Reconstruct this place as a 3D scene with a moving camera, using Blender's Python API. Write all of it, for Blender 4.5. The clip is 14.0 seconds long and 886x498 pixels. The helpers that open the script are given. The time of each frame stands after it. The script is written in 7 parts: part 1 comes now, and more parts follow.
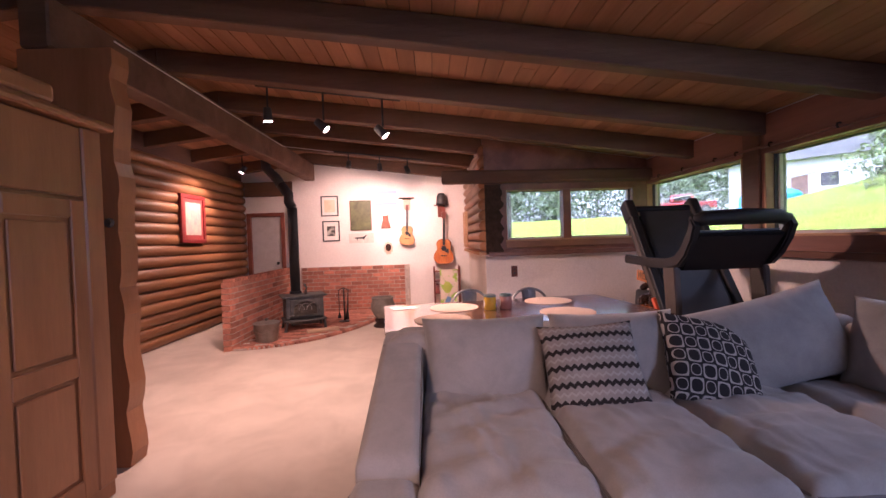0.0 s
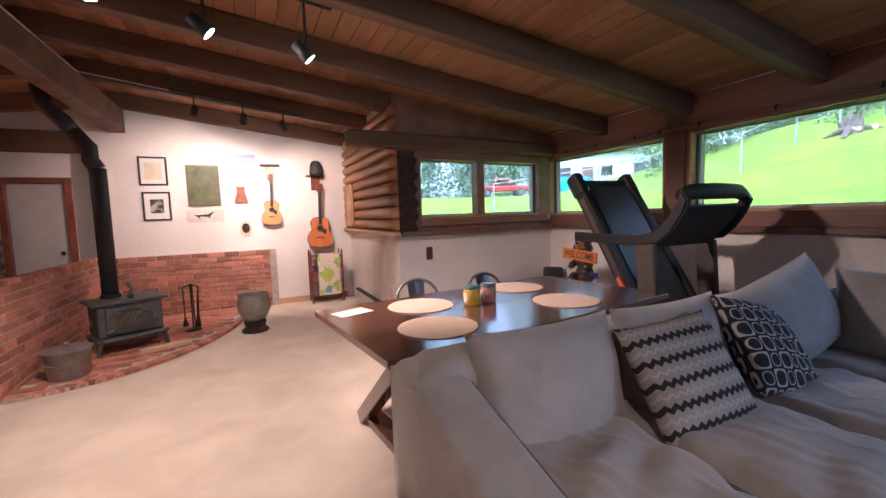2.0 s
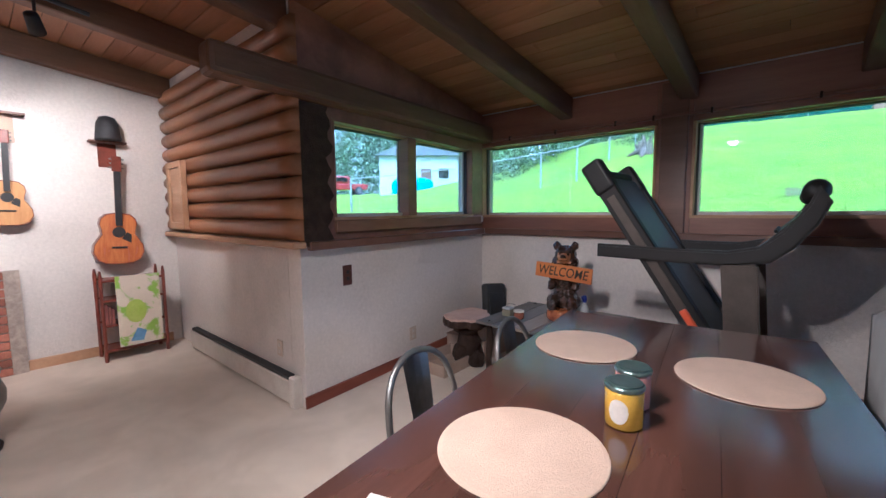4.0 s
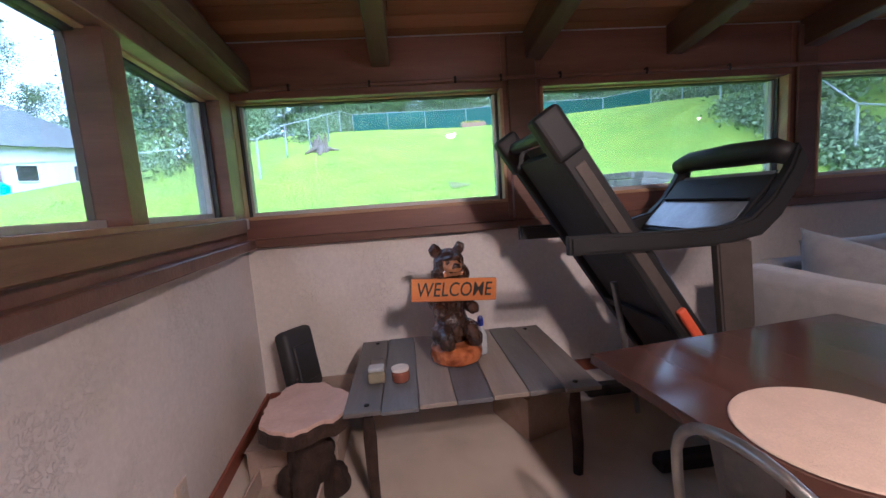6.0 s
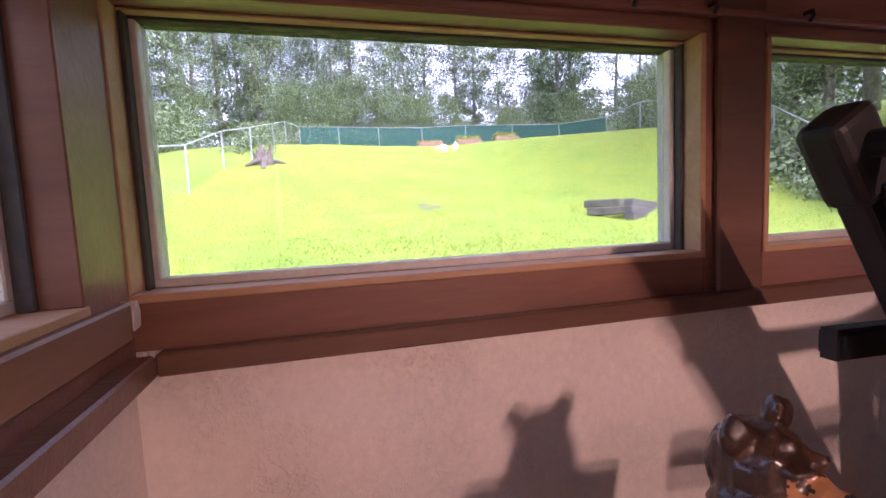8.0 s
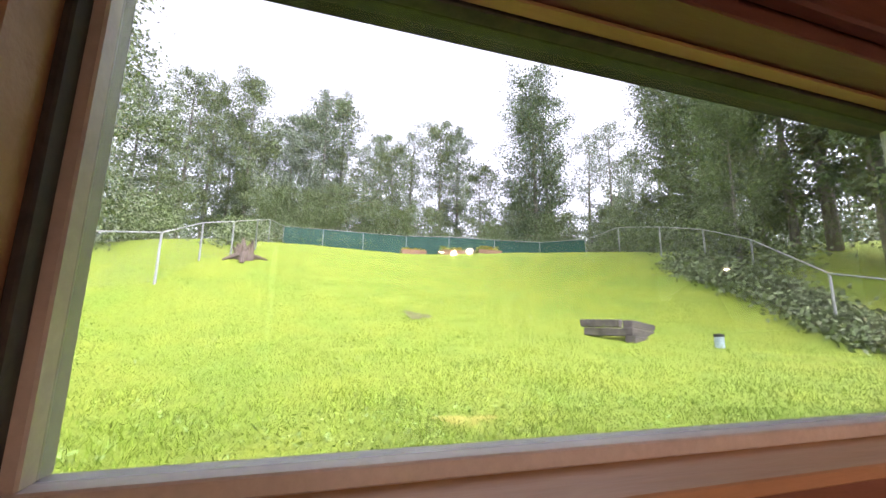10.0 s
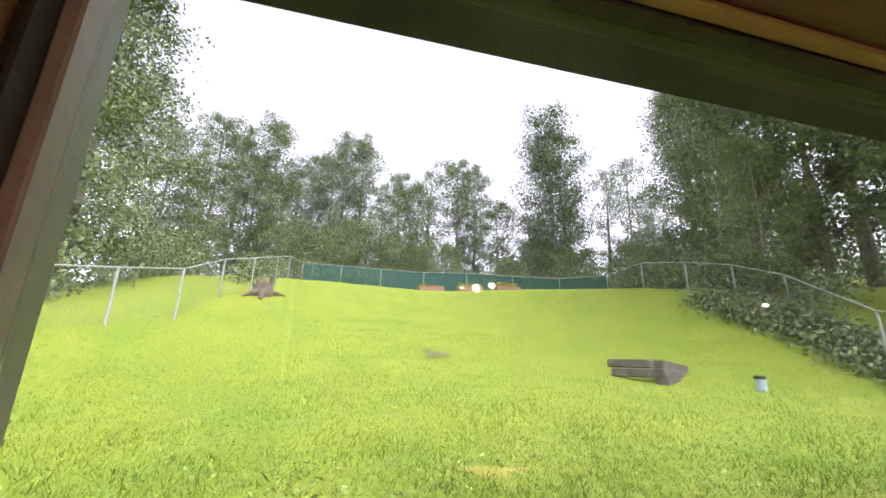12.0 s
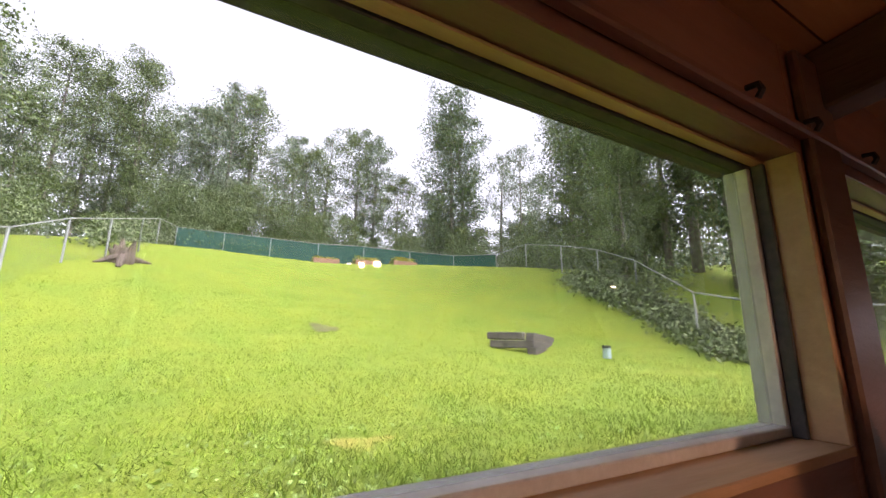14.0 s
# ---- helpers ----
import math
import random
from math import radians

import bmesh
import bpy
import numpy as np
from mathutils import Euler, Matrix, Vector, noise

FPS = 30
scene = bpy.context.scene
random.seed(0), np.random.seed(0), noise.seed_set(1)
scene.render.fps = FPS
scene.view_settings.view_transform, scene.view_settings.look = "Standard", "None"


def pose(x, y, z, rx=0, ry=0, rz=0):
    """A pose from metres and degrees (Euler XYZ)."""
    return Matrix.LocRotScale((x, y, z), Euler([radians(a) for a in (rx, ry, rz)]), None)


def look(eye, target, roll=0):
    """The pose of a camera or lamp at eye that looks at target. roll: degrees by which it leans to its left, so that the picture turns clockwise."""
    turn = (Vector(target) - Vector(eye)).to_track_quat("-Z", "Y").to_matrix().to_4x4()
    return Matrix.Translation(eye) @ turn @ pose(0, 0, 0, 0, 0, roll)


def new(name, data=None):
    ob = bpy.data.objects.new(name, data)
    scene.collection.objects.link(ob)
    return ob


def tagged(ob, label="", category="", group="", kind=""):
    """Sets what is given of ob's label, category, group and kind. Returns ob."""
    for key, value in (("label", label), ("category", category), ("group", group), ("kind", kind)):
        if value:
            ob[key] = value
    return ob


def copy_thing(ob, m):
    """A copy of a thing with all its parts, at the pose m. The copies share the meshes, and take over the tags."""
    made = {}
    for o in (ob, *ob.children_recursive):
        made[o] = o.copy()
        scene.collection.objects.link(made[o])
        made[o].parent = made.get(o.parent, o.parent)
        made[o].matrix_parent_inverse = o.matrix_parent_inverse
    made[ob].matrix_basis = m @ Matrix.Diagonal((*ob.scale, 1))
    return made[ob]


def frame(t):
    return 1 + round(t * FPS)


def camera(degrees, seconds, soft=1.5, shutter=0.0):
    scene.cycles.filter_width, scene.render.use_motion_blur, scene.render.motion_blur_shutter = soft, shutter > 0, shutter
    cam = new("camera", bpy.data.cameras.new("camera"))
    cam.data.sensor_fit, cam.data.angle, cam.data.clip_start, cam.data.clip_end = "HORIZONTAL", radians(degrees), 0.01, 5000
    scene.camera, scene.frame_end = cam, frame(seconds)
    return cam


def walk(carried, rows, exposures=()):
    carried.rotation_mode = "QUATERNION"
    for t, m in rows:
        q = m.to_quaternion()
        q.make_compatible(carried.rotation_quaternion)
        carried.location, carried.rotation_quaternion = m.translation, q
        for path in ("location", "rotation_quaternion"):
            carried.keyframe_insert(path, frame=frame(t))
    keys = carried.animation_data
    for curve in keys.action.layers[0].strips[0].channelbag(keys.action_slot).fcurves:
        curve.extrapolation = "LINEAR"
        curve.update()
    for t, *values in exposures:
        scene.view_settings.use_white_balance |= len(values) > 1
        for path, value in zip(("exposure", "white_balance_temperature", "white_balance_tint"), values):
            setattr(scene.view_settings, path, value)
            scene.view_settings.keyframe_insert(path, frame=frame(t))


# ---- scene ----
cam = camera(95.1, 14.0)
PATH = [
    (0, (0.000, 0.000, 1.340), (0.052, 1.999, 1.295), -1.89),
    (0.5, (-0.301, 0.048, 1.337), (-0.074, 2.031, 1.214), -1.89),
    (1, (-0.560, 0.280, 1.335), (-0.145, 2.230, 1.171), -2.27),
    (1.5, (-0.717, 0.655, 1.329), (0.015, 2.509, 1.159), -2.28),
    (2, (-0.789, 1.082, 1.337), (0.059, 2.885, 1.166), -1.91),
    (4.5, (-0.602, 3.468, 1.354), (1.144, 4.425, 1.163), -1.45),
    (5, (-0.426, 3.901, 1.352), (1.496, 4.412, 1.148), -2.99),
    (5.5, (-0.121, 4.284, 1.342), (1.861, 4.416, 1.108), -3.86),
    (6, (0.287, 4.593, 1.326), (2.264, 4.421, 1.082), -4.16),
    (6.5, (0.654, 4.744, 1.366), (2.608, 4.399, 1.116), -4.05),
    (7, (1.097, 4.899, 1.427), (3.045, 4.526, 1.170), -3.78),
    (7.5, (1.509, 5.039, 1.434), (3.456, 4.642, 1.208), -3.38),
    (8, (1.881, 5.088, 1.460), (3.822, 4.634, 1.298), -2.67),
    (8.5, (2.086, 5.167, 1.473), (3.994, 4.571, 1.419), -1.59),
    (9, (2.285, 5.273, 1.500), (4.173, 4.624, 1.607), -0.52),
    (11.5, (2.763, 5.336, 1.491), (4.634, 4.885, 2.038), 1.14),
    (12, (2.747, 5.333, 1.496), (4.610, 4.850, 2.040), 1.31),
    (12.5, (2.717, 5.321, 1.504), (4.559, 4.751, 2.034), 1.54),
    (13, (2.652, 5.291, 1.512), (4.450, 4.578, 2.020), 1.56),
    (13.5, (2.599, 5.254, 1.514), (4.352, 4.413, 1.981), 1.31),
    (14, (2.619, 5.210, 1.531), (4.328, 4.262, 1.958), 0.69),
]
EXPOSURES = [(0.0, 2.22, 5050, 38), (2.0, 2.12, 4450, 14), (4.5, 1.85, 3780, 2), (5.5, 1.95, 3920, 6), (6.5, 2.15, 4650, 24), (7.5, 2.15, 5150, 44), (8.5, 2.06, 5450, 46), (9.5, 1.85, 5850, 36), (11.5, 1.45, 6200, 29), (14.0, 1.45, 6200, 29)]
walk(cam, [(t, look(eye, target, roll)) for t, eye, target, roll in PATH], EXPOSURES)
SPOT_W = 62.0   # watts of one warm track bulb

# ---------- world and light ----------
world = bpy.data.worlds.new("overcast_sky")
scene.world = world
world.use_nodes = True
wn = world.node_tree
bg = wn.nodes["Background"]
sky = wn.nodes.new("ShaderNodeTexSky")
sky.sky_type, sky.sun_disc = "NISHITA", False
sky.sun_elevation, sky.sun_rotation = radians(58), radians(233)
sky.air_density, sky.dust_density = 1.0, 4.0
soften = wn.nodes.new("ShaderNodeHueSaturation")
soften.inputs["Saturation"].default_value = 0.15
soften.inputs["Value"].default_value = 3.4   # bright cloud cover
wn.links.new(sky.outputs[0], soften.inputs["Color"])
wn.links.new(soften.outputs[0], bg.inputs[0])
bg.inputs[1].default_value = 0.15

sun_data = bpy.data.lights.new("sun", "SUN")
sun_data.energy, sun_data.angle, sun_data.color = 1.5, radians(35), (1.0, 0.96, 0.9)
sun = new("sun", sun_data)
sun.matrix_world = look((-24, -18, 48), (0, 0, 0))

# added area lamp for sky light at the unseen southern window, behind the walker
win_data = bpy.data.lights.new("window_sky", "AREA")
win_data.shape, win_data.size, win_data.size_y, win_data.energy, win_data.color = "RECTANGLE", 1.4, 0.66, 9.0, (0.86, 0.93, 1.0)
win_fill = new("window_sky", win_data)
win_fill.matrix_world = look((3.1, -1.31, 1.66), (1.4, 0.1, 0.4))

# ---------- helpers ----------
def node(nt, kind, **kw):
    n = nt.nodes.new("ShaderNode" + kind)
    for k, v in kw.items():
        if k in n.inputs:
            n.inputs[k].default_value = v
    return n


def mat(name, c1, c2=None, rough=0.6, scale=6.0, fine=60.0, bump=0.15, metal=0.0, stretch=(1, 1, 1), vary=0.0,
        sheen=0.0, coat=0.0, contrast=(0.35, 0.65), dist=0.01, rough2=0.1, island=False):
    """Two-scale procedural surface: c1/c2 patches, fine grain, relief, optional variation piece by piece."""
    m = bpy.data.materials.new(name)
    m.use_nodes = True
    nt = m.node_tree
    b = nt.nodes["Principled BSDF"]
    c2 = c2 or tuple(c * 0.75 for c in c1)
    tc = nt.nodes.new("ShaderNodeTexCoord")
    mp = nt.nodes.new("ShaderNodeMapping")
    mp.inputs["Scale"].default_value = stretch
    nt.links.new(tc.outputs["Object"], mp.inputs[0])
    vec = mp.outputs[0]
    if vary:
        info = nt.nodes.new("ShaderNodeNewGeometry" if island else "ShaderNodeObjectInfo")
        rnd = info.outputs["Random Per Island" if island else "Random"]
        add = nt.nodes.new("ShaderNodeVectorMath")
        mul = nt.nodes.new("ShaderNodeMath")
        mul.operation = "MULTIPLY"
        mul.inputs[1].default_value = 37.0
        nt.links.new(rnd, mul.inputs[0])
        nt.links.new(vec, add.inputs[0])
        nt.links.new(mul.outputs[0], add.inputs[1])
        vec = add.outputs[0]
    n1 = node(nt, "TexNoise", Scale=scale, Detail=5.0, Roughness=0.6, Distortion=0.4)
    n2 = node(nt, "TexNoise", Scale=fine, Detail=4.0, Roughness=0.7)
    nt.links.new(vec, n1.inputs["Vector"])
    nt.links.new(vec, n2.inputs["Vector"])
    mr = nt.nodes.new("ShaderNodeMapRange")
    mr.inputs[1].default_value, mr.inputs[2].default_value = contrast
    nt.links.new(n1.outputs[0], mr.inputs[0])
    mx = nt.nodes.new("ShaderNodeMix")
    mx.data_type = "RGBA"
    mx.inputs[6].default_value, mx.inputs[7].default_value = (*c1, 1), (*c2, 1)
    nt.links.new(mr.outputs[0], mx.inputs[0])
    hsv = nt.nodes.new("ShaderNodeHueSaturation")
    nt.links.new(mx.outputs[2], hsv.inputs["Color"])
    mv = nt.nodes.new("ShaderNodeMapRange")
    mv.inputs[3].default_value, mv.inputs[4].default_value = 0.82, 1.18
    nt.links.new(n2.outputs[0], mv.inputs[0])
    val = mv.outputs[0]
    if vary:
        m2 = nt.nodes.new("ShaderNodeMapRange")
        m2.inputs[3].default_value, m2.inputs[4].default_value = 1 - vary, 1 + vary
        nt.links.new(rnd, m2.inputs[0])
        mm = nt.nodes.new("ShaderNodeMath")
        mm.operation = "MULTIPLY"
        nt.links.new(val, mm.inputs[0])
        nt.links.new(m2.outputs[0], mm.inputs[1])
        val = mm.outputs[0]
    nt.links.new(val, hsv.inputs["Value"])
    nt.links.new(hsv.outputs[0], b.inputs["Base Color"])
    rr = nt.nodes.new("ShaderNodeMapRange")
    rr.inputs[3].default_value, rr.inputs[4].default_value = max(rough - rough2, 0.02), min(rough + rough2, 1)
    nt.links.new(n1.outputs[0], rr.inputs[0])
    nt.links.new(rr.outputs[0], b.inputs["Roughness"])
    b.inputs["Metallic"].default_value = metal
    b.inputs["Sheen Weight"].default_value = sheen
    b.inputs["Coat Weight"].default_value = coat
    b.inputs["Coat Roughness"].default_value = 0.15
    if bump:
        bp = node(nt, "Bump", Strength=bump, Distance=dist)
        sm = nt.nodes.new("ShaderNodeMath")
        sm.operation = "ADD"
        nt.links.new(n1.outputs[0], sm.inputs[0])
        nt.links.new(n2.outputs[0], sm.inputs[1])
        nt.links.new(sm.outputs[0], bp.inputs["Height"])
        nt.links.new(bp.outputs[0], b.inputs["Normal"])
    return m


def glow(name, colour, strength):
    m = bpy.data.materials.new(name)
    m.use_nodes = True
    b = m.node_tree.nodes["Principled BSDF"]
    b.inputs["Emission Color"].default_value = (*colour, 1)
    b.inputs["Emission Strength"].default_value = strength
    return m


def glass_mat(name, tint=(0.59, 0.6, 0.595)):
    """Double glazing with dried specks; tint dims the view, dusty film adds painted haze."""
    m = bpy.data.materials.new(name)
    m.use_nodes = True
    nt = m.node_tree
    out = nt.nodes["Material Output"]
    # grey tint put in to make the yard look dimmer through the pane
    tr = nt.nodes.new("ShaderNodeBsdfTransparent")
    tr.inputs[0].default_value = (*tint, 1)
    gl = nt.nodes.new("ShaderNodeBsdfGlossy")
    gl.inputs["Roughness"].default_value = 0.02
    lw = nt.nodes.new("ShaderNodeLayerWeight")
    lw.inputs[0].default_value = 0.5
    pw = nt.nodes.new("ShaderNodeMath")
    pw.operation = "POWER"
    pw.inputs[1].default_value = 4.0
    nt.links.new(lw.outputs["Facing"], pw.inputs[0])
    fr = nt.nodes.new("ShaderNodeMath")
    fr.operation = "MULTIPLY_ADD"
    fr.inputs[1].default_value, fr.inputs[2].default_value = 0.5, 0.02
    nt.links.new(pw.outputs[0], fr.inputs[0])
    mx = nt.nodes.new("ShaderNodeMixShader")
    nt.links.new(fr.outputs[0], mx.inputs[0])
    nt.links.new(tr.outputs[0], mx.inputs[1])
    nt.links.new(gl.outputs[0], mx.inputs[2])
    speck_haze = nt.nodes.new("ShaderNodeBsdfTranslucent")
    speck_haze.inputs[0].default_value = (0.9, 0.9, 0.9, 1)
    tc = nt.nodes.new("ShaderNodeTexCoord")
    vo = node(nt, "TexVoronoi", Scale=55.0)
    nt.links.new(tc.outputs["Object"], vo.inputs["Vector"])
    size = nt.nodes.new("ShaderNodeSeparateColor")
    nt.links.new(vo.outputs["Color"], size.inputs[0])
    rad = nt.nodes.new("ShaderNodeMapRange")
    rad.inputs[1].default_value, rad.inputs[2].default_value, rad.inputs[3].default_value, rad.inputs[4].default_value = 0.72, 1.0, -0.02, 0.2
    nt.links.new(size.outputs[0], rad.inputs[0])
    spot = nt.nodes.new("ShaderNodeMath")
    spot.operation = "LESS_THAN"
    nt.links.new(vo.outputs["Distance"], spot.inputs[0])
    nt.links.new(rad.outputs[0], spot.inputs[1])
    # uneven pale film lays a veil of haze over the view
    film = node(nt, "TexNoise", Scale=5.0, Detail=4.0, Roughness=0.65)
    nt.links.new(tc.outputs["Object"], film.inputs["Vector"])
    amount = nt.nodes.new("ShaderNodeMapRange")
    amount.inputs[1].default_value, amount.inputs[2].default_value, amount.inputs[3].default_value, amount.inputs[4].default_value = 0.35, 0.75, 0.003, 0.018
    nt.links.new(film.outputs[0], amount.inputs[0])
    both = nt.nodes.new("ShaderNodeMath")
    both.operation = "MULTIPLY_ADD"
    both.inputs[1].default_value = 0.1
    nt.links.new(spot.outputs[0], both.inputs[0])
    nt.links.new(amount.outputs[0], both.inputs[2])
    m2 = nt.nodes.new("ShaderNodeMixShader")
    nt.links.new(both.outputs[0], m2.inputs[0])
    nt.links.new(mx.outputs[0], m2.inputs[1])
    nt.links.new(speck_haze.outputs[0], m2.inputs[2])
    nt.links.new(m2.outputs[0], out.inputs[0])
    return m


def skewed(ob):
    """The nook wall runs slightly out of square: slide its pieces north towards the east."""
    for o in (ob, *ob.children_recursive):
        if o.type == "MESH":
            o.data.transform(Matrix(((1, 0, 0, 0), (0.075, 1, 0, -0.075 * 0.72), (0, 0, 1, 0), (0, 0, 0, 1))))
    return ob


def part(name, bm, material, parent=None, label="", smooth=False):
    me = bpy.data.meshes.new(name)
    bm.normal_update()
    bm.to_mesh(me)
    bm.free()
    me.materials.append(material)
    if smooth:
        me.polygons.foreach_set("use_smooth", [True] * len(me.polygons))
    ob = new(name, me)
    ob.parent = parent
    if label:
        ob["label"] = label
    return ob


def piece(name, me, parent, m):
    ob = new(name, me)
    ob.parent = parent
    ob.matrix_basis = m
    return ob


def thing(name, label, category, group="", at=(0, 0, 0)):
    e = new(name)
    e.empty_display_size = 0.1
    e.location = at
    return tagged(e, label, category, group)


def box(bm, x0, x1, y0, y1, z0, z1, bevel=0.0, m=None, seg=1):
    r = bmesh.ops.create_cube(bm, size=1.0, matrix=Matrix.LocRotScale(((x0 + x1) / 2, (y0 + y1) / 2, (z0 + z1) / 2), None, (abs(x1 - x0), abs(y1 - y0), abs(z1 - z0))))
    vs = r["verts"]
    if bevel:
        es = list({e for v in vs for e in v.link_edges})
        r2 = bmesh.ops.bevel(bm, geom=es, offset=bevel, segments=seg, affect="EDGES", profile=0.5)
        vs = list({v for f in r2["faces"] for v in f.verts} | {v for v in vs if v.is_valid})
    if m is not None:
        bmesh.ops.transform(bm, matrix=m, verts=vs)
    return vs


def bx(*a, bevel=0.0, m=None, seg=1):
    bm = bmesh.new()
    box(bm, *a, bevel=bevel, m=m, seg=seg)
    return bm


def tube(bm, pts, radii, n=10, caps=True):
    """A round bar swept along points."""
    pts = [Vector(p) for p in pts]
    if not isinstance(radii, (list, tuple)):
        radii = [radii] * len(pts)
    rings = []
    side = None
    for i, p in enumerate(pts):
        d = (pts[min(i + 1, len(pts) - 1)] - pts[max(i - 1, 0)]).normalized()
        if side is None:
            side = d.orthogonal().normalized()
        side = (side - d * side.dot(d)).normalized()
        up = d.cross(side)
        rings.append([bm.verts.new(p + radii[i] * (math.cos(a) * side + math.sin(a) * up)) for a in (2 * math.pi * k / n for k in range(n))])
    for a, b in zip(rings, rings[1:]):
        for k in range(n):
            bm.faces.new((a[k], a[(k + 1) % n], b[(k + 1) % n], b[k]))
    if caps:
        bm.faces.new(rings[0][::-1])
        bm.faces.new(rings[-1])
    return bm


def tb(pts, radii, n=10):
    return tube(bmesh.new(), pts, radii, n)


def lathe(profile, n=24, at=(0, 0, 0)):
    """Turned body from (radius, height) pairs."""
    bm = bmesh.new()
    rings = [[bm.verts.new((at[0] + r * math.cos(2 * math.pi * k / n), at[1] + r * math.sin(2 * math.pi * k / n), at[2] + z)) for k in range(n)] for r, z in profile]
    for a, b in zip(rings, rings[1:]):
        for k in range(n):
            bm.faces.new((a[k], a[(k + 1) % n], b[(k + 1) % n], b[k]))
    bm.faces.new(rings[0][::-1])
    bm.faces.new(rings[-1])
    return bm


def slab(bm, outline, d, up):
    """A flat outline (3D points) given thickness d along up."""
    up = Vector(up)
    lo = [bm.verts.new(Vector(p)) for p in outline]
    hi = [bm.verts.new(Vector(p) + up * d) for p in outline]
    bm.faces.new(lo[::-1])
    bm.faces.new(hi)
    n = len(lo)
    for k in range(n):
        bm.faces.new((lo[k], lo[(k + 1) % n], hi[(k + 1) % n], hi[k]))
    bmesh.ops.recalc_face_normals(bm, faces=bm.faces[:])
    return bm


def holed(bm, axis, a0, a1, u0, u1, z0, z1, holes=()):
    """A wall slab, a0..a1 thick across axis, with rectangular holes (u0, u1, z0, z1) right through."""
    us = sorted({u0, u1, *[h[0] for h in holes], *[h[1] for h in holes]})
    zs = sorted({z0, z1, *[h[2] for h in holes], *[h[3] for h in holes]})
    for ua, ub in zip(us, us[1:]):
        run = None
        for za, zb in [*zip(zs, zs[1:]), (None, None)]:
            solid = za is not None and not any(h[0] <= ua and ub <= h[1] and h[2] <= za and zb <= h[3] for h in holes)
            if solid:
                run = (run[0], zb) if run else (za, zb)
            elif run:
                if axis == "x":
                    box(bm, a0, a1, ua, ub, *run)
                else:
                    box(bm, ua, ub, a0, a1, *run)
                run = None
    return bm


def cut_above(bm, point, normal):
    r = bmesh.ops.bisect_plane(bm, geom=bm.verts[:] + bm.edges[:] + bm.faces[:], plane_co=point, plane_no=normal, clear_outer=True)
    es = [e for e in r["geom_cut"] if isinstance(e, bmesh.types.BMEdge)]
    bmesh.ops.holes_fill(bm, edges=es)
    return bm


# ---------- plan ----------
XE, YN, XL, YG, XW, YD, YS = 3.06, 5.47, 0.72, 7.97, -3.78, 8.25, -2.2   # inner faces of the walls
RIDGE, ZR, SLOPE = -2.33, 2.885, 0.128                                  # rafter undersides fall away from the ridge
DEPTH = 0.2


def under(x):
    return ZR - SLOPE * abs(x - RIDGE)


# ---------- materials ----------
carpet_m = mat("beige_carpet", (0.63, 0.54, 0.44), (0.5, 0.42, 0.335), rough=0.95, scale=2.2, fine=220, bump=0.5, sheen=0.3, dist=0.008)
plaster_m = mat("white_textured_plaster", (0.76, 0.71, 0.67), (0.72, 0.67, 0.63), rough=0.42, scale=1.3, fine=40, bump=0.0)


def trowel(m):
    """Skip-trowel relief: raised worm-like ridges in loose patches over a smooth skim coat."""
    nt = m.node_tree
    tc = nt.nodes.new("ShaderNodeTexCoord")
    ridge = node(nt, "TexNoise", Scale=42.0, Detail=3.0, Roughness=0.55, Distortion=1.6)
    patchy = node(nt, "TexNoise", Scale=2.6, Detail=3.0, Roughness=0.6)
    waves = node(nt, "TexNoise", Scale=9.0, Detail=2.0, Roughness=0.5)
    grit = node(nt, "TexNoise", Scale=160.0, Detail=2.0, Roughness=0.6)
    for n in (ridge, patchy, waves, grit):
        nt.links.new(tc.outputs["Object"], n.inputs["Vector"])
    hi = nt.nodes.new("ShaderNodeMapRange")
    hi.inputs[1].default_value, hi.inputs[2].default_value = 0.5, 0.6
    nt.links.new(ridge.outputs[0], hi.inputs[0])
    mk = nt.nodes.new("ShaderNodeMapRange")
    mk.inputs[1].default_value, mk.inputs[2].default_value, mk.inputs[3].default_value = 0.46, 0.62, 0.06
    nt.links.new(patchy.outputs[0], mk.inputs[0])
    mul = nt.nodes.new("ShaderNodeMath")
    mul.operation = "MULTIPLY"
    nt.links.new(hi.outputs[0], mul.inputs[0])
    nt.links.new(mk.outputs[0], mul.inputs[1])
    ad = nt.nodes.new("ShaderNodeMath")
    ad.operation = "MULTIPLY_ADD"
    ad.inputs[1].default_value = 0.8
    nt.links.new(waves.outputs[0], ad.inputs[0])
    nt.links.new(mul.outputs[0], ad.inputs[2])
    a2 = nt.nodes.new("ShaderNodeMath")
    a2.operation = "MULTIPLY_ADD"
    a2.inputs[1].default_value = 0.12
    nt.links.new(grit.outputs[0], a2.inputs[0])
    nt.links.new(ad.outputs[0], a2.inputs[2])
    bp = node(nt, "Bump", Strength=0.9, Distance=0.0035)
    nt.links.new(a2.outputs[0], bp.inputs["Height"])
    nt.links.new(bp.outputs[0], nt.nodes["Principled BSDF"].inputs["Normal"])


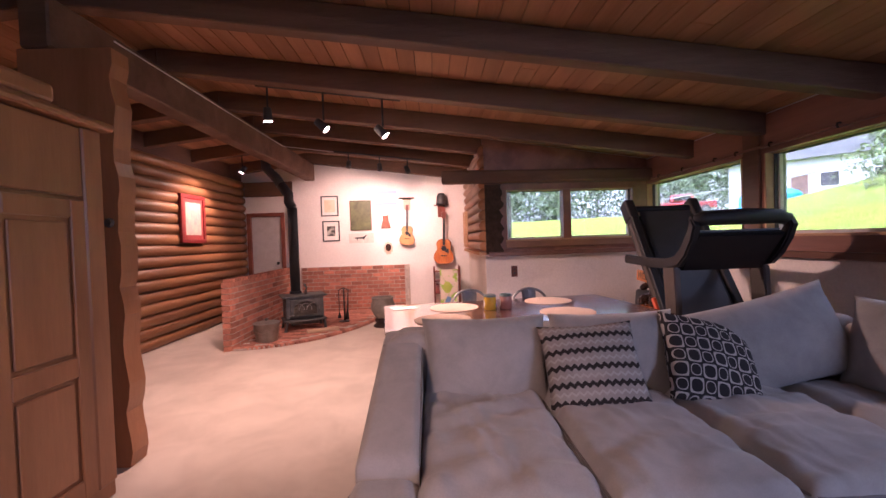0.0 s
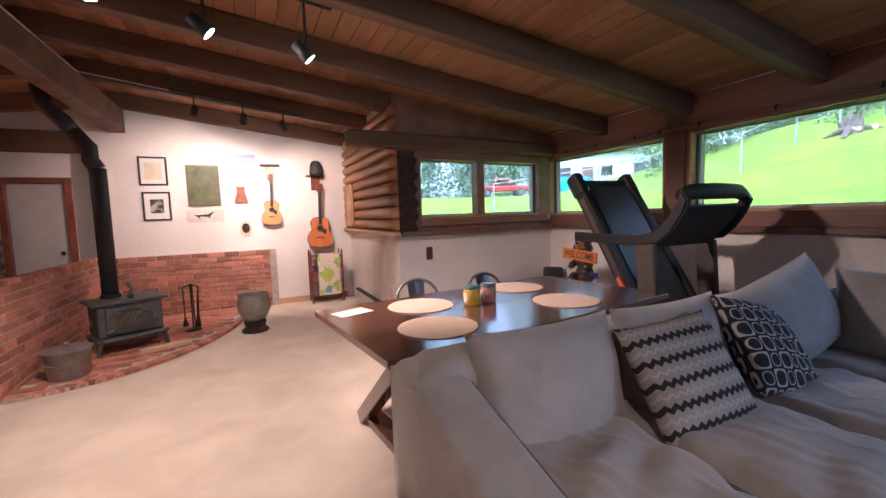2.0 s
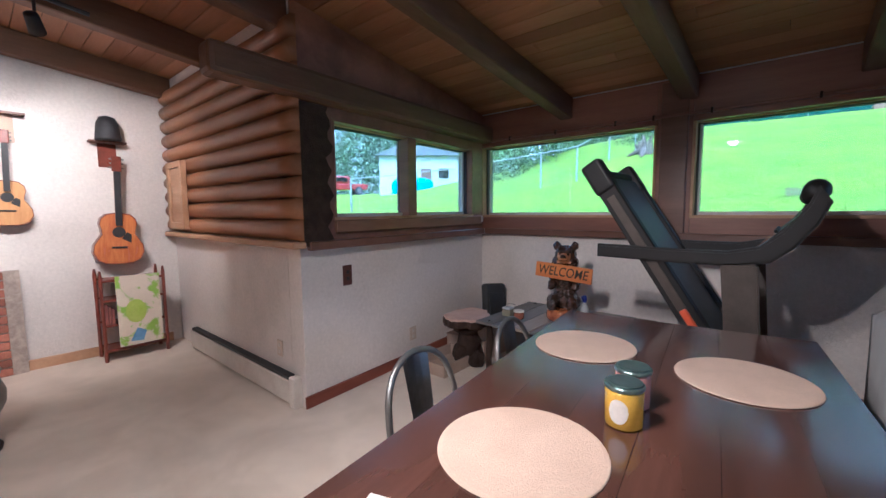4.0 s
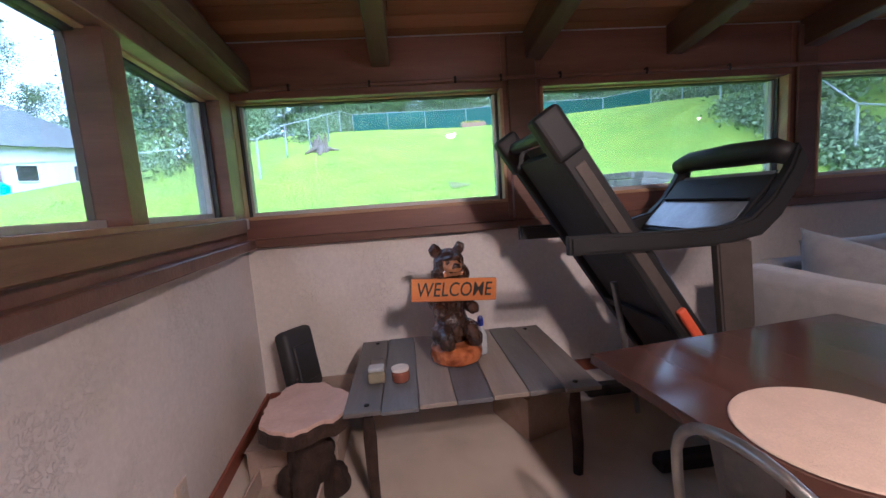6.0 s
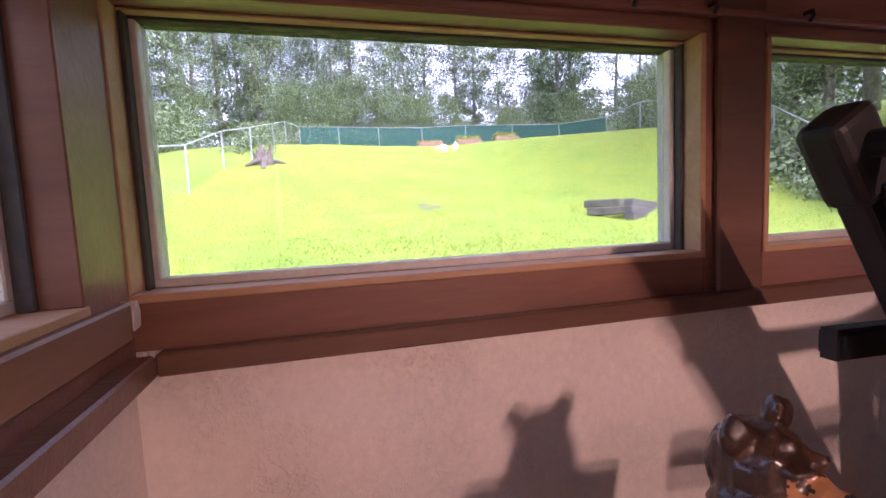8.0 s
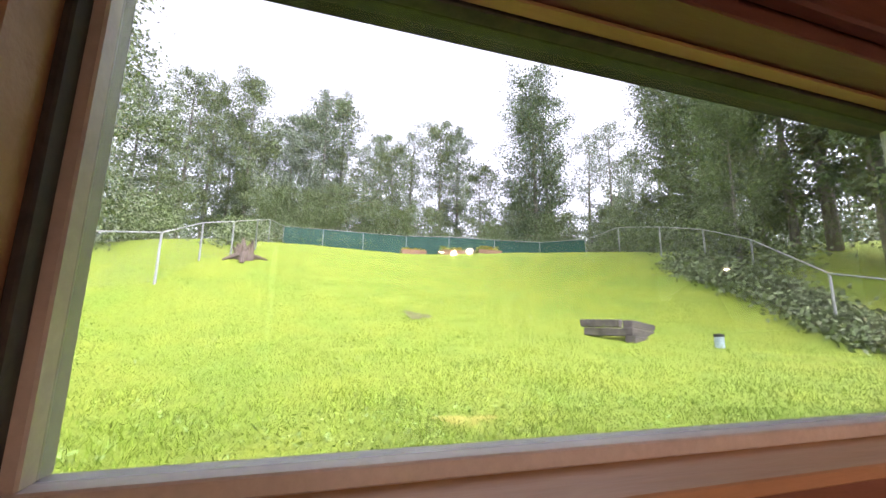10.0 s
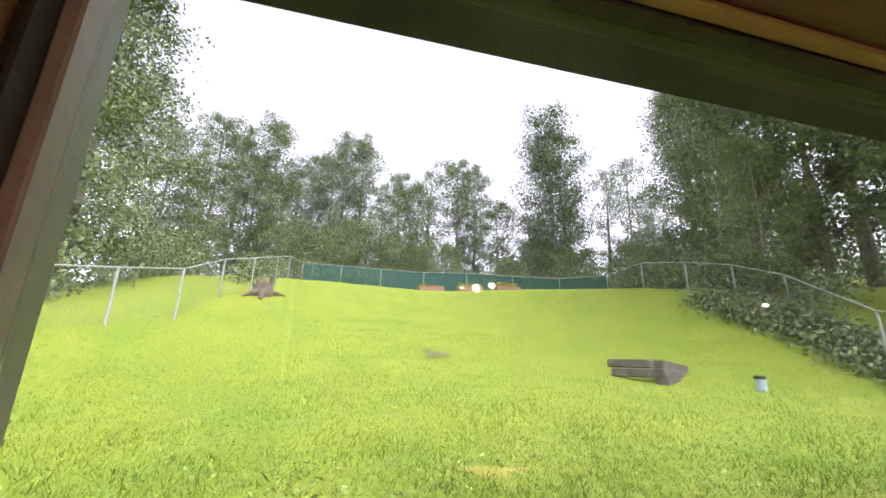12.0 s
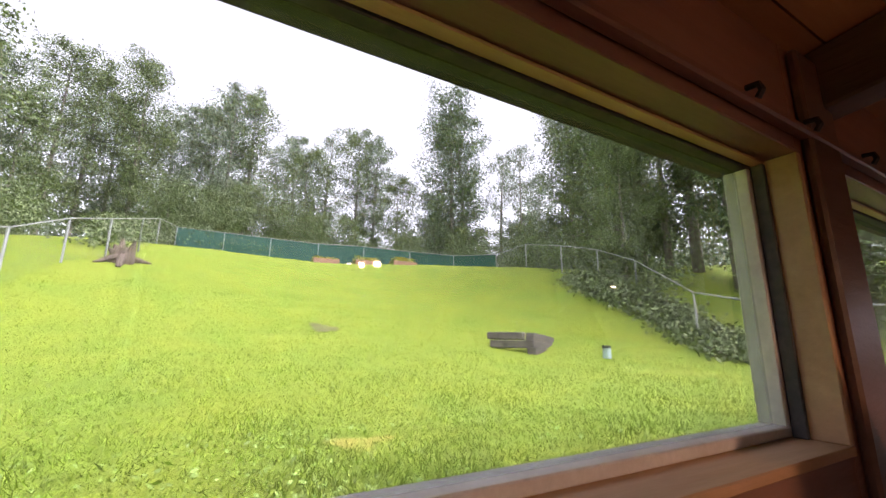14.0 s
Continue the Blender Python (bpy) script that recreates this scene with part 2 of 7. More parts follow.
trowel(plaster_m)
log_m = mat("varnished_log", (0.37, 0.17, 0.064), (0.19, 0.08, 0.03), rough=0.42, scale=3, fine=30, bump=0.25, stretch=(1, 0.12, 1), vary=0.2, dist=0.006)
deck_m = mat("pine_ceiling_board", (0.4, 0.2, 0.09), (0.27, 0.12, 0.05), rough=0.6, scale=3, fine=40, bump=0.2, stretch=(1, 0.1, 1), vary=0.18, island=True)
beam_m = mat("dark_rafter_wood", (0.16, 0.086, 0.046), (0.098, 0.05, 0.027), rough=0.65, scale=4, fine=40, bump=0.4, stretch=(0.15, 1, 1))
trim_m = mat("dark_stained_trim", (0.19, 0.1, 0.068), (0.115, 0.06, 0.04), rough=0.32, scale=4, fine=50, bump=0.25, stretch=(1, 0.15, 1))
frame_m = mat("pine_window_casing", (0.55, 0.35, 0.2), (0.42, 0.25, 0.13), rough=0.5, scale=4, fine=50, bump=0.2, stretch=(1, 0.15, 1))
vinyl_m = mat("white_window_vinyl", (0.7, 0.68, 0.66), (0.6, 0.58, 0.56), rough=0.4, bump=0.05)
brick_m = mat("red_brick", (0.43, 0.18, 0.11), (0.31, 0.13, 0.085), rough=0.85, scale=10, fine=70, bump=0.6, vary=0.4, dist=0.006)
mortar_m = mat("grey_mortar", (0.5, 0.43, 0.37), (0.33, 0.28, 0.24), rough=0.95, scale=20, fine=120, bump=0.5)
base_m = mat("reddish_baseboard_wood", (0.25, 0.075, 0.04), (0.16, 0.045, 0.025), rough=0.45, stretch=(0.15, 1, 1), bump=0.1)
glass_m = glass_mat("window_glass")


def knots(m, scale=2.6, dark=0.3, squash=(1, 1, 1), share=0.72):
    """Scattered round knots set into a wood material."""
    nt = m.node_tree
    b = nt.nodes["Principled BSDF"]
    old = b.inputs["Base Color"].links[0].from_socket
    tc = nt.nodes.new("ShaderNodeTexCoord")
    mp = nt.nodes.new("ShaderNodeMapping")
    mp.inputs["Scale"].default_value = squash
    nt.links.new(tc.outputs["Object"], mp.inputs[0])
    vo = node(nt, "TexVoronoi", Scale=scale)
    nt.links.new(mp.outputs[0], vo.inputs["Vector"])
    sep = nt.nodes.new("ShaderNodeSeparateColor")
    nt.links.new(vo.outputs["Color"], sep.inputs[0])
    rad = nt.nodes.new("ShaderNodeMapRange")
    rad.inputs[1].default_value, rad.inputs[2].default_value, rad.inputs[3].default_value, rad.inputs[4].default_value = share, 1.0, 0.0, 0.11
    nt.links.new(sep.outputs[0], rad.inputs[0])
    sub = nt.nodes.new("ShaderNodeMath")
    sub.operation = "SUBTRACT"
    nt.links.new(rad.outputs[0], sub.inputs[0])
    nt.links.new(vo.outputs["Distance"], sub.inputs[1])
    soft = nt.nodes.new("ShaderNodeMapRange")
    soft.inputs[1].default_value, soft.inputs[2].default_value, soft.inputs[4].default_value = -0.012, 0.02, 0.85
    nt.links.new(sub.outputs[0], soft.inputs[0])
    mx = nt.nodes.new("ShaderNodeMix")
    mx.data_type = "RGBA"
    mx.blend_type = "MULTIPLY"
    mx.inputs[7].default_value = (dark, dark * 0.8, dark * 0.7, 1)
    nt.links.new(soft.outputs[0], mx.inputs[0])
    nt.links.new(old, mx.inputs[6])
    nt.links.new(mx.outputs[2], b.inputs["Base Color"])


knots(deck_m, 2.3, 0.3, (1, 0.7, 1))
knots(log_m, 3.2, 0.3, (0.6, 0.6, 1), 0.6)

# ---------- floor, walls, ceiling ----------
def setting(name, bm, m, label, cat_="structure"):
    return tagged(part(name, bm, m), label, cat_, kind="structure")


floor = setting("floor", bx(XW - 0.2, XE + 0.2, YS - 0.2, YD + 0.3, -0.12, 0.0), carpet_m, "beige cut-pile carpet, worn and lightly marked", "floor")

WIN_Z = (1.275, 2.045)
E_WINS = [(3.88, 5.645), (1.785, 3.625), (-0.32, 1.57), (-2.1, -0.52)]
bm = bmesh.new()
holed(bm, "x", XE, XE + 0.165, YS - 0.2, YN + 0.44, -0.1, 2.6, [(a, b, *WIN_Z) for a, b in E_WINS])
cut_above(bm, (XE, 0, under(XE) + DEPTH - 0.005), (SLOPE, 0, 1))
wall_e = setting("wall_east", bm, plaster_m, "white textured plaster wall under a row of windows", "wall")
N_WIN = (1.0, 2.84, 1.29, 2.0)
bm = holed(bmesh.new(), "y", YN, YN + 0.165, XL, XE - 0.002, -0.1, 2.75, [N_WIN])
cut_above(bm, (XL, 0, under(XL) + DEPTH - 0.005), (SLOPE, 0, 1))
wall_n = skewed(setting("wall_nook", bm, plaster_m, "white textured plaster wall under two windows", "wall"))
bm = bx(XL, XL + 0.2, YN + 0.168, YG - 0.002, -0.1, 2.75)
cut_above(bm, (XL, 0, under(XL) + DEPTH - 0.005), (SLOPE, 0, 1))
wall_l = setting("wall_log_side", bm, plaster_m, "white plaster wall with log siding above", "wall")
bm = bx(-2.68, XL + 0.2, YG, YG + 0.2, -0.1, 3.2)
cut_above(bm, (RIDGE, 0, ZR + DEPTH - 0.005), (SLOPE, 0, 1))
wall_g = setting("wall_gallery", bm, plaster_m, "white plaster wall hung with pictures and guitars", "wall")
bm = holed(bmesh.new(), "y", YD, YD + 0.2, XW - 0.2, -2.5, -0.1, 3.2, [(-3.68, -2.97, 0.0, 1.98)])
cut_above(bm, (RIDGE, 0, ZR + DEPTH - 0.005), (-SLOPE, 0, 1))
wall_d = setting("wall_door", bm, plaster_m, "white plaster wall with a wood-framed door", "wall")
bm = bx(XW - 0.2, XW, YS - 0.2, YD - 0.002, -0.1, 3.2)
cut_above(bm, (RIDGE, 0, ZR + DEPTH - 0.005), (-SLOPE, 0, 1))
wall_w = setting("wall_west", bm, trim_m, "dark wall behind half-round log siding", "wall")
bm = bx(XW, XE - 0.002, YS - 0.2, YS, -0.1, 3.3)
cut_above(bm, (RIDGE, 0, ZR + DEPTH - 0.005), (SLOPE, 0, 1))
cut_above(bm, (RIDGE, 0, ZR + DEPTH - 0.005), (-SLOPE, 0, 1))
wall_s = setting("wall_south", bm, plaster_m, "plain plaster wall closing the room", "wall")

# ceiling boards run along the room, one mesh
bm = bmesh.new()
for sgn, far in ((1, XE + 0.15), (-1, XW - 0.25)):
    n = int(abs(far - RIDGE) / 0.14) + 1
    for i in range(n):
        a, b = RIDGE + sgn * i * 0.14, RIDGE + sgn * ((i + 1) * 0.14 - 0.006)
        za, zb = under(a) + DEPTH, under(b) + DEPTH
        y0, y1 = YS - 0.2, (YD + 0.3 if b < XL + 0.26 else YN + 0.3)
        cuts = [y0, y0 + 1.2 + 2.3 * ((i * 0.37) % 1), y0 + 4.6 + 2.5 * ((i * 0.61) % 1), y1]
        for ya, yb in zip(cuts, cuts[1:]):
            vs = [bm.verts.new(p) for p in ((a, ya, za), (b, ya, zb), (b, yb - 0.004, zb), (a, yb - 0.004, za), (a, ya, za + 0.03), (b, ya, zb + 0.03), (b, yb - 0.004, zb + 0.03), (a, yb - 0.004, za + 0.03))]
            for q in ((0, 1, 2, 3), (4, 5, 6, 7), (0, 1, 5, 4), (1, 2, 6, 5), (2, 3, 7, 6), (3, 0, 4, 7)):
                bm.faces.new([vs[k] for k in q])
bmesh.ops.recalc_face_normals(bm, faces=bm.faces[:])
setting("ceiling", bm, deck_m, "knotty pine board ceiling", "ceiling")
bm = bmesh.new()
for near, far, end in ((RIDGE, XL + 0.6, YD + 0.7), (XL + 0.6, XE + 0.6, YN + 0.75), (RIDGE, XW - 0.6, YD + 0.7)):
    slab(bm, [(near, YS - 0.6, under(near) + DEPTH + 0.04), (far, YS - 0.6, under(far) + DEPTH + 0.04), (far, end, under(far) + DEPTH + 0.04), (near, end, under(near) + DEPTH + 0.04)], 0.12, (0, 0, 1))
setting("roof", bm, mat("weathered_dark_soffit", (0.022, 0.023, 0.028), (0.014, 0.015, 0.018), rough=0.85, scale=5, fine=60, bump=0.3), "dark low-pitched roof", "roof")

RAFTERS = [7.87, 6.62, 5.56, 4.67, 3.66, 2.66, 1.66, 0.64, -0.45, -1.5]
for y in RAFTERS:
    e = XE if y < YN + 0.02 else XL
    bm = bmesh.new()
    for x0, x1 in ((RIDGE, e - 0.003), (XW + 0.003, RIDGE)):
        z0, z1 = under(x0), under(x1)
        vs = [bm.verts.new(p) for x, z in ((x0, z0), (x1, z1)) for p in ((x, y - 0.06, z), (x, y + 0.06, z), (x, y + 0.06, z + DEPTH - 0.004), (x, y - 0.06, z + DEPTH - 0.004))]
        for q in ((0, 1, 5, 4), (1, 2, 6, 5), (2, 3, 7, 6), (3, 0, 4, 7), (0, 3, 2, 1), (4, 5, 6, 7)):
            bm.faces.new([vs[k] for k in q])
    bmesh.ops.recalc_face_normals(bm, faces=bm.faces[:])
    bmesh.ops.bevel(bm, geom=bm.edges[:], offset=0.008, segments=1, affect="EDGES")
    tagged(part("rafter", bm, beam_m), "dark sawn timber rafter under the ceiling boards", "rafter", "ceiling rafters", "structure")

setting("ridge_beam", bx(RIDGE - 0.09, RIDGE + 0.09, 2.5, YG - 0.002, 2.57, ZR - 0.002, bevel=0.012), beam_m, "heavy brown timber ridge beam", "beam")
skewed(setting("header_beam", bx(0.15, XE - 0.003, YN - 0.16, YN - 0.004, 2.07, 2.24, bevel=0.03, seg=2), beam_m, "dark timber beam over the nook windows", "beam"))

# ---------- window joinery ----------
def pane_ob(name, bm, parent):
    o = part(name, bm, glass_m, parent)
    o.visible_shadow = False
    return o


lining_m = mat("red_brown_panelling", (0.29, 0.142, 0.1), (0.185, 0.09, 0.064), rough=0.38, scale=4, fine=50, bump=0.2, stretch=(1, 0.12, 1))
TOPE = under(XE) + DEPTH - 0.01
def boards(parent, bm, m):
    """Each block of a holed sheet becomes a board of its own."""
    co = [v.co.copy() for v in bm.verts]
    bm.free()
    for k in range(0, len(co), 8):
        q = co[k:k + 8]
        lo, hi = [min(c[i] for c in q) for i in range(3)], [max(c[i] for c in q) for i in range(3)]
        part("board", bx(lo[0], hi[0], lo[1] + 0.001, hi[1] - 0.001, lo[2], hi[2], bevel=0.002), m, parent)


panel_e = tagged(new("panel_east"), "red-brown wood panelling round the windows", "panelling", kind="structure")
boards(panel_e, holed(bmesh.new(), "x", XE - 0.016, XE - 0.001, YS + 0.002, 5.66, 1.15, TOPE - 0.01, [(a, b, *WIN_Z) for a, b in E_WINS]), lining_m)
setting("ledge_east", bx(XE - 0.065, XE - 0.017, YS + 0.002, YN + 0.1, 1.094, 1.153, bevel=0.006), trim_m, "dark stained wooden ledge under the windows", "ledge")
for a, b in [(3.625, 3.88), (1.57, 1.785), (-0.52, -0.32)]:
    setting("window_post", bx(XE - 0.045, XE - 0.017, a + 0.03, b - 0.03, 1.12, TOPE - 0.03, bevel=0.008), trim_m, "dark wooden post between two windows", "post")
# picture rail with hooks above the glass
setting("curtain_rail", bx(XE - 0.05, XE - 0.017, YS + 0.002, YN + 0.1, 2.075, 2.1, bevel=0.006), lining_m, "narrow red-brown rail above the windows", "trim")
hook_m = mat("black_iron", (0.02, 0.02, 0.02), (0.035, 0.03, 0.028), rough=0.45, metal=0.6, bump=0.1)
for y in (5.25, 4.75, 4.2, 3.9, 3.5, 2.9, 2.3):
    tagged(part("hook", tb([(XE - 0.05, y, 2.1), (XE - 0.075, y, 2.098), (XE - 0.08, y, 2.08), (XE - 0.07, y, 2.065)], 0.008, 6), hook_m), "small black hook on the window rail", "hook", "hooks above the windows")


# dark tone paints shade into the top sash; the side stops share it
sash_dark = mat("darkened_sash", (0.045, 0.045, 0.05), (0.075, 0.07, 0.068), rough=0.7, scale=30, fine=120, bump=0.1)


def window(n, axis, a, b, z0, z1, plane, depth, mull=(), side=frame_m):
    """Casing, vinyl sash and panes set in an opening; plane is the room face, glass lies 0.13 behind it."""
    w = tagged(new("window_%d" % n), "window with pine casing and white vinyl sash", "window", kind="structure")

    def put(name, u0, u1, d0, d1, za, zb, m, bevel=0.003, glass=False):
        if axis == "x":
            g = bx(plane + d0, plane + d1, u0, u1, za, zb, bevel=bevel)
        else:
            g = bx(u0, u1, plane + d0, plane + d1, za, zb, bevel=bevel)
        return pane_ob(name, g, w) if glass else part(name, g, m, w)
    t, tt = 0.022, 0.016
    # top casing darker than the pine: shade of its underside put into the colour
    put("casing_top", a, b, -0.024, depth, z1 - tt, z1, lining_m)
    put("casing_bottom", a, b, -0.024, depth, z0, z0 + t, frame_m)
    put("casing_side", a, a + t, -0.023, depth, z0 + t, z1 - tt, side)
    put("casing_side", b - t, b, -0.023, depth, z0 + t, z1 - tt, side)
    s, st = 0.026, 0.014
    a2, b2, z2, z3 = a + t, b - t, z0 + t, z1 - tt
    # vinyl sash darkened along the top, shade under the window head as colour
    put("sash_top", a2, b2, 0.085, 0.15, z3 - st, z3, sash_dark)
    put("stop_top", a2, b2, 0.05, 0.084, z3 - 0.008, z3, frame_m)
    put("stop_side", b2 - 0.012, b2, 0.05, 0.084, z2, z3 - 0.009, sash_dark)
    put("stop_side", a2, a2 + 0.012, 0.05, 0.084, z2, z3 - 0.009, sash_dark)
    put("sash_bottom", a2, b2, 0.085, 0.15, z2, z2 + s, vinyl_m)
    put("sash_side", a2, a2 + s, 0.085, 0.15, z2 + s, z3 - st, vinyl_m)
    put("sash_side", b2 - s, b2, 0.085, 0.15, z2 + s, z3 - st, vinyl_m)
    us = [a2 + s, *[q for m0 in mull for q in m0], b2 - s]
    for m0 in mull:
        put("mullion", m0[0], m0[1], 0.0, 0.15, z2, z3, lining_m)
    for k in range(0, len(us), 2):
        put("pane", us[k] - 0.004, us[k + 1] + 0.004, 0.115, 0.12, z2 + s - 0.004, z3 - st + 0.004, None, 0, True)
    return w


for i, (a, b) in enumerate(E_WINS):
    window(i + 1, "x", a, b, *WIN_Z, XE, 0.16)
skewed(window(5, "y", N_WIN[0], N_WIN[1], N_WIN[2], N_WIN[3], YN, 0.16, mull=[(1.82, 1.93)], side=lining_m))

# nook wall: wood lining, projecting sill and ledge, shaggy-edged corner post
bm = bmesh.new()
holed(bm, "y", YN - 0.016, YN - 0.001, XL - 0.012, XE - 0.02, 1.12, 2.8, [N_WIN])
cut_above(bm, (XL, 0, under(XL) + DEPTH - 0.012), (SLOPE, 0, 1))
skewed(tagged(part("panel_nook", bm, lining_m), "red-brown wood panelling round the nook windows", "panelling", kind="structure"))
skewed(setting("sill_nook", bx(1.0, XE - 0.09, YN - 0.045, YN - 0.017, 1.2, 1.292, bevel=0.006), mat("brown_stained_pine", (0.27, 0.15, 0.085), (0.17, 0.09, 0.05), rough=0.45, scale=4, fine=50, bump=0.2, stretch=(0.15, 1, 1)), "thick brown pine window sill with a chipped end", "sill"))
skewed(setting("ledge_nook", bx(XL + 0.04, XE - 0.066, YN - 0.075, YN - 0.017, 1.094, 1.153, bevel=0.006), trim_m, "dark stained wooden ledge under the nook windows", "ledge"))
chip = [(XE - 0.088, 1.222), (XE - 0.052, 1.226), (XE - 0.046, 1.262), (XE - 0.058, 1.29), (XE - 0.074, 1.291), (XE - 0.088, 1.27)]
skewed(setting("sill_end", slab(bmesh.new(), [(x, YN - 0.046, z) for x, z in chip], 0.028, (0, 1, 0)), mat("bare_white_filler", (0.75, 0.68, 0.6), (0.66, 0.58, 0.5), rough=0.7, bump=0.2), "bare whitish chipped end of the window sill", "trim"))
bark_m = mat("dark_bark", (0.055, 0.03, 0.02), (0.025, 0.014, 0.01), rough=0.85, scale=12, fine=70, bump=0.8, dist=0.02)
rng = random.Random(4)
edge = [(0.95 + 0.026 * math.sin(i * 1.7) + rng.uniform(-0.012, 0.012), 1.122 + i * (2.06 - 1.122) / 22) for i in range(23)]
bm = slab(bmesh.new(), [(XL + 0.003, YN - 0.05, 1.122), *[(x, YN - 0.05, z) for x, z in edge], (XL + 0.003, YN - 0.05, 2.06)], 0.032, (0, 1, 0))
skewed(setting("corner_post", bm, bark_m, "dark live-edge corner post with a wavy bark edge", "post"))


# ---------- log siding ----------
def half_log(length, r_out, h, seed, n=14, seg=7):
    """Half-round log lying along y, bulging towards -x, with slight waviness."""
    rr = random.Random(seed)
    bm = bmesh.new()
    rings = []
    ph = rr.uniform(0, 6)
    for i in range(n + 1):
        y = length * i / n
        w = 1 + 0.05 * math.sin(ph + i * 0.9) + rr.uniform(-0.025, 0.025)
        rings.append([bm.verts.new((-r_out * w * math.cos(a), y, h / 2 + h / 2 * 0.995 * math.sin(a))) for a in (-math.pi / 2 + math.pi * k / seg for k in range(seg + 1))])
    for a, b in zip(rings, rings[1:]):
        for k in range(seg):
            bm.faces.new((a[k], a[k + 1], b[k + 1], b[k]))
    bm.faces.new(rings[0])
    bm.faces.new(rings[-1][::-1])
    bmesh.ops.recalc_face_normals(bm, faces=bm.faces[:])
    return bm


H = 0.142
for i in range(10):
    o = part("log", half_log(YG - YN + 0.055, 0.075, H, i), log_m, wall_l, smooth=True)
    o.location = (XL - 0.001, YN - 0.06, 1.16 + i * H)
setting("log_sill", bx(XL - 0.1, XL - 0.001, YN - 0.09, YG - 0.003, 1.115, 1.158, bevel=0.008), frame_m, "pine sill board under the log siding", "sill")
small_frame = tagged(new("window_6"), "small framed opening in the log siding", "window", kind="structure")
for n_, b_ in (("casing_side", (XL - 0.12, XL - 0.07, 7.30, 7.36, 1.2, 1.84)), ("casing_side", (XL - 0.12, XL - 0.07, 7.66, 7.72, 1.2, 1.84)), ("casing_top", (XL - 0.12, XL - 0.07, 7.361, 7.659, 1.78, 1.84)), ("casing_bottom", (XL - 0.12, XL - 0.07, 7.361, 7.659, 1.2, 1.26)), ("panel", (XL - 0.1, XL - 0.078, 7.361, 7.659, 1.261, 1.779))):
    part(n_, bx(*b_, bevel=0.004), frame_m, small_frame)
H = 0.155
for i in range(17):
    o = part("log", half_log(YD - YS - 0.02, 0.07, H, 40 + i, n=40), log_m, wall_w, smooth=True)
    o.location = (XW + 0.001, YS + 0.01, i * H)
    o.scale = (-1, 1, 1)

# ---------- baseboards, heater, outlets ----------
skewed(setting("baseboard_nook", bx(XL - 0.012, XE - 0.002, YN - 0.02, YN - 0.001, 0, 0.085, bevel=0.004), base_m, "reddish stained baseboard", "baseboard"))
setting("baseboard_east", bx(XE - 0.02, XE - 0.001, YS + 0.002, YN + 0.15, 0, 0.085, bevel=0.004), base_m, "reddish stained baseboard", "baseboard")
setting("baseboard_gallery", bx(-0.46, XL - 0.09, YG - 0.02, YG - 0.001, 0, 0.09, bevel=0.004), frame_m, "orange pine baseboard", "baseboard")
enamel_m = mat("white_enamel", (0.66, 0.62, 0.57), (0.58, 0.53, 0.48), rough=0.35, bump=0.05)
black_m = mat("matt_black", (0.018, 0.018, 0.02), (0.03, 0.03, 0.032), rough=0.55, bump=0.1)
heater = thing("baseboard_heater", "long white baseboard heater with a dark top vent", "heater")
part("body", bx(XL - 0.065, XL - 0.002, 5.58, 7.5, 0.02, 0.185, bevel=0.006), enamel_m, heater)
part("vent", bx(XL - 0.06, XL - 0.004, 5.6, 7.48, 0.186, 0.215, bevel=0.004), black_m, heater, "dark slotted vent")
part("end_cap", bx(XL - 0.07, XL - 0.002, 5.51, 5.578, 0.0, 0.22, bevel=0.006), enamel_m, heater)
plate_m = mat("brown_switch_plate", (0.12, 0.045, 0.03), (0.08, 0.03, 0.02), rough=0.4, bump=0.05)
ivory_m = mat("ivory_plastic", (0.62, 0.52, 0.42), (0.55, 0.46, 0.37), rough=0.4, bump=0.03)


def plate(axis, u, z, face, m, lab, w=0.075, h=0.12):
    g = thing("wall_plate", lab, "outlet")
    if axis == "y":
        part("cover", bx(u - w / 2, u + w / 2, face - 0.009, face - 0.001, z - h / 2, z + h / 2, bevel=0.003), m, g)
        for dz in (-0.025, 0.025):
            part("insert", bx(u - 0.014, u + 0.014, face - 0.014, face - 0.0095, z + dz - 0.014, z + dz + 0.014, bevel=0.003), black_m if m is plate_m else enamel_m, g)
    else:
        part("cover", bx(face - 0.009, face - 0.001, u - w / 2, u + w / 2, z - h / 2, z + h / 2, bevel=0.003), m, g)
        for dz in (-0.025, 0.025):
            part("insert", bx(face - 0.014, face - 0.0095, u - 0.014, u + 0.014, z + dz - 0.014, z + dz + 0.014, bevel=0.003), enamel_m, g)
    if axis == "y":
        skewed(g)


plate("y", 1.107, 0.88, YN, plate_m, "brown double switch plate on the plaster", 0.085, 0.15)
plate("y", 1.838, 0.25, YN, ivory_m, "ivory outlet with a plugged-in adapter", 0.09, 0.12)
plate("x", 5.8, 0.36, XL, ivory_m, "ivory wall outlet above the heater")

# ---------- door ----------
door_m = mat("grey_white_door_paint", (0.5, 0.47, 0.46), (0.44, 0.41, 0.4), rough=0.5, bump=0.08)
door = tagged(new("door_1"), "pale flush door in a brown wooden frame, closed", "door", kind="structure")
part("leaf", bx(-3.62, -3.03, YD + 0.02, YD + 0.06, 0.005, 1.92, bevel=0.003), door_m, door)
part("jamb", bx(-3.7, -3.622, YD - 0.03, YD + 0.08, 0, 1.98, bevel=0.004), base_m, door)
part("jamb", bx(-3.028, -2.95, YD - 0.03, YD + 0.08, 0, 1.98, bevel=0.004), base_m, door)
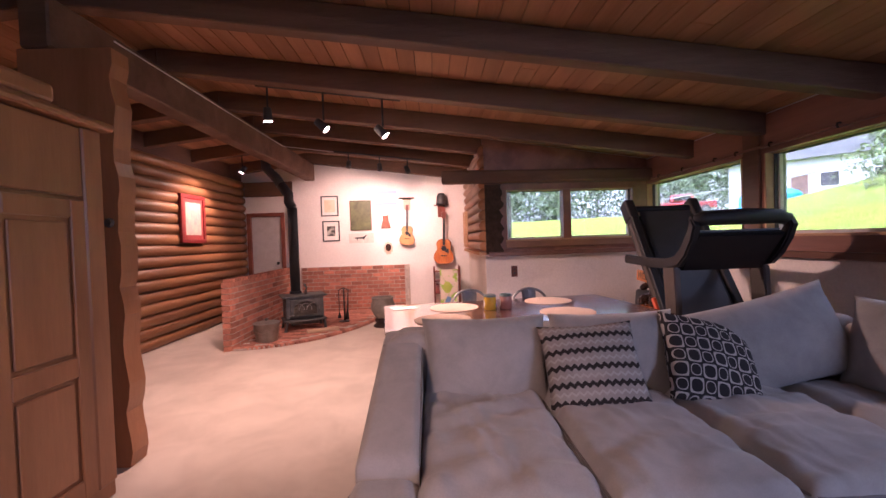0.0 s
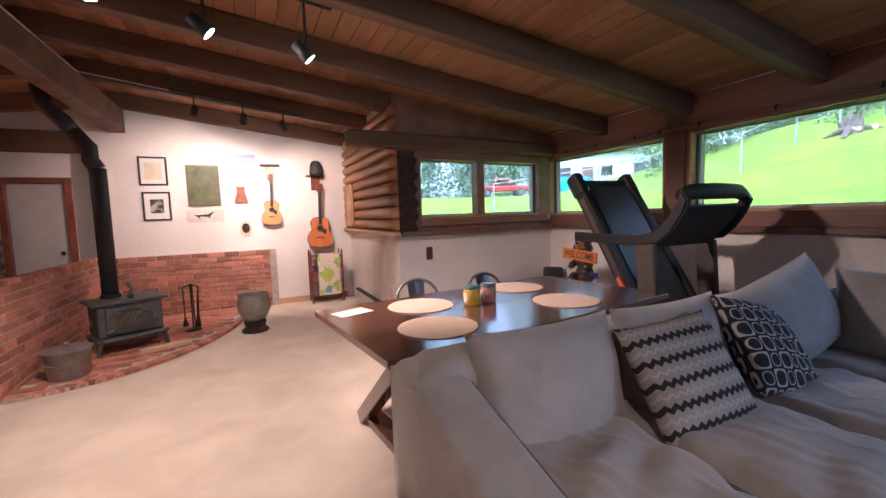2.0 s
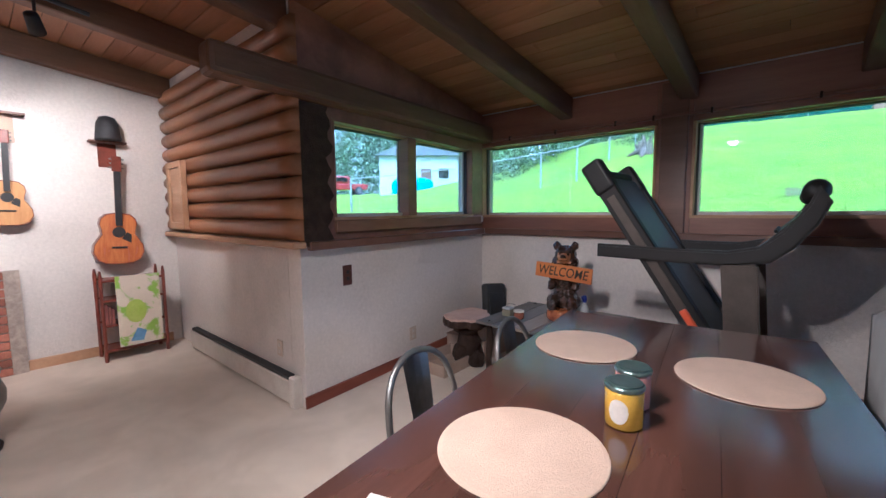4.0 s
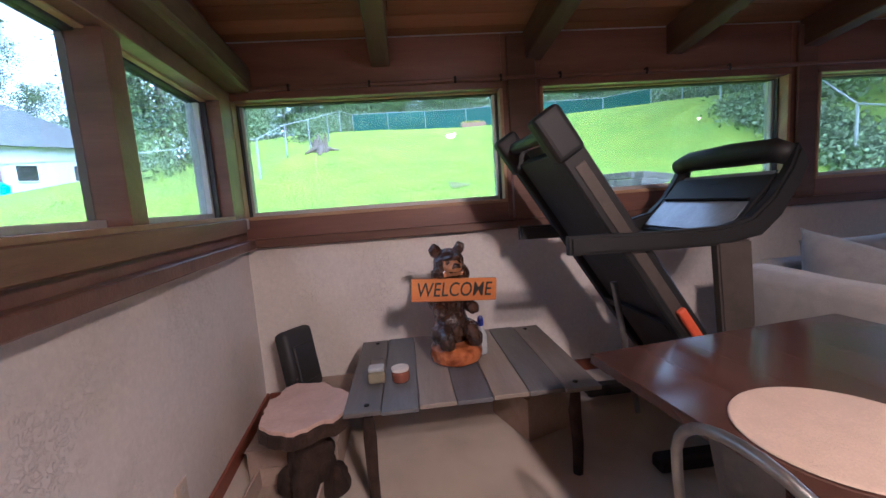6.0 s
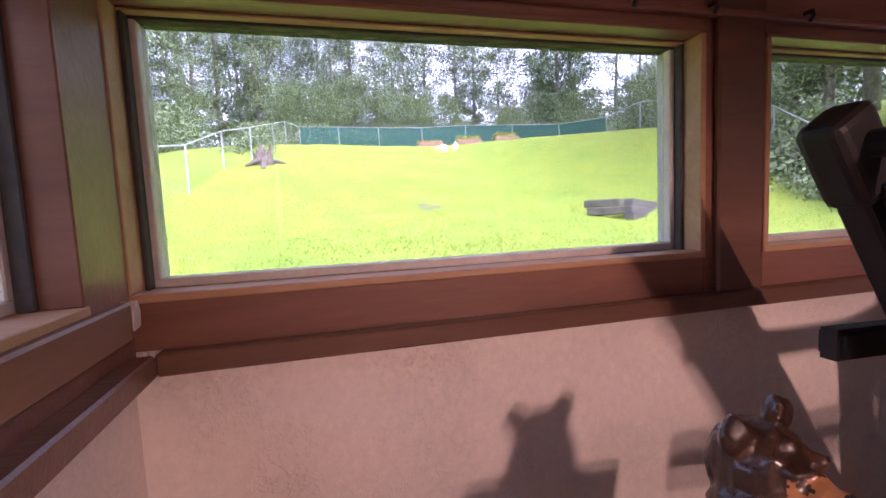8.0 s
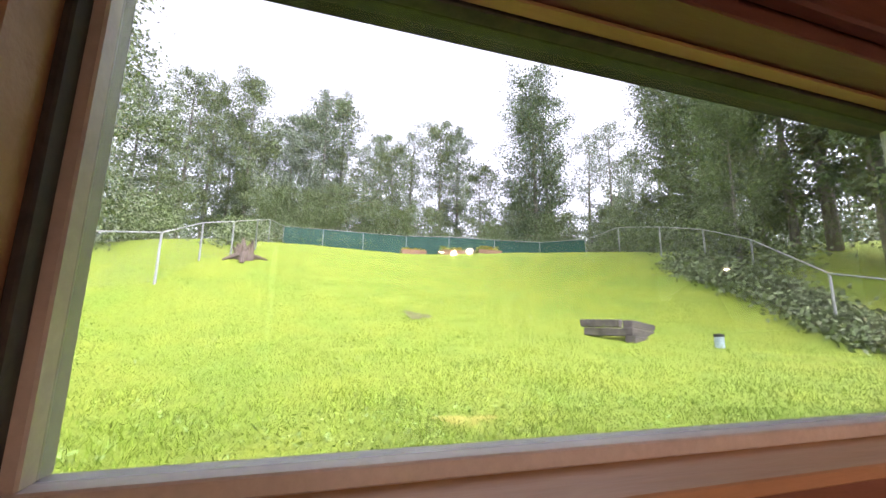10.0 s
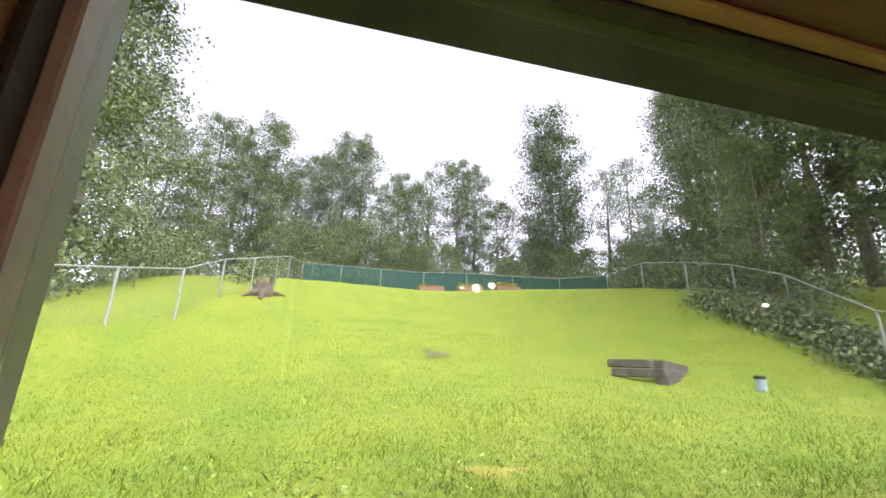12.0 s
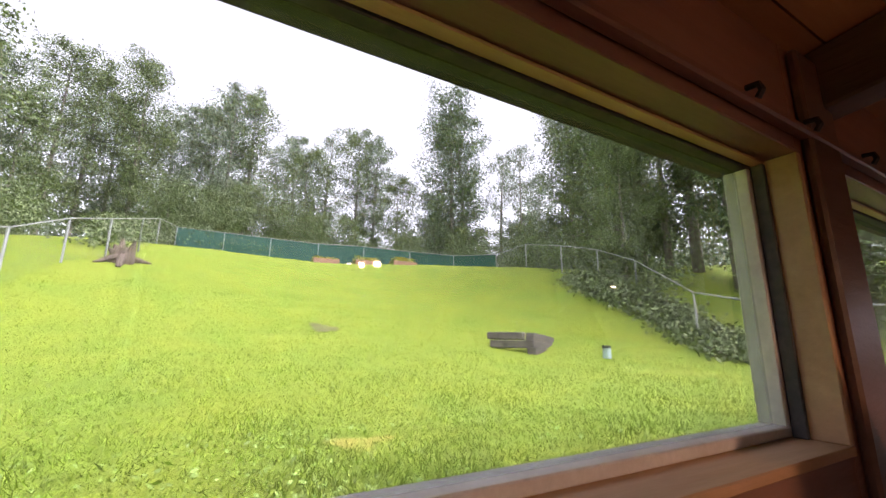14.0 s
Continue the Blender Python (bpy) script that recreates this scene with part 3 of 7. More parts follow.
part("lintel", bx(-3.7, -2.95, YD - 0.031, YD + 0.081, 1.921, 1.995, bevel=0.004), base_m, door)
knob = part("knob", lathe([(0.012, 0), (0.012, 0.03), (0.028, 0.045), (0.03, 0.06), (0.02, 0.072), (0.004, 0.076)], 14), hook_m, door)
knob.matrix_basis = pose(-3.1, YD + 0.02, 0.98, 90, 0, 0)
setting("header_door", bx(XW + 0.08, -2.7, YD - 0.1, YD - 0.002, 2.32, 2.6, bevel=0.01), beam_m, "dark timber header above the door", "beam")

# ---------- sofa ----------
sofa_m = mat("taupe_sofa_fabric", (0.48, 0.45, 0.42), (0.38, 0.355, 0.33), rough=0.9, scale=5, fine=160, bump=0.35, sheen=0.4, dist=0.006)
seam_m = mat("dark_piping", (0.24, 0.22, 0.205), rough=0.9, bump=0.1)


def pad(w, d, h, puff=0.04, seed=0, n=12, wrinkle=0.006, r=0.06):
    """A soft upholstered block with a crown, rounded rim and creases; origin at the middle of its base."""
    bm = bmesh.new()
    bmesh.ops.create_grid(bm, x_segments=n, y_segments=n, size=0.5)
    top = bm.faces[:]
    ext = bmesh.ops.extrude_face_region(bm, geom=top)
    up = [v for v in ext["geom"] if isinstance(v, bmesh.types.BMVert)]
    ups = set(up)
    off = Vector((seed * 3.1, seed * 1.7, 0))
    for v in bm.verts:
        x, y = v.co.x, v.co.y
        ex, ey = 1 - (2 * abs(x)) ** 6, 1 - (2 * abs(y)) ** 6
        if v in ups:
            e = min((0.5 - abs(x)) * w, (0.5 - abs(y)) * d)
            drop = r * (1 - min(e / r, 1)) ** 2
            z = h + puff * ex * ey * (1 - (2 * x) ** 2 * 0.7) * (1 - (2 * y) ** 2 * 0.7) - drop
            z += wrinkle * (noise.noise(Vector((x * w * 5, y * d * 9, 0)) + off) * 1.4 + 0.9 * abs(noise.noise(Vector((x * w * 13 + y * d * 3, y * d * 3.5, 4)) + off)))
        else:
            z = 0
        v.co = (x * w, y * d, z)
    bmesh.ops.recalc_face_normals(bm, faces=bm.faces[:])
    return bm


def pillow(w, h, d, n=24, seed=0, sag=0.0):
    """A stuffed square cushion standing in its local xz plane with pinched corners."""
    bm = bmesh.new()
    vs = {}
    for s in (1, -1):
        for i in range(n + 1):
            for j in range(n + 1):
                u, v = 2 * i / n - 1, 2 * j / n - 1
                rim = i in (0, n) or j in (0, n)
                if s < 0 and rim:
                    vs[s, i, j] = vs[1, i, j]
                    continue
                t = max((1 - u * u) * (1 - v * v), 0) ** 0.42
                pin = 1 - 0.07 * (1 - (u * v) ** 2) * max(abs(u), abs(v)) ** 3
                x = u * w / 2 * (pin if abs(u) >= abs(v) else 1 - 0.07 * (1 - v * v) * abs(u))
                z = v * h / 2 * (pin if abs(v) > abs(u) else 1 - 0.07 * (1 - u * u) * abs(v))
                y = s * d / 2 * t + t * (0.014 * noise.noise(Vector((u * 2.3, v * 2.3, seed + s))) + 0.01 * abs(noise.noise(Vector((u * 5 + v * 2, v * 2.2, seed * 1.7 + s)))))
                vs[s, i, j] = bm.verts.new((x, y + sag * (1 - v) ** 2, z + h / 2))
    for s in (1, -1):
        for i in range(n):
            for j in range(n):
                q = [vs[s, i, j], vs[s, i + 1, j], vs[s, i + 1, j + 1], vs[s, i, j + 1]]
                bm.faces.new(q if s < 0 else q[::-1])
    return bm


sofa = thing("sectional_sofa", "taupe fabric corner sofa with loose cushions", "sofa")
part("base", bx(-0.29, 2.66, 1.36, 2.58, 0.05, 0.29, bevel=0.03, seg=2), sofa_m, sofa)
part("base", bx(1.72, 2.66, -0.6, 1.355, 0.05, 0.29, bevel=0.03, seg=2), sofa_m, sofa)
o = part("back", pad(2.98, 0.24, 0.74, puff=0.012, seed=2, n=26, wrinkle=0.004), sofa_m, sofa, smooth=True)
o.location = (1.18, 2.5, 0.05)
o = part("back", pad(0.24, 2.98, 0.74, puff=0.012, seed=3, n=26, wrinkle=0.004), sofa_m, sofa, smooth=True)
o.location = (2.6, 0.94, 0.05)
# the arm slopes down to its front, where the first cushion wraps round it
arm = pad(0.24, 1.1, 0.73, puff=0.008, seed=5, n=20, wrinkle=0.004, r=0.035)
for v in arm.verts:
    v.co.z *= 1 - 0.36 * max(0, 0.45 - v.co.y)
o = part("arm", arm, sofa_m, sofa, smooth=True)
o.location = (-0.2, 2.07, 0.04)
arm_o = o


def welt(w, d, z, corner=0.05, r=0.0055):
    """Piping round the top edge of a cushion."""
    pts = []
    for cx, cy, a0 in ((w / 2 - corner, d / 2 - corner, 0), (-w / 2 + corner, d / 2 - corner, 90), (-w / 2 + corner, -d / 2 + corner, 180), (w / 2 - corner, -d / 2 + corner, 270)):
        pts += [(cx + corner * math.cos(radians(a0 + 30 * k)), cy + corner * math.sin(radians(a0 + 30 * k)), z) for k in range(4)]
    return tb([*pts, pts[0]], r, 6)


part("piping", tb([(0.122, 0.5 - 1.04 * k / 10, (0.73 * (1 - 0.36 * max(0, 0.45 - (0.5 - 1.04 * k / 10)))) - 0.028) for k in range(11)], 0.005, 6), seam_m, arm_o, "thin darker piping")
for k, (x, w) in enumerate(((0.25, 0.665), (0.935, 0.665), (1.62, 0.665))):
    o = part("seat_cushion", pad(w, 1.06, 0.165, puff=0.035, seed=10 + k, n=44, wrinkle=0.03 if k == 0 else 0.018, r=0.05), sofa_m, sofa, smooth=True)
    o.location = (x, 1.87, 0.285)
    part("piping", welt(w + 0.004, 1.064, 0.12), seam_m, o, "thin darker piping")
o = part("seat_cushion", pad(0.26, 0.185, 0.165, puff=0.01, seed=16, n=16, wrinkle=0.012, r=0.05), sofa_m, sofa, smooth=True)
o.location = (-0.205, 1.43, 0.285)
part("piping", welt(0.264, 0.189, 0.12), seam_m, o, "thin darker piping")
for k, (y, l) in enumerate(((1.0, 0.7), (0.28, 0.72), (-0.34, 0.5))):
    o = part("seat_cushion", pad(0.72, l, 0.15, puff=0.03, seed=20 + k, n=24, wrinkle=0.024), sofa_m, sofa, smooth=True)
    o.location = (2.1, y, 0.285)
o = part("seat_cushion", pad(0.5, 1.04, 0.15, puff=0.03, seed=25, n=24, wrinkle=0.024), sofa_m, sofa, smooth=True)
o.location = (2.22, 1.87, 0.284)
for k, (x, w) in enumerate(((0.29, 0.74), (1.06, 0.76))):
    o = part("back_cushion", pillow(w, 0.52, 0.26, seed=30 + k), sofa_m, sofa, smooth=True)
    o.matrix_basis = pose(x, 2.3, 0.37, -14, 0, 0)
for x, y in ((-0.22, 1.45), (-0.22, 2.5), (2.58, 2.5), (1.8, -0.5), (2.58, -0.5)):
    part("foot", bx(x - 0.03, x + 0.03, y - 0.03, y + 0.03, 0.0, 0.055), trim_m, sofa)
grey_m = mat("blue_grey_cushion", (0.38, 0.37, 0.365), (0.3, 0.295, 0.29), rough=0.9, scale=6, fine=150, bump=0.3, sheen=0.3, dist=0.006)
big = tagged(part("cushion", pillow(0.98, 0.54, 0.28, seed=41), grey_m, smooth=True), "plump grey cushion leaning in the sofa corner", "cushion")
big.matrix_basis = pose(1.98, 2.24, 0.42, -18, -12, 0)
big2 = tagged(part("cushion", pillow(0.9, 0.52, 0.26, seed=42), grey_m, smooth=True), "dark grey cushion against the side back", "cushion")
big2.matrix_basis = pose(2.38, 1.84, 0.43, -14, 0, -84)


def zigzag_mat():
    m = mat("zigzag_weave", (0.42, 0.38, 0.34), (0.34, 0.3, 0.27), rough=0.9, fine=200, bump=0.3)
    nt = m.node_tree
    b = nt.nodes["Principled BSDF"]
    old = b.inputs["Base Color"].links[0].from_socket
    tc = nt.nodes.new("ShaderNodeTexCoord")
    sp = nt.nodes.new("ShaderNodeSeparateXYZ")
    nt.links.new(tc.outputs["Object"], sp.inputs[0])

    def mth(op, a, bb=None):
        n = nt.nodes.new("ShaderNodeMath")
        n.operation = op
        for i, v in enumerate((a, bb)):
            if v is None:
                continue
            if isinstance(v, (int, float)):
                n.inputs[i].default_value = v
            else:
                nt.links.new(v, n.inputs[i])
        return n.outputs[0]
    zig = mth("MULTIPLY", mth("PINGPONG", mth("ADD", sp.outputs[0], 3.0), 0.019), 0.9)
    z = mth("ADD", sp.outputs[2], zig)
    band = mth("MODULO", mth("ADD", z, 1.0), 0.088)
    dark = mth("LESS_THAN", band, 0.024)
    rust = mth("MULTIPLY", mth("GREATER_THAN", band, 0.05), mth("LESS_THAN", band, 0.062))
    m1 = nt.nodes.new("ShaderNodeMix")
    m1.data_type = "RGBA"
    m1.inputs[7].default_value = (0.03, 0.024, 0.022, 1)
    nt.links.new(dark, m1.inputs[0])
    nt.links.new(old, m1.inputs[6])
    m2 = nt.nodes.new("ShaderNodeMix")
    m2.data_type = "RGBA"
    m2.inputs[7].default_value = (0.5, 0.47, 0.43, 1)
    nt.links.new(rust, m2.inputs[0])
    nt.links.new(m1.outputs[2], m2.inputs[6])
    nt.links.new(m2.outputs[2], b.inputs["Base Color"])
    return m


def lattice_mat():
    m = mat("lattice_print", (0.022, 0.02, 0.022), (0.03, 0.027, 0.03), rough=0.9, fine=200, bump=0.25)
    nt = m.node_tree
    b = nt.nodes["Principled BSDF"]
    old = b.inputs["Base Color"].links[0].from_socket
    tc = nt.nodes.new("ShaderNodeTexCoord")
    sp = nt.nodes.new("ShaderNodeSeparateXYZ")
    nt.links.new(tc.outputs["Object"], sp.inputs[0])

    def mth(op, a, bb=None):
        n = nt.nodes.new("ShaderNodeMath")
        n.operation = op
        for i, v in enumerate((a, bb)):
            if v is None:
                continue
            if isinstance(v, (int, float)):
                n.inputs[i].default_value = v
            else:
                nt.links.new(v, n.inputs[i])
        return n.outputs[0]
    cx = mth("COSINE", mth("MULTIPLY", sp.outputs[0], 46.0))
    cz = mth("COSINE", mth("MULTIPLY", sp.outputs[2], 40.0))
    s = mth("ABSOLUTE", mth("ADD", mth("MULTIPLY", cx, cz), 0.18))
    cx2 = mth("COSINE", mth("MULTIPLY", sp.outputs[0], 46.0))
    s2 = mth("ABSOLUTE", mth("ADD", mth("MULTIPLY", cx2, cz), -0.42))
    line = mth("MAXIMUM", mth("LESS_THAN", s, 0.15), mth("MULTIPLY", mth("LESS_THAN", s2, 0.09), 1.0))
    m1 = nt.nodes.new("ShaderNodeMix")
    m1.data_type = "RGBA"
    m1.inputs[7].default_value = (0.5, 0.46, 0.42, 1)
    nt.links.new(line, m1.inputs[0])
    nt.links.new(old, m1.inputs[6])
    nt.links.new(m1.outputs[2], b.inputs["Base Color"])
    return m


p1 = tagged(part("throw_pillow", pillow(0.53, 0.5, 0.17, seed=50), zigzag_mat(), smooth=True), "throw pillow with taupe and dark zigzag stripes", "pillow")
p1.matrix_basis = pose(0.845, 2.02, 0.415, -33, -3, -5)
p2 = tagged(part("throw_pillow", pillow(0.52, 0.52, 0.18, seed=51), lattice_mat(), smooth=True), "dark throw pillow with a cream lattice print", "pillow")
p2.matrix_basis = pose(1.46, 2.04, 0.42, -37, 13, -3)

# ---------- dining table and what lies on it ----------
table_m = mat("dark_walnut_tabletop", (0.125, 0.058, 0.04), (0.062, 0.03, 0.022), rough=0.2, scale=3.5, fine=45, bump=0.05, stretch=(0.12, 1, 1), vary=0.12, coat=1.0, rough2=0.06)
TX0, TX1, TY0, TY1 = -1.0, 1.08, -0.55, 0.56
table = thing("dining_table", "dark walnut plank table on crossed trestle legs", "table")
top = part("tabletop", bx(TX0 + 0.03, TX1 - 0.03, TY0 + 0.03, TY1 - 0.03, 0.7, 0.714), table_m, table)
np_ = 6
for k in range(np_):
    ya, yb = TY0 + (TY1 - TY0) * k / np_, TY0 + (TY1 - TY0) * (k + 1) / np_ - 0.0006
    part("plank", bx(TX0, TX1, ya, yb, 0.715, 0.75, bevel=0.001), table_m, top)
for x in (TX0 + 0.3, TX1 - 0.3):
    for a, b in ((TY0 + 0.12, TY1 - 0.2), (TY1 - 0.12, TY0 + 0.2)):
        d = Vector((0, b - a, 0.7 - 0.0))
        g = bx(-0.045, 0.045, -0.045, 0.045, 0, d.length, bevel=0.006)
        m = Matrix.Translation((x + (0.046 if a < b else -0.046), a, 0.03)) @ d.to_track_quat("Z", "X").to_matrix().to_4x4()
        bmesh.ops.transform(g, matrix=m, verts=g.verts[:])
        cut_above(g, (0, 0, 0.698), (0, 0, 1))
        part("leg", g, table_m, table)
    part("foot", bx(x - 0.06, x + 0.06, TY0 + 0.08, TY1 - 0.08, 0.0, 0.06, bevel=0.006), table_m, table)
part("stretcher", bx(TX0 + 0.35, TX1 - 0.35, -0.05, 0.05, 0.3, 0.38, bevel=0.006), table_m, table)
table.matrix_basis = pose(0.6, 3.3, 0, 0, 0, 7)
mat_m = mat("cream_woven_placemat", (0.66, 0.5, 0.38), (0.6, 0.45, 0.34), rough=0.85, scale=8, fine=180, bump=0.4)
for x, y in ((1.04, 3.67), (1.03, 3.1), (0.17, 3.49), (0.06, 2.98)):
    tagged(part("placemat", lathe([(0.208, 0.7512), (0.212, 0.753), (0.21, 0.756), (0.2, 0.7575)], 56, (x, y, 0)), mat_m), "round cream woven placemat on the dark table", "placemat", "placemats on the table")
paper_m = mat("white_paper", (0.75, 0.71, 0.66), (0.7, 0.66, 0.61), rough=0.8, bump=0.02)
pp = tagged(part("paper_sheet", bx(-0.11, 0.11, -0.07, 0.07, 0, 0.002), paper_m), "white sheet of paper lying on the table", "paper")
pp.matrix_basis = pose(-0.26, 3.55, 0.7515, 0, 0, 20)
metal_lid_m = mat("teal_grey_lid", (0.2, 0.27, 0.27), (0.16, 0.22, 0.22), rough=0.3, metal=0.7, bump=0.05)


def candle(x, y, col, lab):
    m = mat("candle_glaze", col, tuple(c * 0.85 for c in col), rough=0.25, bump=0.02, coat=0.4)
    c = thing("jar_candle", lab, "candle", "candles on the table")
    part("jar", lathe([(0.045, 0.7515), (0.05, 0.757), (0.051, 0.85), (0.049, 0.858)], 32, (x, y, 0)), m, c, smooth=True)
    part("rim", lathe([(0.0515, 0.8585), (0.0535, 0.861), (0.0535, 0.868), (0.051, 0.871)], 32, (x, y, 0)), metal_lid_m, c, "silver rim")
    part("lid", lathe([(0.046, 0.8715), (0.047, 0.876), (0.04, 0.878)], 32, (x, y, 0)), metal_lid_m, c, "flat teal lid")
    # round paper label on the side that faces into the room
    g = bmesh.new()
    ring = []
    for k in range(17):
        a = radians(150 + 60 * k / 16)
        hh = 0.034 * math.sqrt(max(1 - ((k - 8) / 8) ** 2, 0.0))
        ring.append((a, hh))
    lo = [g.verts.new((x + 0.0518 * math.cos(a), y + 0.0518 * math.sin(a), 0.805 - hh)) for a, hh in ring]
    hi = [g.verts.new((x + 0.0518 * math.cos(a), y + 0.0518 * math.sin(a), 0.805 + hh)) for a, hh in ring]
    for k in range(16):
        g.faces.new((lo[k], lo[k + 1], hi[k + 1], hi[k]))
    bmesh.ops.remove_doubles(g, verts=g.verts[:], dist=1e-5)
    part("label", g, paper_m, c, "round white label")


candle(0.46, 3.33, (0.75, 0.48, 0.03), "yellow jar candle with a teal lid on the table")
candle(0.595, 3.345, (0.5, 0.25, 0.22), "dusty pink jar candle with a teal lid")

# ---------- metal chairs ----------
steel_m = mat("galvanised_steel", (0.3, 0.29, 0.28), (0.2, 0.2, 0.2), rough=0.4, metal=0.85, scale=8, bump=0.05)


def metal_chair():
    c = thing("metal_chair", "grey metal cafe chair with a hooped back", "chair", "chairs at the table")
    g = bx(-0.19, 0.19, -0.19, 0.19, 0.44, 0.458, bevel=0.008)
    part("seat", g, steel_m, c)
    for sx in (-1, 1):
        for sy in (-1, 1):
            part("leg", tb([(sx * 0.165, sy * 0.165, 0.44), (sx * 0.205, sy * 0.205, 0.0)], [0.02, 0.013], 8), steel_m, c)
    pts = []
    for k in range(17):
        a = math.pi * k / 16
        pts.append((-0.2 * math.cos(a), 0.19 + 0.07 * (math.sin(a) ** 0.7), 0.46 + 0.37 * (math.sin(a) ** 0.45)))
    part("back_hoop", tb(pts, 0.0125, 10), steel_m, c, smooth=True)
    # curved sheet splat
    g = bmesh.new()
    rows = []
    for i in range(7):
        z = 0.455 + 0.36 * i / 6
        w = 0.055 + 0.02 * i / 6
        y = 0.192 + 0.064 * (i / 6)
        rows.append([(u * w, y + 0.012 * (1 - u * u), z) for u in (-1, -0.5, 0, 0.5, 1)])
    vs = [[g.verts.new(p) for p in r] for r in rows]
    for a, b in zip(vs, vs[1:]):
        for k in range(4):
            g.faces.new((a[k], a[k + 1], b[k + 1], b[k]))
    bmesh.ops.solidify(g, geom=g.faces[:], thickness=0.003)
    part("splat", g, steel_m, c)
    return c


chair = metal_chair()
chair.matrix_basis = pose(0.38, 3.79, 0, 0, 0, 6)
copy_thing(chair, pose(0.98, 3.75, 0, 0, 0, 9))

# ---------- treadmill ----------
tread_black = mat("treadmill_black_plastic", (0.006, 0.006, 0.007), (0.01, 0.01, 0.011), rough=0.58, scale=6, bump=0.08)
tread_grey = mat("treadmill_taupe_metal", (0.1, 0.085, 0.075), (0.075, 0.064, 0.056), rough=0.45, metal=0.3, bump=0.05)
belt_m = mat("treadmill_belt", (0.03, 0.033, 0.037), (0.04, 0.043, 0.048), rough=0.38, fine=120, bump=0.2)
screen_m = mat("console_screen", (0.2, 0.23, 0.27), (0.15, 0.17, 0.2), rough=0.18, bump=0.02, coat=0.6)
orange_m = mat("orange_plastic", (0.7, 0.12, 0.03), (0.6, 0.1, 0.03), rough=0.4, bump=0.03)
tm = thing("treadmill", "black folding treadmill with its deck raised", "treadmill")
W0, W1 = 1.88, 2.66
MID = (W0 + W1) / 2
for x in (W0 + 0.03, W1 - 0.03):
    part("base_rail", bx(x - 0.04, x + 0.04, 2.75, 3.55, 0.03, 0.1, bevel=0.012), tread_black, tm)
    part("wheel", tb([(x - 0.025, 2.82, 0.032), (x + 0.025, 2.82, 0.032)], 0.032, 14), tread_black, tm)
    g = bmesh.new()
    slab(g, [(x - 0.025, 3.05, 0.09), (x - 0.025, 3.2, 0.09), (x - 0.025, 3.28, 1.06), (x - 0.025, 3.12, 1.06)], 0.05, (1, 0, 0))
    bmesh.ops.bevel(g, geom=g.edges[:], offset=0.008, segments=2, affect="EDGES")
    part("upright", g, tread_grey, tm, "taupe metal upright")
    # hand rail running forward, curving up into the console hoop
    pts = [(x, 3.93, 1.1), (x, 3.5, 1.09), (x, 3.25, 1.09), (x, 3.12, 1.12), (x, 3.03, 1.2), (x, 2.95, 1.32), (x, 2.91, 1.42)]
    g = bmesh.new()
    top_ = [(x - 0.03, y, z + 0.035) for _, y, z in pts]
    bot_ = [(x - 0.03, y - (0.0 if k < 3 else 0.05), z - 0.045) for k, (_, y, z) in enumerate(pts)]
    slab(g, [*top_, *bot_[::-1]], 0.06, (1, 0, 0))
    bmesh.ops.bevel(g, geom=[e for e in g.edges if abs(e.verts[0].co.x - e.verts[1].co.x) < 1e-6], offset=0.012, segments=2, affect="EDGES")
    part("hand_rail", g, tread_black, tm)
part("base_cross", bx(W0 + 0.07, W1 - 0.07, 2.78, 2.86, 0.035, 0.09, bevel=0.01), tread_black, tm)
hood = pad(0.7, 0.34, 0.2, puff=0.05, seed=60, n=10, wrinkle=0, r=0.05)
o = part("motor_hood", hood, tread_black, tm, smooth=True)
o.location = (MID, 3.0, 0.095)
# console
g = bmesh.new()
slab(g, [(W0 + 0.061, 3.2, 1.06), (W0 + 0.061, 2.95, 1.34), (W0 + 0.061, 2.9, 1.31), (W0 + 0.061, 3.13, 1.03)], W1 - W0 - 0.122, (1, 0, 0))
bmesh.ops.bevel(g, geom=g.edges[:], offset=0.012, segments=2, affect="EDGES")
part("console", g, tread_black, tm)
part("console_hood", tb([(W0 + 0.03, 2.93, 1.41), (W0 + 0.12, 2.915, 1.435), (MID, 2.91, 1.44), (W1 - 0.12, 2.915, 1.435), (W1 - 0.03, 2.93, 1.41)], [0.045, 0.055, 0.06, 0.055, 0.045], 14), tread_black, tm, smooth=True)
tilt = Matrix.Translation((MID, 3.045, 1.215)) @ Matrix.Rotation(radians(-45), 4, "X")
part("display", bx(-0.3, 0.3, 0.006, 0.19, 0.004, 0.012, bevel=0.003, m=tilt), screen_m, tm, "blue-grey display panel")
part("tray", bx(-0.3, 0.3, -0.18, -0.006, 0.004, 0.01, bevel=0.003, m=tilt), screen_m, tm)
part("book_ledge", bx(-0.3, 0.3, -0.006, 0.006, 0.013, 0.03, bevel=0.003, m=tilt), tread_black, tm)
part("safety_key", bx(-0.03, 0.03, -0.12, -0.1, 0.0105, 0.02, bevel=0.003, m=tilt), tread_black, tm)
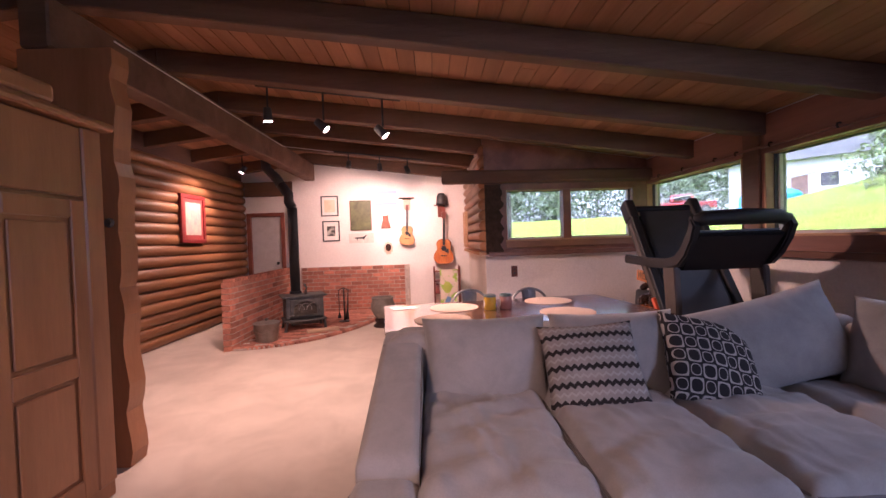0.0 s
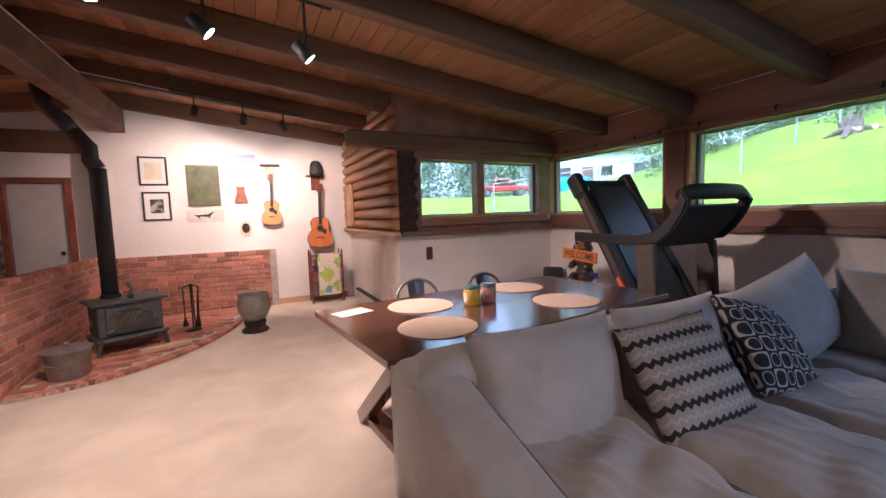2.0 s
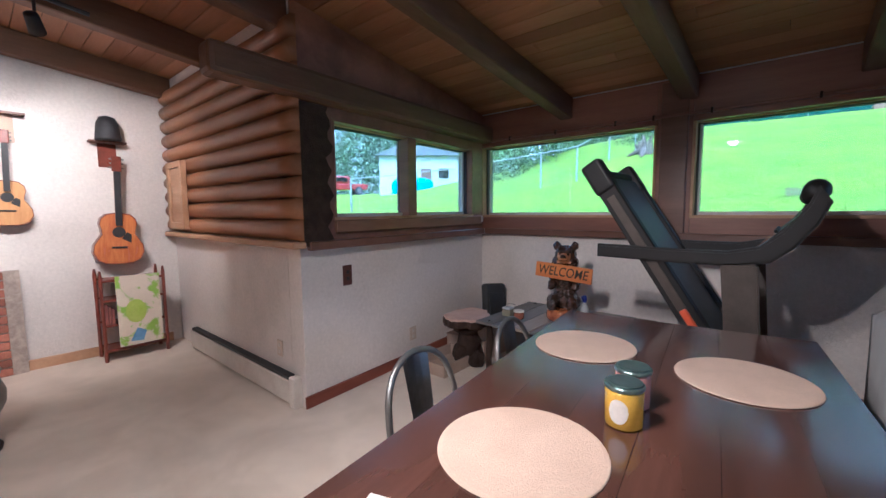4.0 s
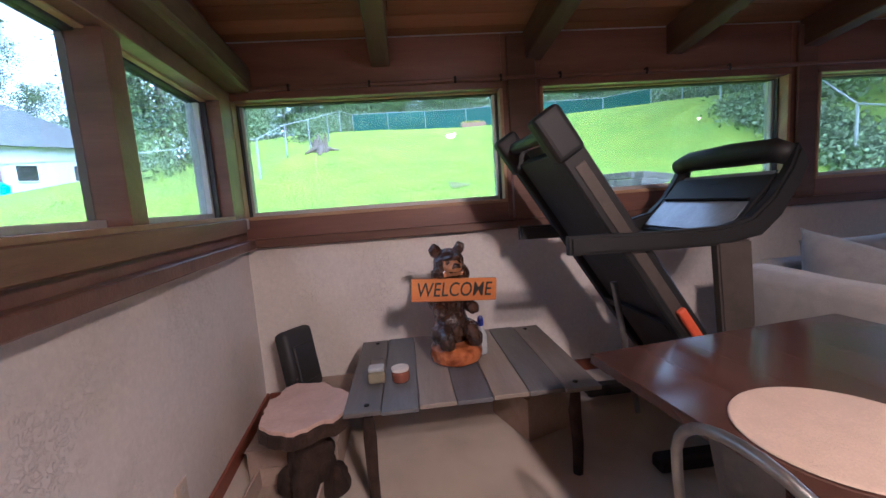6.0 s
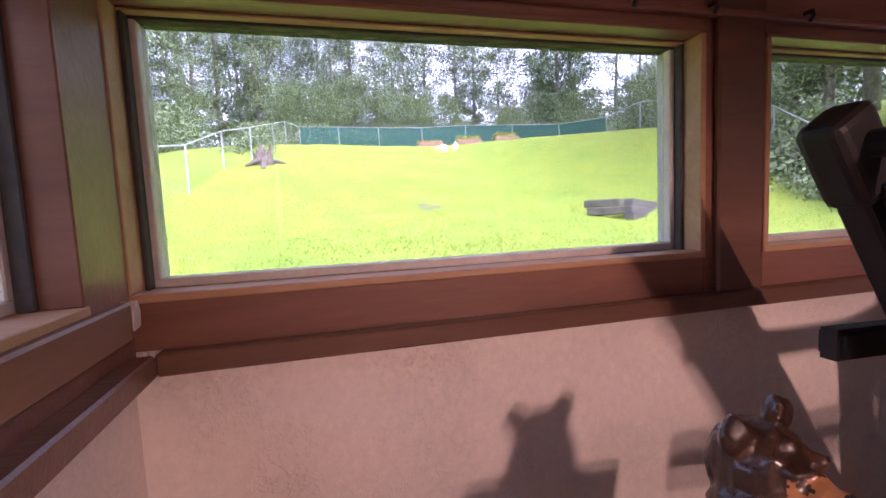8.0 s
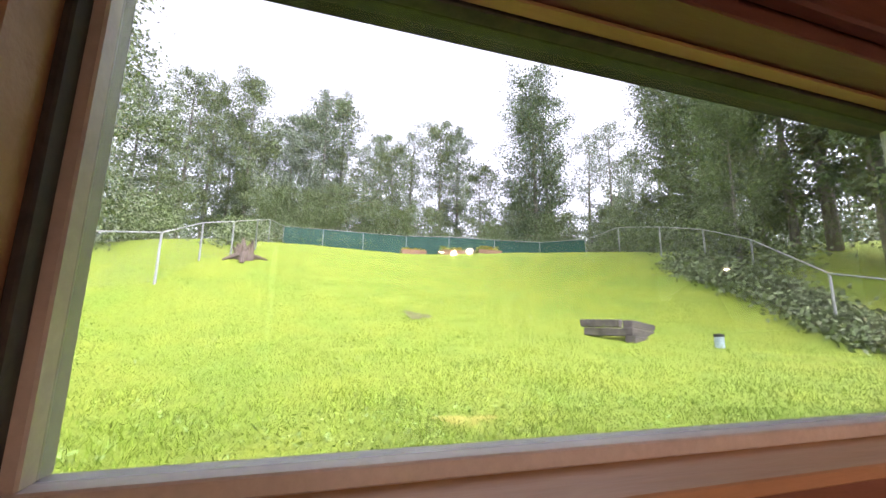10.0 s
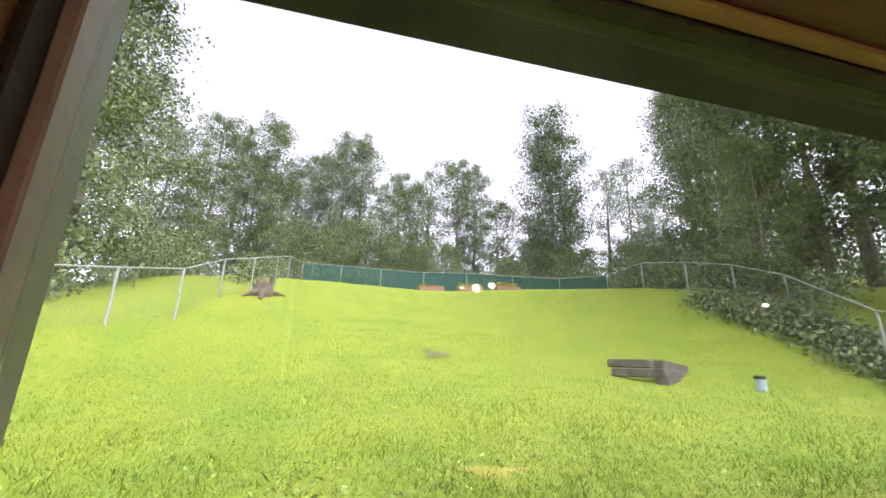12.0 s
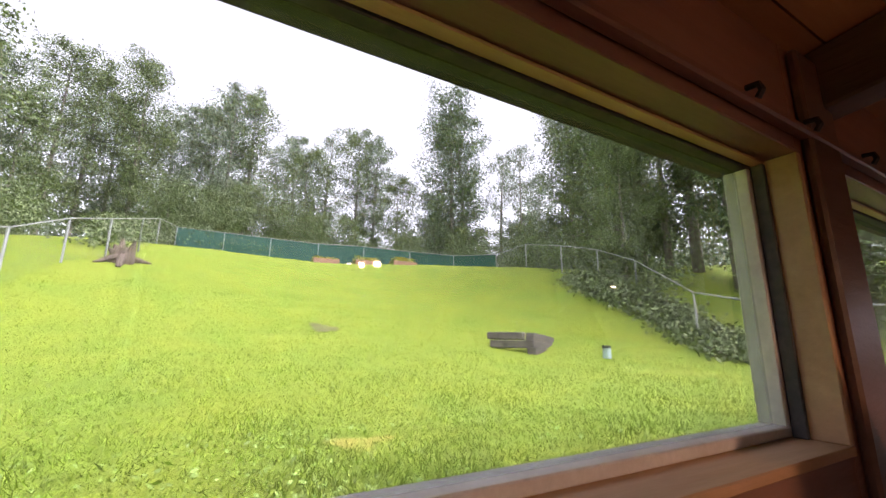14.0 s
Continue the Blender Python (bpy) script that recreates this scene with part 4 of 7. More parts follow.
# deck folded up, underside towards the nook
a, b = Vector((0, 3.1, 0.24)), Vector((0, 3.97, 1.6))
ax = (b - a).normalized()
deck_m4 = Matrix(((1, 0, 0, MID), (0, ax.y, -ax.z, a.y), (0, ax.z, ax.y, a.z), (0, 0, 0, 1)))
L = (b - a).length
part("deck", bx(-0.28, 0.28, 0.02, L - 0.12, -0.03, 0.03, bevel=0.006, m=deck_m4), tread_black, tm)
part("belt", bx(-0.25, 0.25, 0.06, L - 0.08, 0.031, 0.037, bevel=0.002, m=deck_m4), belt_m, tm, "dark rubber belt")
for s in (-1, 1):
    part("side_rail", bx(s * 0.32 - 0.035, s * 0.32 + 0.035, 0.0, L - 0.1, -0.06, 0.055, bevel=0.008, m=deck_m4), tread_black, tm)
    part("side_strip", bx(s * 0.357 - 0.003, s * 0.357 + 0.003, 0.04, L - 0.2, -0.03, 0.02, bevel=0.002, m=deck_m4), tread_grey, tm, "taupe side strip")
    g = bx(s * 0.32 - 0.05, s * 0.32 + 0.05, L - 0.16, L + 0.06, -0.075, 0.06, bevel=0.025, seg=3, m=deck_m4)
    part("end_cap", g, tread_black, tm)
part("rear_roller", tb([deck_m4 @ Vector((-0.27, L - 0.03, 0.0)), deck_m4 @ Vector((0.27, L - 0.03, 0.0))], 0.032, 14), tread_black, tm)
part("gas_strut", tb([deck_m4 @ Vector((-0.02, 0.75, -0.06)), (MID, 3.42, 0.1)], 0.016, 10), steel_m, tm, "steel gas strut")
part("cross_brace", bx(-0.28, 0.28, 0.5, 0.56, -0.06, -0.031, bevel=0.004, m=deck_m4), tread_black, tm)
part("fold_handle", bx(-0.392, -0.361, 0.46, 0.64, -0.02, 0.02, bevel=0.01, seg=2, m=deck_m4), orange_m, tm, "bright orange release handle")

# ---------- plank coffee table and its things ----------
ct = thing("coffee_table", "low table of mixed grey weathered planks", "table")
CX0, CX1, CY0, CY1 = 1.93, 2.86, 3.78, 4.93
tones = [(0.15, 0.145, 0.145), (0.16, 0.17, 0.185), (0.36, 0.31, 0.27), (0.15, 0.155, 0.175), (0.36, 0.3, 0.25), (0.16, 0.15, 0.145), (0.25, 0.21, 0.18)]
plank_ms = [mat("weathered_plank", c, tuple(v * 0.7 for v in c), rough=0.4, scale=4, fine=60, bump=0.3, stretch=(0.15, 1, 1)) for c in tones]
ctop = part("tabletop", bx(CX0 + 0.06, CX1 - 0.03, CY0 + 0.02, CY1 - 0.02, 0.415, 0.428), trim_m, ct)
rng = random.Random(9)
for k in range(7):
    ya, yb = CY0 + (CY1 - CY0) * k / 7, CY0 + (CY1 - CY0) * (k + 1) / 7 - 0.003
    part("plank", bx(CX0 + rng.uniform(0, 0.03), CX1 - rng.uniform(0, 0.02), ya, yb, 0.429, 0.45 + rng.uniform(-0.002, 0.002), bevel=0.003), plank_ms[6 - k], ctop)
for x, y in ((2.0, 3.88), (2.0, 4.83), (2.78, 3.88), (2.78, 4.83)):
    part("leg", tb([(x, y, 0.414), (x + 0.015, y, 0.3), (x - 0.01, y, 0.15), (x, y, 0.0)], [0.022, 0.03, 0.026, 0.024], 9), bark_m, ct, "dark peeled-branch leg", smooth=True)
    part("bolt", lathe([(0.013, 0.4525), (0.013, 0.456), (0.006, 0.459)], 10, (x, y, 0)), hook_m, ct)

statue_m = mat("dark_glossy_carved_wood", (0.035, 0.018, 0.012), (0.1, 0.05, 0.028), rough=0.22, scale=14, fine=60, bump=0.5, coat=0.6, dist=0.01, contrast=(0.5, 0.75))


def blob(bm, c, r, rot=(0, 0, 0), seg=16):
    m = Matrix.Translation(c) @ Euler([radians(a) for a in rot]).to_matrix().to_4x4() @ Matrix.Diagonal((*r, 1))
    bmesh.ops.create_uvsphere(bm, u_segments=seg, v_segments=seg * 2 // 3, radius=1.0, matrix=m)


muzzle_m = mat("tan_painted_wood", (0.42, 0.2, 0.08), (0.3, 0.13, 0.05), rough=0.3, bump=0.15, coat=0.4)
stump_base_m = mat("varnished_orange_log", (0.5, 0.17, 0.045), (0.22, 0.06, 0.018), rough=0.16, scale=11, fine=40, bump=0.25, coat=0.8, contrast=(0.42, 0.62))


def carved_bear():
    """A sitting bear on a round log base, carved as one solid piece; it faces -x."""
    bm = bmesh.new()
    for c, r, rot in (((0.03, 0, 0.17), (0.085, 0.092, 0.115), (0, 0, 0)), ((0.03, 0, 0.3), (0.07, 0.085, 0.14), (0, 0, 0)), ((0.01, 0, 0.495), (0.078, 0.08, 0.082), (0, 0, 0)),
                      ((-0.052, 0, 0.49), (0.056, 0.042, 0.032), (0, -6, 0)), ((-0.045, 0, 0.457), (0.046, 0.035, 0.018), (0, 10, 0)), ((-0.1, 0, 0.503), (0.016, 0.02, 0.014), (0, 0, 0)),
                      ((-0.045, 0.026, 0.53), (0.03, 0.026, 0.014), (0, 20, 20)), ((-0.045, -0.026, 0.53), (0.03, 0.026, 0.014), (0, 20, -20)),
                      ((0.015, 0.066, 0.57), (0.02, 0.03, 0.034), (15, 0, 0)), ((0.015, -0.066, 0.57), (0.02, 0.03, 0.034), (-15, 0, 0)),
                      ((0.0, 0.055, 0.44), (0.06, 0.045, 0.05), (0, 0, 0)), ((0.0, -0.055, 0.44), (0.06, 0.045, 0.05), (0, 0, 0)),
                      ((0.01, 0.088, 0.335), (0.045, 0.036, 0.075), (0, 10, 0)), ((0.01, -0.088, 0.335), (0.045, 0.036, 0.075), (0, 10, 0)),
                      ((-0.05, 0.085, 0.275), (0.055, 0.034, 0.034), (0, -18, 0)), ((-0.05, -0.085, 0.275), (0.055, 0.034, 0.034), (0, -18, 0)),
                      ((-0.04, 0.075, 0.15), (0.085, 0.047, 0.052), (0, 0, 12)), ((-0.04, -0.075, 0.15), (0.085, 0.047, 0.052), (0, 0, -12)),
                      ((-0.105, 0.072, 0.125), (0.035, 0.038, 0.052), (0, 0, 0)), ((-0.105, -0.072, 0.125), (0.035, 0.038, 0.052), (0, 0, 0))):
        blob(bm, c, r, rot)
    g = lathe([(0.112, 0.0), (0.128, 0.012), (0.134, 0.045), (0.126, 0.078), (0.1, 0.088), (0.04, 0.09)], 32, (-0.015, 0, 0))
    me = bpy.data.meshes.new("log_base")
    g.to_mesh(me)
    g.free()
    bm.from_mesh(me)
    me = bpy.data.meshes.new("bear_rough")
    bm.to_mesh(me)
    bm.free()
    rough = bpy.data.objects.new("bear_rough", me)
    scene.collection.objects.link(rough)
    rm = rough.modifiers.new("union", "REMESH")
    rm.mode, rm.voxel_size, rm.adaptivity = "VOXEL", 0.0055, 0.0
    sm = rough.modifiers.new("soft", "SMOOTH")
    sm.factor, sm.iterations = 0.5, 2
    solid = bpy.data.meshes.new_from_object(rough.evaluated_get(bpy.context.evaluated_depsgraph_get()))
    bpy.data.objects.remove(rough)
    bm = bmesh.new()
    bm.from_mesh(solid)
    bm.normal_update()
    for v in bm.verts:
        p = v.co
        if p.z > 0.093:
            # chiselled fur runs down the body
            v.co = p + v.normal * (0.0065 * noise.noise(Vector((p.x * 55, p.y * 55, p.z * 17))) + 0.004 * noise.noise(p * 28))
        else:
            v.co = p + v.normal * 0.006 * noise.noise(Vector((p.x * 16, p.y * 16, p.z * 9)))
    for f in bm.faces:
        c = f.calc_center_median()
        f.smooth = True
        nose = c.x < -0.1 and c.z > 0.488
        eye = (c - Vector((-0.062, 0.03 if c.y > 0 else -0.03, 0.512))).length < 0.011
        muzzle = c.x < -0.05 and 0.444 < c.z < 0.522 and abs(c.y) < 0.05
        f.material_index = 2 if c.z < 0.093 else 1 if muzzle and not nose and not eye and not (c.x < -0.07 and 0.464 < c.z < 0.471) else 0
    return bm


bear = tagged(part("bear_statue", carved_bear(), statue_m), "glossy dark carved bear on an orange log base", "statue")
bear.data.materials.append(muzzle_m)
bear.data.materials.append(stump_base_m)
bear.matrix_basis = pose(2.43, 4.38, 0.4525, 0, 0, 14) @ Matrix.Diagonal((1.08, 1.08, 1.06, 1))
sign_m = mat("orange_pine_sign", (0.62, 0.24, 0.05), (0.5, 0.17, 0.035), rough=0.35, scale=5, fine=60, bump=0.15, stretch=(1, 0.15, 1), coat=0.4)
sign = thing("welcome_sign", "orange wooden sign lettered in black, held by the bear", "sign")
part("board", bx(-0.012, 0.012, -0.228, 0.228, -0.06, 0.06, bevel=0.004), sign_m, sign)
cu = bpy.data.curves.new("lettering", "FONT")
cu.body, cu.size, cu.align_x, cu.align_y, cu.extrude, cu.space_character = "WELCOME", 0.098, "CENTER", "CENTER", 0.0012, 1.02
cu.offset = 0.0006
tmp = bpy.data.objects.new("lettering", cu)
scene.collection.objects.link(tmp)
me = bpy.data.meshes.new_from_object(tmp.evaluated_get(bpy.context.evaluated_depsgraph_get()))
bpy.data.objects.remove(tmp)
me.materials.append(black_m)
wd = max(v.co.x for v in me.vertices) - min(v.co.x for v in me.vertices)
lt = new("lettering", me)
lt.parent = sign
me.transform(Matrix(((0.4 / wd, 0.12, 0, 0), (0, 1.08, 0, 0), (0, 0, 1, 0), (0, 0, 0, 1))))
lt.matrix_basis = pose(-0.0138, 0, 0, 90, 0, -90)
sign.matrix_basis = pose(2.367, 4.368, 0.85, 4.8, 0, 5)

sb = thing("spray_bottle", "clear spray bottle with a blue nozzle", "bottle")
clear_m = mat("frosted_plastic", (0.5, 0.52, 0.55), (0.45, 0.47, 0.5), rough=0.25, bump=0.02)
blue_m = mat("blue_plastic", (0.03, 0.05, 0.4), (0.03, 0.04, 0.3), rough=0.35, bump=0.02)
part("bottle", lathe([(0.03, 0.452), (0.033, 0.46), (0.032, 0.56), (0.014, 0.6), (0.013, 0.61)], 18, (2.46, 4.225, 0)), clear_m, sb, smooth=True)
part("nozzle", lathe([(0.016, 0.611), (0.018, 0.63), (0.016, 0.65), (0.012, 0.665)], 14, (2.46, 4.225, 0)), blue_m, sb)
part("trigger", bx(2.405, 2.47, 4.217, 4.233, 0.645, 0.668, bevel=0.005), blue_m, sb)
jar = thing("glass_jar", "small square glass jar with a wire bail", "jar")
part("body", bx(2.2, 2.275, 4.755, 4.84, 0.452, 0.51, bevel=0.012, seg=2), mat("greenish_glass", (0.34, 0.33, 0.24), (0.26, 0.24, 0.17), rough=0.12, coat=0.8, bump=0.05), jar)
part("lid", bx(2.203, 2.272, 4.758, 4.837, 0.5105, 0.53, bevel=0.008, seg=2), clear_m, jar)
part("bail", tb([(2.285, 4.76, 0.51), (2.29, 4.76, 0.545), (2.29, 4.83, 0.545), (2.285, 4.83, 0.51)], 0.003, 6), steel_m, jar)
cj = thing("copper_candle", "copper-toned jar candle with a white lid", "candle")
part("jar", lathe([(0.038, 0.452), (0.044, 0.462), (0.044, 0.495), (0.04, 0.508)], 24, (2.215, 4.68, 0)), mat("copper_glass", (0.42, 0.17, 0.1), (0.3, 0.1, 0.06), rough=0.15, metal=0.4, coat=0.6, bump=0.03), cj, smooth=True)
part("lid", lathe([(0.042, 0.5085), (0.043, 0.513), (0.043, 0.522), (0.035, 0.525)], 24, (2.215, 4.68, 0)), paper_m, cj)

# live-edge stool on a root base
rng = random.Random(3)
stool = thing("stump_stool", "pale live-edge wood slice on a dark root base", "stool")
ol = []
for k in range(44):
    a = 2 * math.pi * k / 44
    r = 1 + 0.07 * math.sin(3 * a + 1) + 0.05 * math.sin(7 * a) + rng.uniform(-0.05, 0.05)
    ol.append((0.23 * r * math.cos(a), 0.185 * r * math.sin(a), 0.425))
part("seat", slab(bmesh.new(), ol, 0.018, (0, 0, 1)), mat("pale_wood_slice", (0.62, 0.45, 0.38), (0.52, 0.36, 0.29), rough=0.5, scale=5, fine=60, bump=0.15), stool)
g = slab(bmesh.new(), [(x * 1.05, y * 1.05, 0.37) for x, y, _ in ol], 0.054, (0, 0, 1))
part("bark_rim", g, bark_m, stool, "ragged dark bark rim")
g = bmesh.new()
for c, r in (((0, 0, 0.2), (0.11, 0.1, 0.2)), ((-0.08, 0.03, 0.1), (0.07, 0.06, 0.1)), ((0.09, -0.05, 0.09), (0.07, 0.06, 0.09)), ((0.02, 0.09, 0.08), (0.06, 0.07, 0.08)), ((-0.05, -0.1, 0.07), (0.09, 0.06, 0.07)), ((0, 0, 0.33), (0.15, 0.13, 0.06))):
    blob(g, c, r)
for v in g.verts:
    v.co += v.normal * 0.03 * noise.noise(v.co * 14)
    v.co.z = max(v.co.z, 0.0)
part("root_base", g, bark_m, stool, smooth=True)
stool.matrix_basis = pose(2.1, 5.12, 0, 0, 0, 15)
cs = thing("speaker_case", "black padded case leaning in the corner", "case")
g = bx(-0.13, 0.13, -0.05, 0.05, 0, 0.4, bevel=0.035, seg=3)
part("body", g, black_m, cs, smooth=True)
part("zip_flap", bx(-0.09, 0.09, -0.062, -0.0505, 0.06, 0.3, bevel=0.008), black_m, cs)
part("strap", tb([(-0.1, -0.06, 0.05), (-0.16, -0.1, 0.12), (-0.22, -0.1, 0.05), (-0.25, -0.12, 0.0)], 0.01, 6), black_m, cs)
cs.matrix_basis = pose(2.8, 5.3, 0.19, -12, 4, -25)
cbx = thing("cardboard_box", "low open cardboard box on the carpet", "box")
card_m = mat("cardboard", (0.42, 0.33, 0.27), (0.36, 0.28, 0.22), rough=0.85, bump=0.1)
for b_ in ((2.2, 2.98, 5.02, 5.03, 0, 0.18), (2.2, 2.98, 5.44, 5.45, 0, 0.18), (2.2, 2.21, 5.031, 5.439, 0, 0.18), (2.97, 2.98, 5.031, 5.439, 0, 0.18)):
    part("side", bx(*b_), card_m, cbx)
part("lid", bx(2.19, 2.99, 5.015, 5.455, 0.181, 0.188), card_m, cbx)

tray = thing("box_lid", "shallow beige box lid lying by the wall", "box")
for b_ in ((1.7, 2.19, 5.06, 5.07, 0, 0.1), (1.7, 2.19, 5.39, 5.4, 0, 0.1), (1.7, 1.71, 5.071, 5.389, 0, 0.1), (2.18, 2.19, 5.071, 5.389, 0, 0.1), (1.711, 2.179, 5.071, 5.389, 0.0, 0.008)):
    part("side", bx(*b_), card_m, tray)

bag = thing("paper_bag", "crumpled brown paper bag under the table", "bag")
g = pad(0.36, 0.3, 0.3, puff=0.03, seed=77, n=10, wrinkle=0.03, r=0.06)
part("body", g, card_m, bag)
bag.matrix_basis = pose(2.5, 3.95, 0.0, 0, 0, 20)

# ---------- lamps ----------
bulb_m = glow("lit_bulb", (1.0, 0.72, 0.42), 60.0)


def track_head(x, y, z, tx, ty, tz, watts, deg=95, lab="black track spotlight, lit"):
    h = thing("spotlight", lab, "lamp", "track spotlights")
    aim = look((x, y, z), (tx, ty, tz))
    m = aim @ pose(0, 0, 0, 180, 0, 0)
    g = lathe([(0.02, -0.09), (0.034, -0.085), (0.038, -0.02), (0.042, 0.03)], 18)
    bmesh.ops.transform(g, matrix=m, verts=g.verts[:])
    part("can", g, black_m, h, smooth=True)
    g = lathe([(0.036, 0.031), (0.034, 0.034)], 18)
    bmesh.ops.transform(g, matrix=m, verts=g.verts[:])
    part("bulb", g, bulb_m, h, "glowing bulb")
    part("stem", tb([(x, y, z + 0.06), (x, y, under(x) + 0.02)], 0.009, 8), black_m, h)
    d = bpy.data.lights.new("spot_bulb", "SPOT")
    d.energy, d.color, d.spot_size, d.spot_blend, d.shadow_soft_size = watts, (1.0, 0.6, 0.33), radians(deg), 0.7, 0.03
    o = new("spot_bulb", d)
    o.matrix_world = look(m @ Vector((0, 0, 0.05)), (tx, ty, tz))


def track(x0, x1, y):
    t = thing("light_track", "thin black lighting track along a rafter", "light track")
    part("rail", tb([(x0, y, under(x0) + 0.01), (x1, y, under(x1) + 0.01)], 0.014, 6), black_m, t)


track(-1.55, -0.25, 3.74)
track_head(-0.951, 3.74, 2.4, 1.4, 4.0, 0.3, SPOT_W * 0.75, 84)
track_head(-0.416, 3.74, 2.33, 1.6, 3.9, 0.3, SPOT_W * 0.5, 84)
track_head(-1.45, 3.74, 2.5, -1.5, 4.2, 0.0, SPOT_W * 1.4, 110)
# unseen track and spot, added behind the walker to brighten sofa and wardrobe
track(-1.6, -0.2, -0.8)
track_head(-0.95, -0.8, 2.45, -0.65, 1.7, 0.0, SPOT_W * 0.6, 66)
track(-1.5, -0.1, 6.45)
track_head(-1.276, 6.45, 2.56, -1.7, 7.97, 1.5, SPOT_W * 0.55, 95)
track_head(-0.788, 6.45, 2.5, -0.9, 7.97, 1.3, SPOT_W * 0.55, 95)
track_head(-0.352, 6.45, 2.45, 0.2, 7.97, 1.2, SPOT_W * 0.55, 95)
track(-3.4, -2.6, 6.6)
track_head(-3.0, 6.6, 2.55, -3.74, 6.4, 1.6, SPOT_W * 0.6, 100)
cordm = mat("white_cord", (0.6, 0.55, 0.5), rough=0.5, bump=0.0)
tagged(part("light_cable", tb([(RIDGE + 0.1, 3.0, 2.84), (RIDGE + 0.105, 5.2, 2.84), (RIDGE + 0.1, 6.3, 2.85), (-1.5, 6.42, under(-1.5) - 0.006)], 0.006, 6), cordm), "white power cable along the ridge beam", "cable")

# ---------- hearth corner ----------
rng = random.Random(11)


def brick_mesh(l, d, h):
    bm = bx(-l / 2, l / 2, -d / 2, d / 2, -h / 2, h / 2, bevel=0.004)
    me = bpy.data.meshes.new("brick")
    bm.to_mesh(me)
    bm.free()
    me.materials.append(brick_m)
    return me


BL, BH, J = 0.198, 0.062, 0.012
bricks = [brick_mesh(BL, 0.05, BH), brick_mesh(BL / 2 - J / 2, 0.05, BH)]
WING_X, BY0, BTOP = -2.6, 5.24, 0.885


def courses(parent, u0, u1, ztop, place):
    z = BH / 2 + 0.004
    row = 0
    while z + BH / 2 <= ztop:
        u = u0
        if row % 2:
            place(u + (BL / 2 - J / 2) / 2, z, bricks[1], parent)
            u += BL / 2 - J / 2 + J
        while u + BL <= u1 + 0.001:
            place(u + BL / 2, z, bricks[0], parent)
            u += BL + J
        if u1 - u > BL / 2 - 0.01:
            place(u + (BL / 2 - J / 2) / 2, z, bricks[1], parent)
        z += BH + J
        row += 1


def jit(a=0.003):
    return rng.uniform(-a, a)


back = setting("wall_brick_back", bx(WING_X + 0.03, -0.46, YG - 0.045, YG - 0.001, 0, BTOP), mortar_m, "red brick wainscot behind the stove", "wall")
courses(back, WING_X + 0.06, -0.462, BTOP, lambda u, z, me, p: piece("brick", me, p, Matrix.Translation((u, YG - 0.028 - 0.004 + jit(), z))))
wing = setting("wall_brick_wing", bx(WING_X - 0.1, WING_X + 0.001, BY0 + 0.01, YG - 0.05, 0, BTOP - 0.01), mortar_m, "low red brick wing wall beside the stove", "wall")
q = Matrix.Rotation(radians(90), 4, "Z")
courses(wing, BY0, YG - 0.06, BTOP, lambda u, z, me, p: piece("brick", me, p, Matrix.Translation((WING_X - 0.018 + jit(), u, z)) @ q))
courses(wing, WING_X - 0.1, WING_X - 0.03, BTOP, lambda u, z, me, p: piece("brick", me, p, Matrix.Translation((WING_X - 0.06, BY0 + jit(), z))) if me is bricks[1] else None)
k = 0
y = BY0 + 0.035
while y < YG - 0.08:
    piece("brick", bricks[1], wing, Matrix.Translation((WING_X - 0.045, y, BTOP + 0.012 + jit(0.002))) @ Matrix.Rotation(radians(90), 4, "X"))
    y += 0.074
for i in range(11):
    piece("brick", bricks[1], wing, Matrix.Translation((WING_X - 0.06, BY0 - 0.004, 0.035 + i * 0.074)))

# curved brick hearth pad
RX, RY = 1.72, 2.68
ol = [(WING_X + 0.002, YG - 0.06, 0.0)] + [(WING_X + 0.002 + RX * math.sin(a), YG - 0.06 - RY * math.cos(a), 0.0) for a in (math.pi / 2 * i / 24 for i in range(25))]
hearth = setting("hearth", slab(bmesh.new(), ol, 0.03, (0, 0, 1)), mortar_m, "curved low brick hearth pad on the carpet", "hearth")
paver = brick_mesh(0.195, 0.095, 0.03)
for i in range(9):
    for j in range(26):
        x, y = WING_X + 0.11 + i * 0.203 + (0.1 if j % 2 else 0), YG - 0.13 - j * 0.102
        if ((x + 0.1 - WING_X) / RX) ** 2 + ((YG - 0.06 - y + 0.05) / RY) ** 2 < 0.95:
            piece("brick", paver, hearth, Matrix.Translation((x, y, 0.024 + jit(0.0015))))
edge_me = brick_mesh(0.1, 0.06, 0.035)
for i in range(46):
    a = math.pi / 2 * (i + 0.5) / 46
    x, y = WING_X + RX * math.sin(a) * 0.985, YG - 0.06 - RY * math.cos(a) * 0.985
    piece("brick", edge_me, hearth, Matrix.Translation((x, y, 0.022)) @ Matrix.Rotation(math.atan2(RX * math.cos(a), -RY * math.sin(a)) * -1 + math.pi / 2, 4, "Z"))

# wood stove
iron_m = mat("grey_cast_iron", (0.13, 0.135, 0.132), (0.085, 0.088, 0.088), rough=0.5, metal=0.5, scale=10, bump=0.15)
stove = thing("wood_stove", "grey cast-iron wood stove with an arched glass door", "stove")
part("body", bx(-0.28, 0.28, 0.03, 0.42, 0.17, 0.5, bevel=0.02, seg=2), iron_m, stove)
part("top_plate", bx(-0.33, 0.33, -0.02, 0.46, 0.501, 0.53, bevel=0.01), iron_m, stove)
part("bottom_plate", bx(-0.31, 0.31, -0.03, 0.44, 0.14, 0.169, bevel=0.008), iron_m, stove)
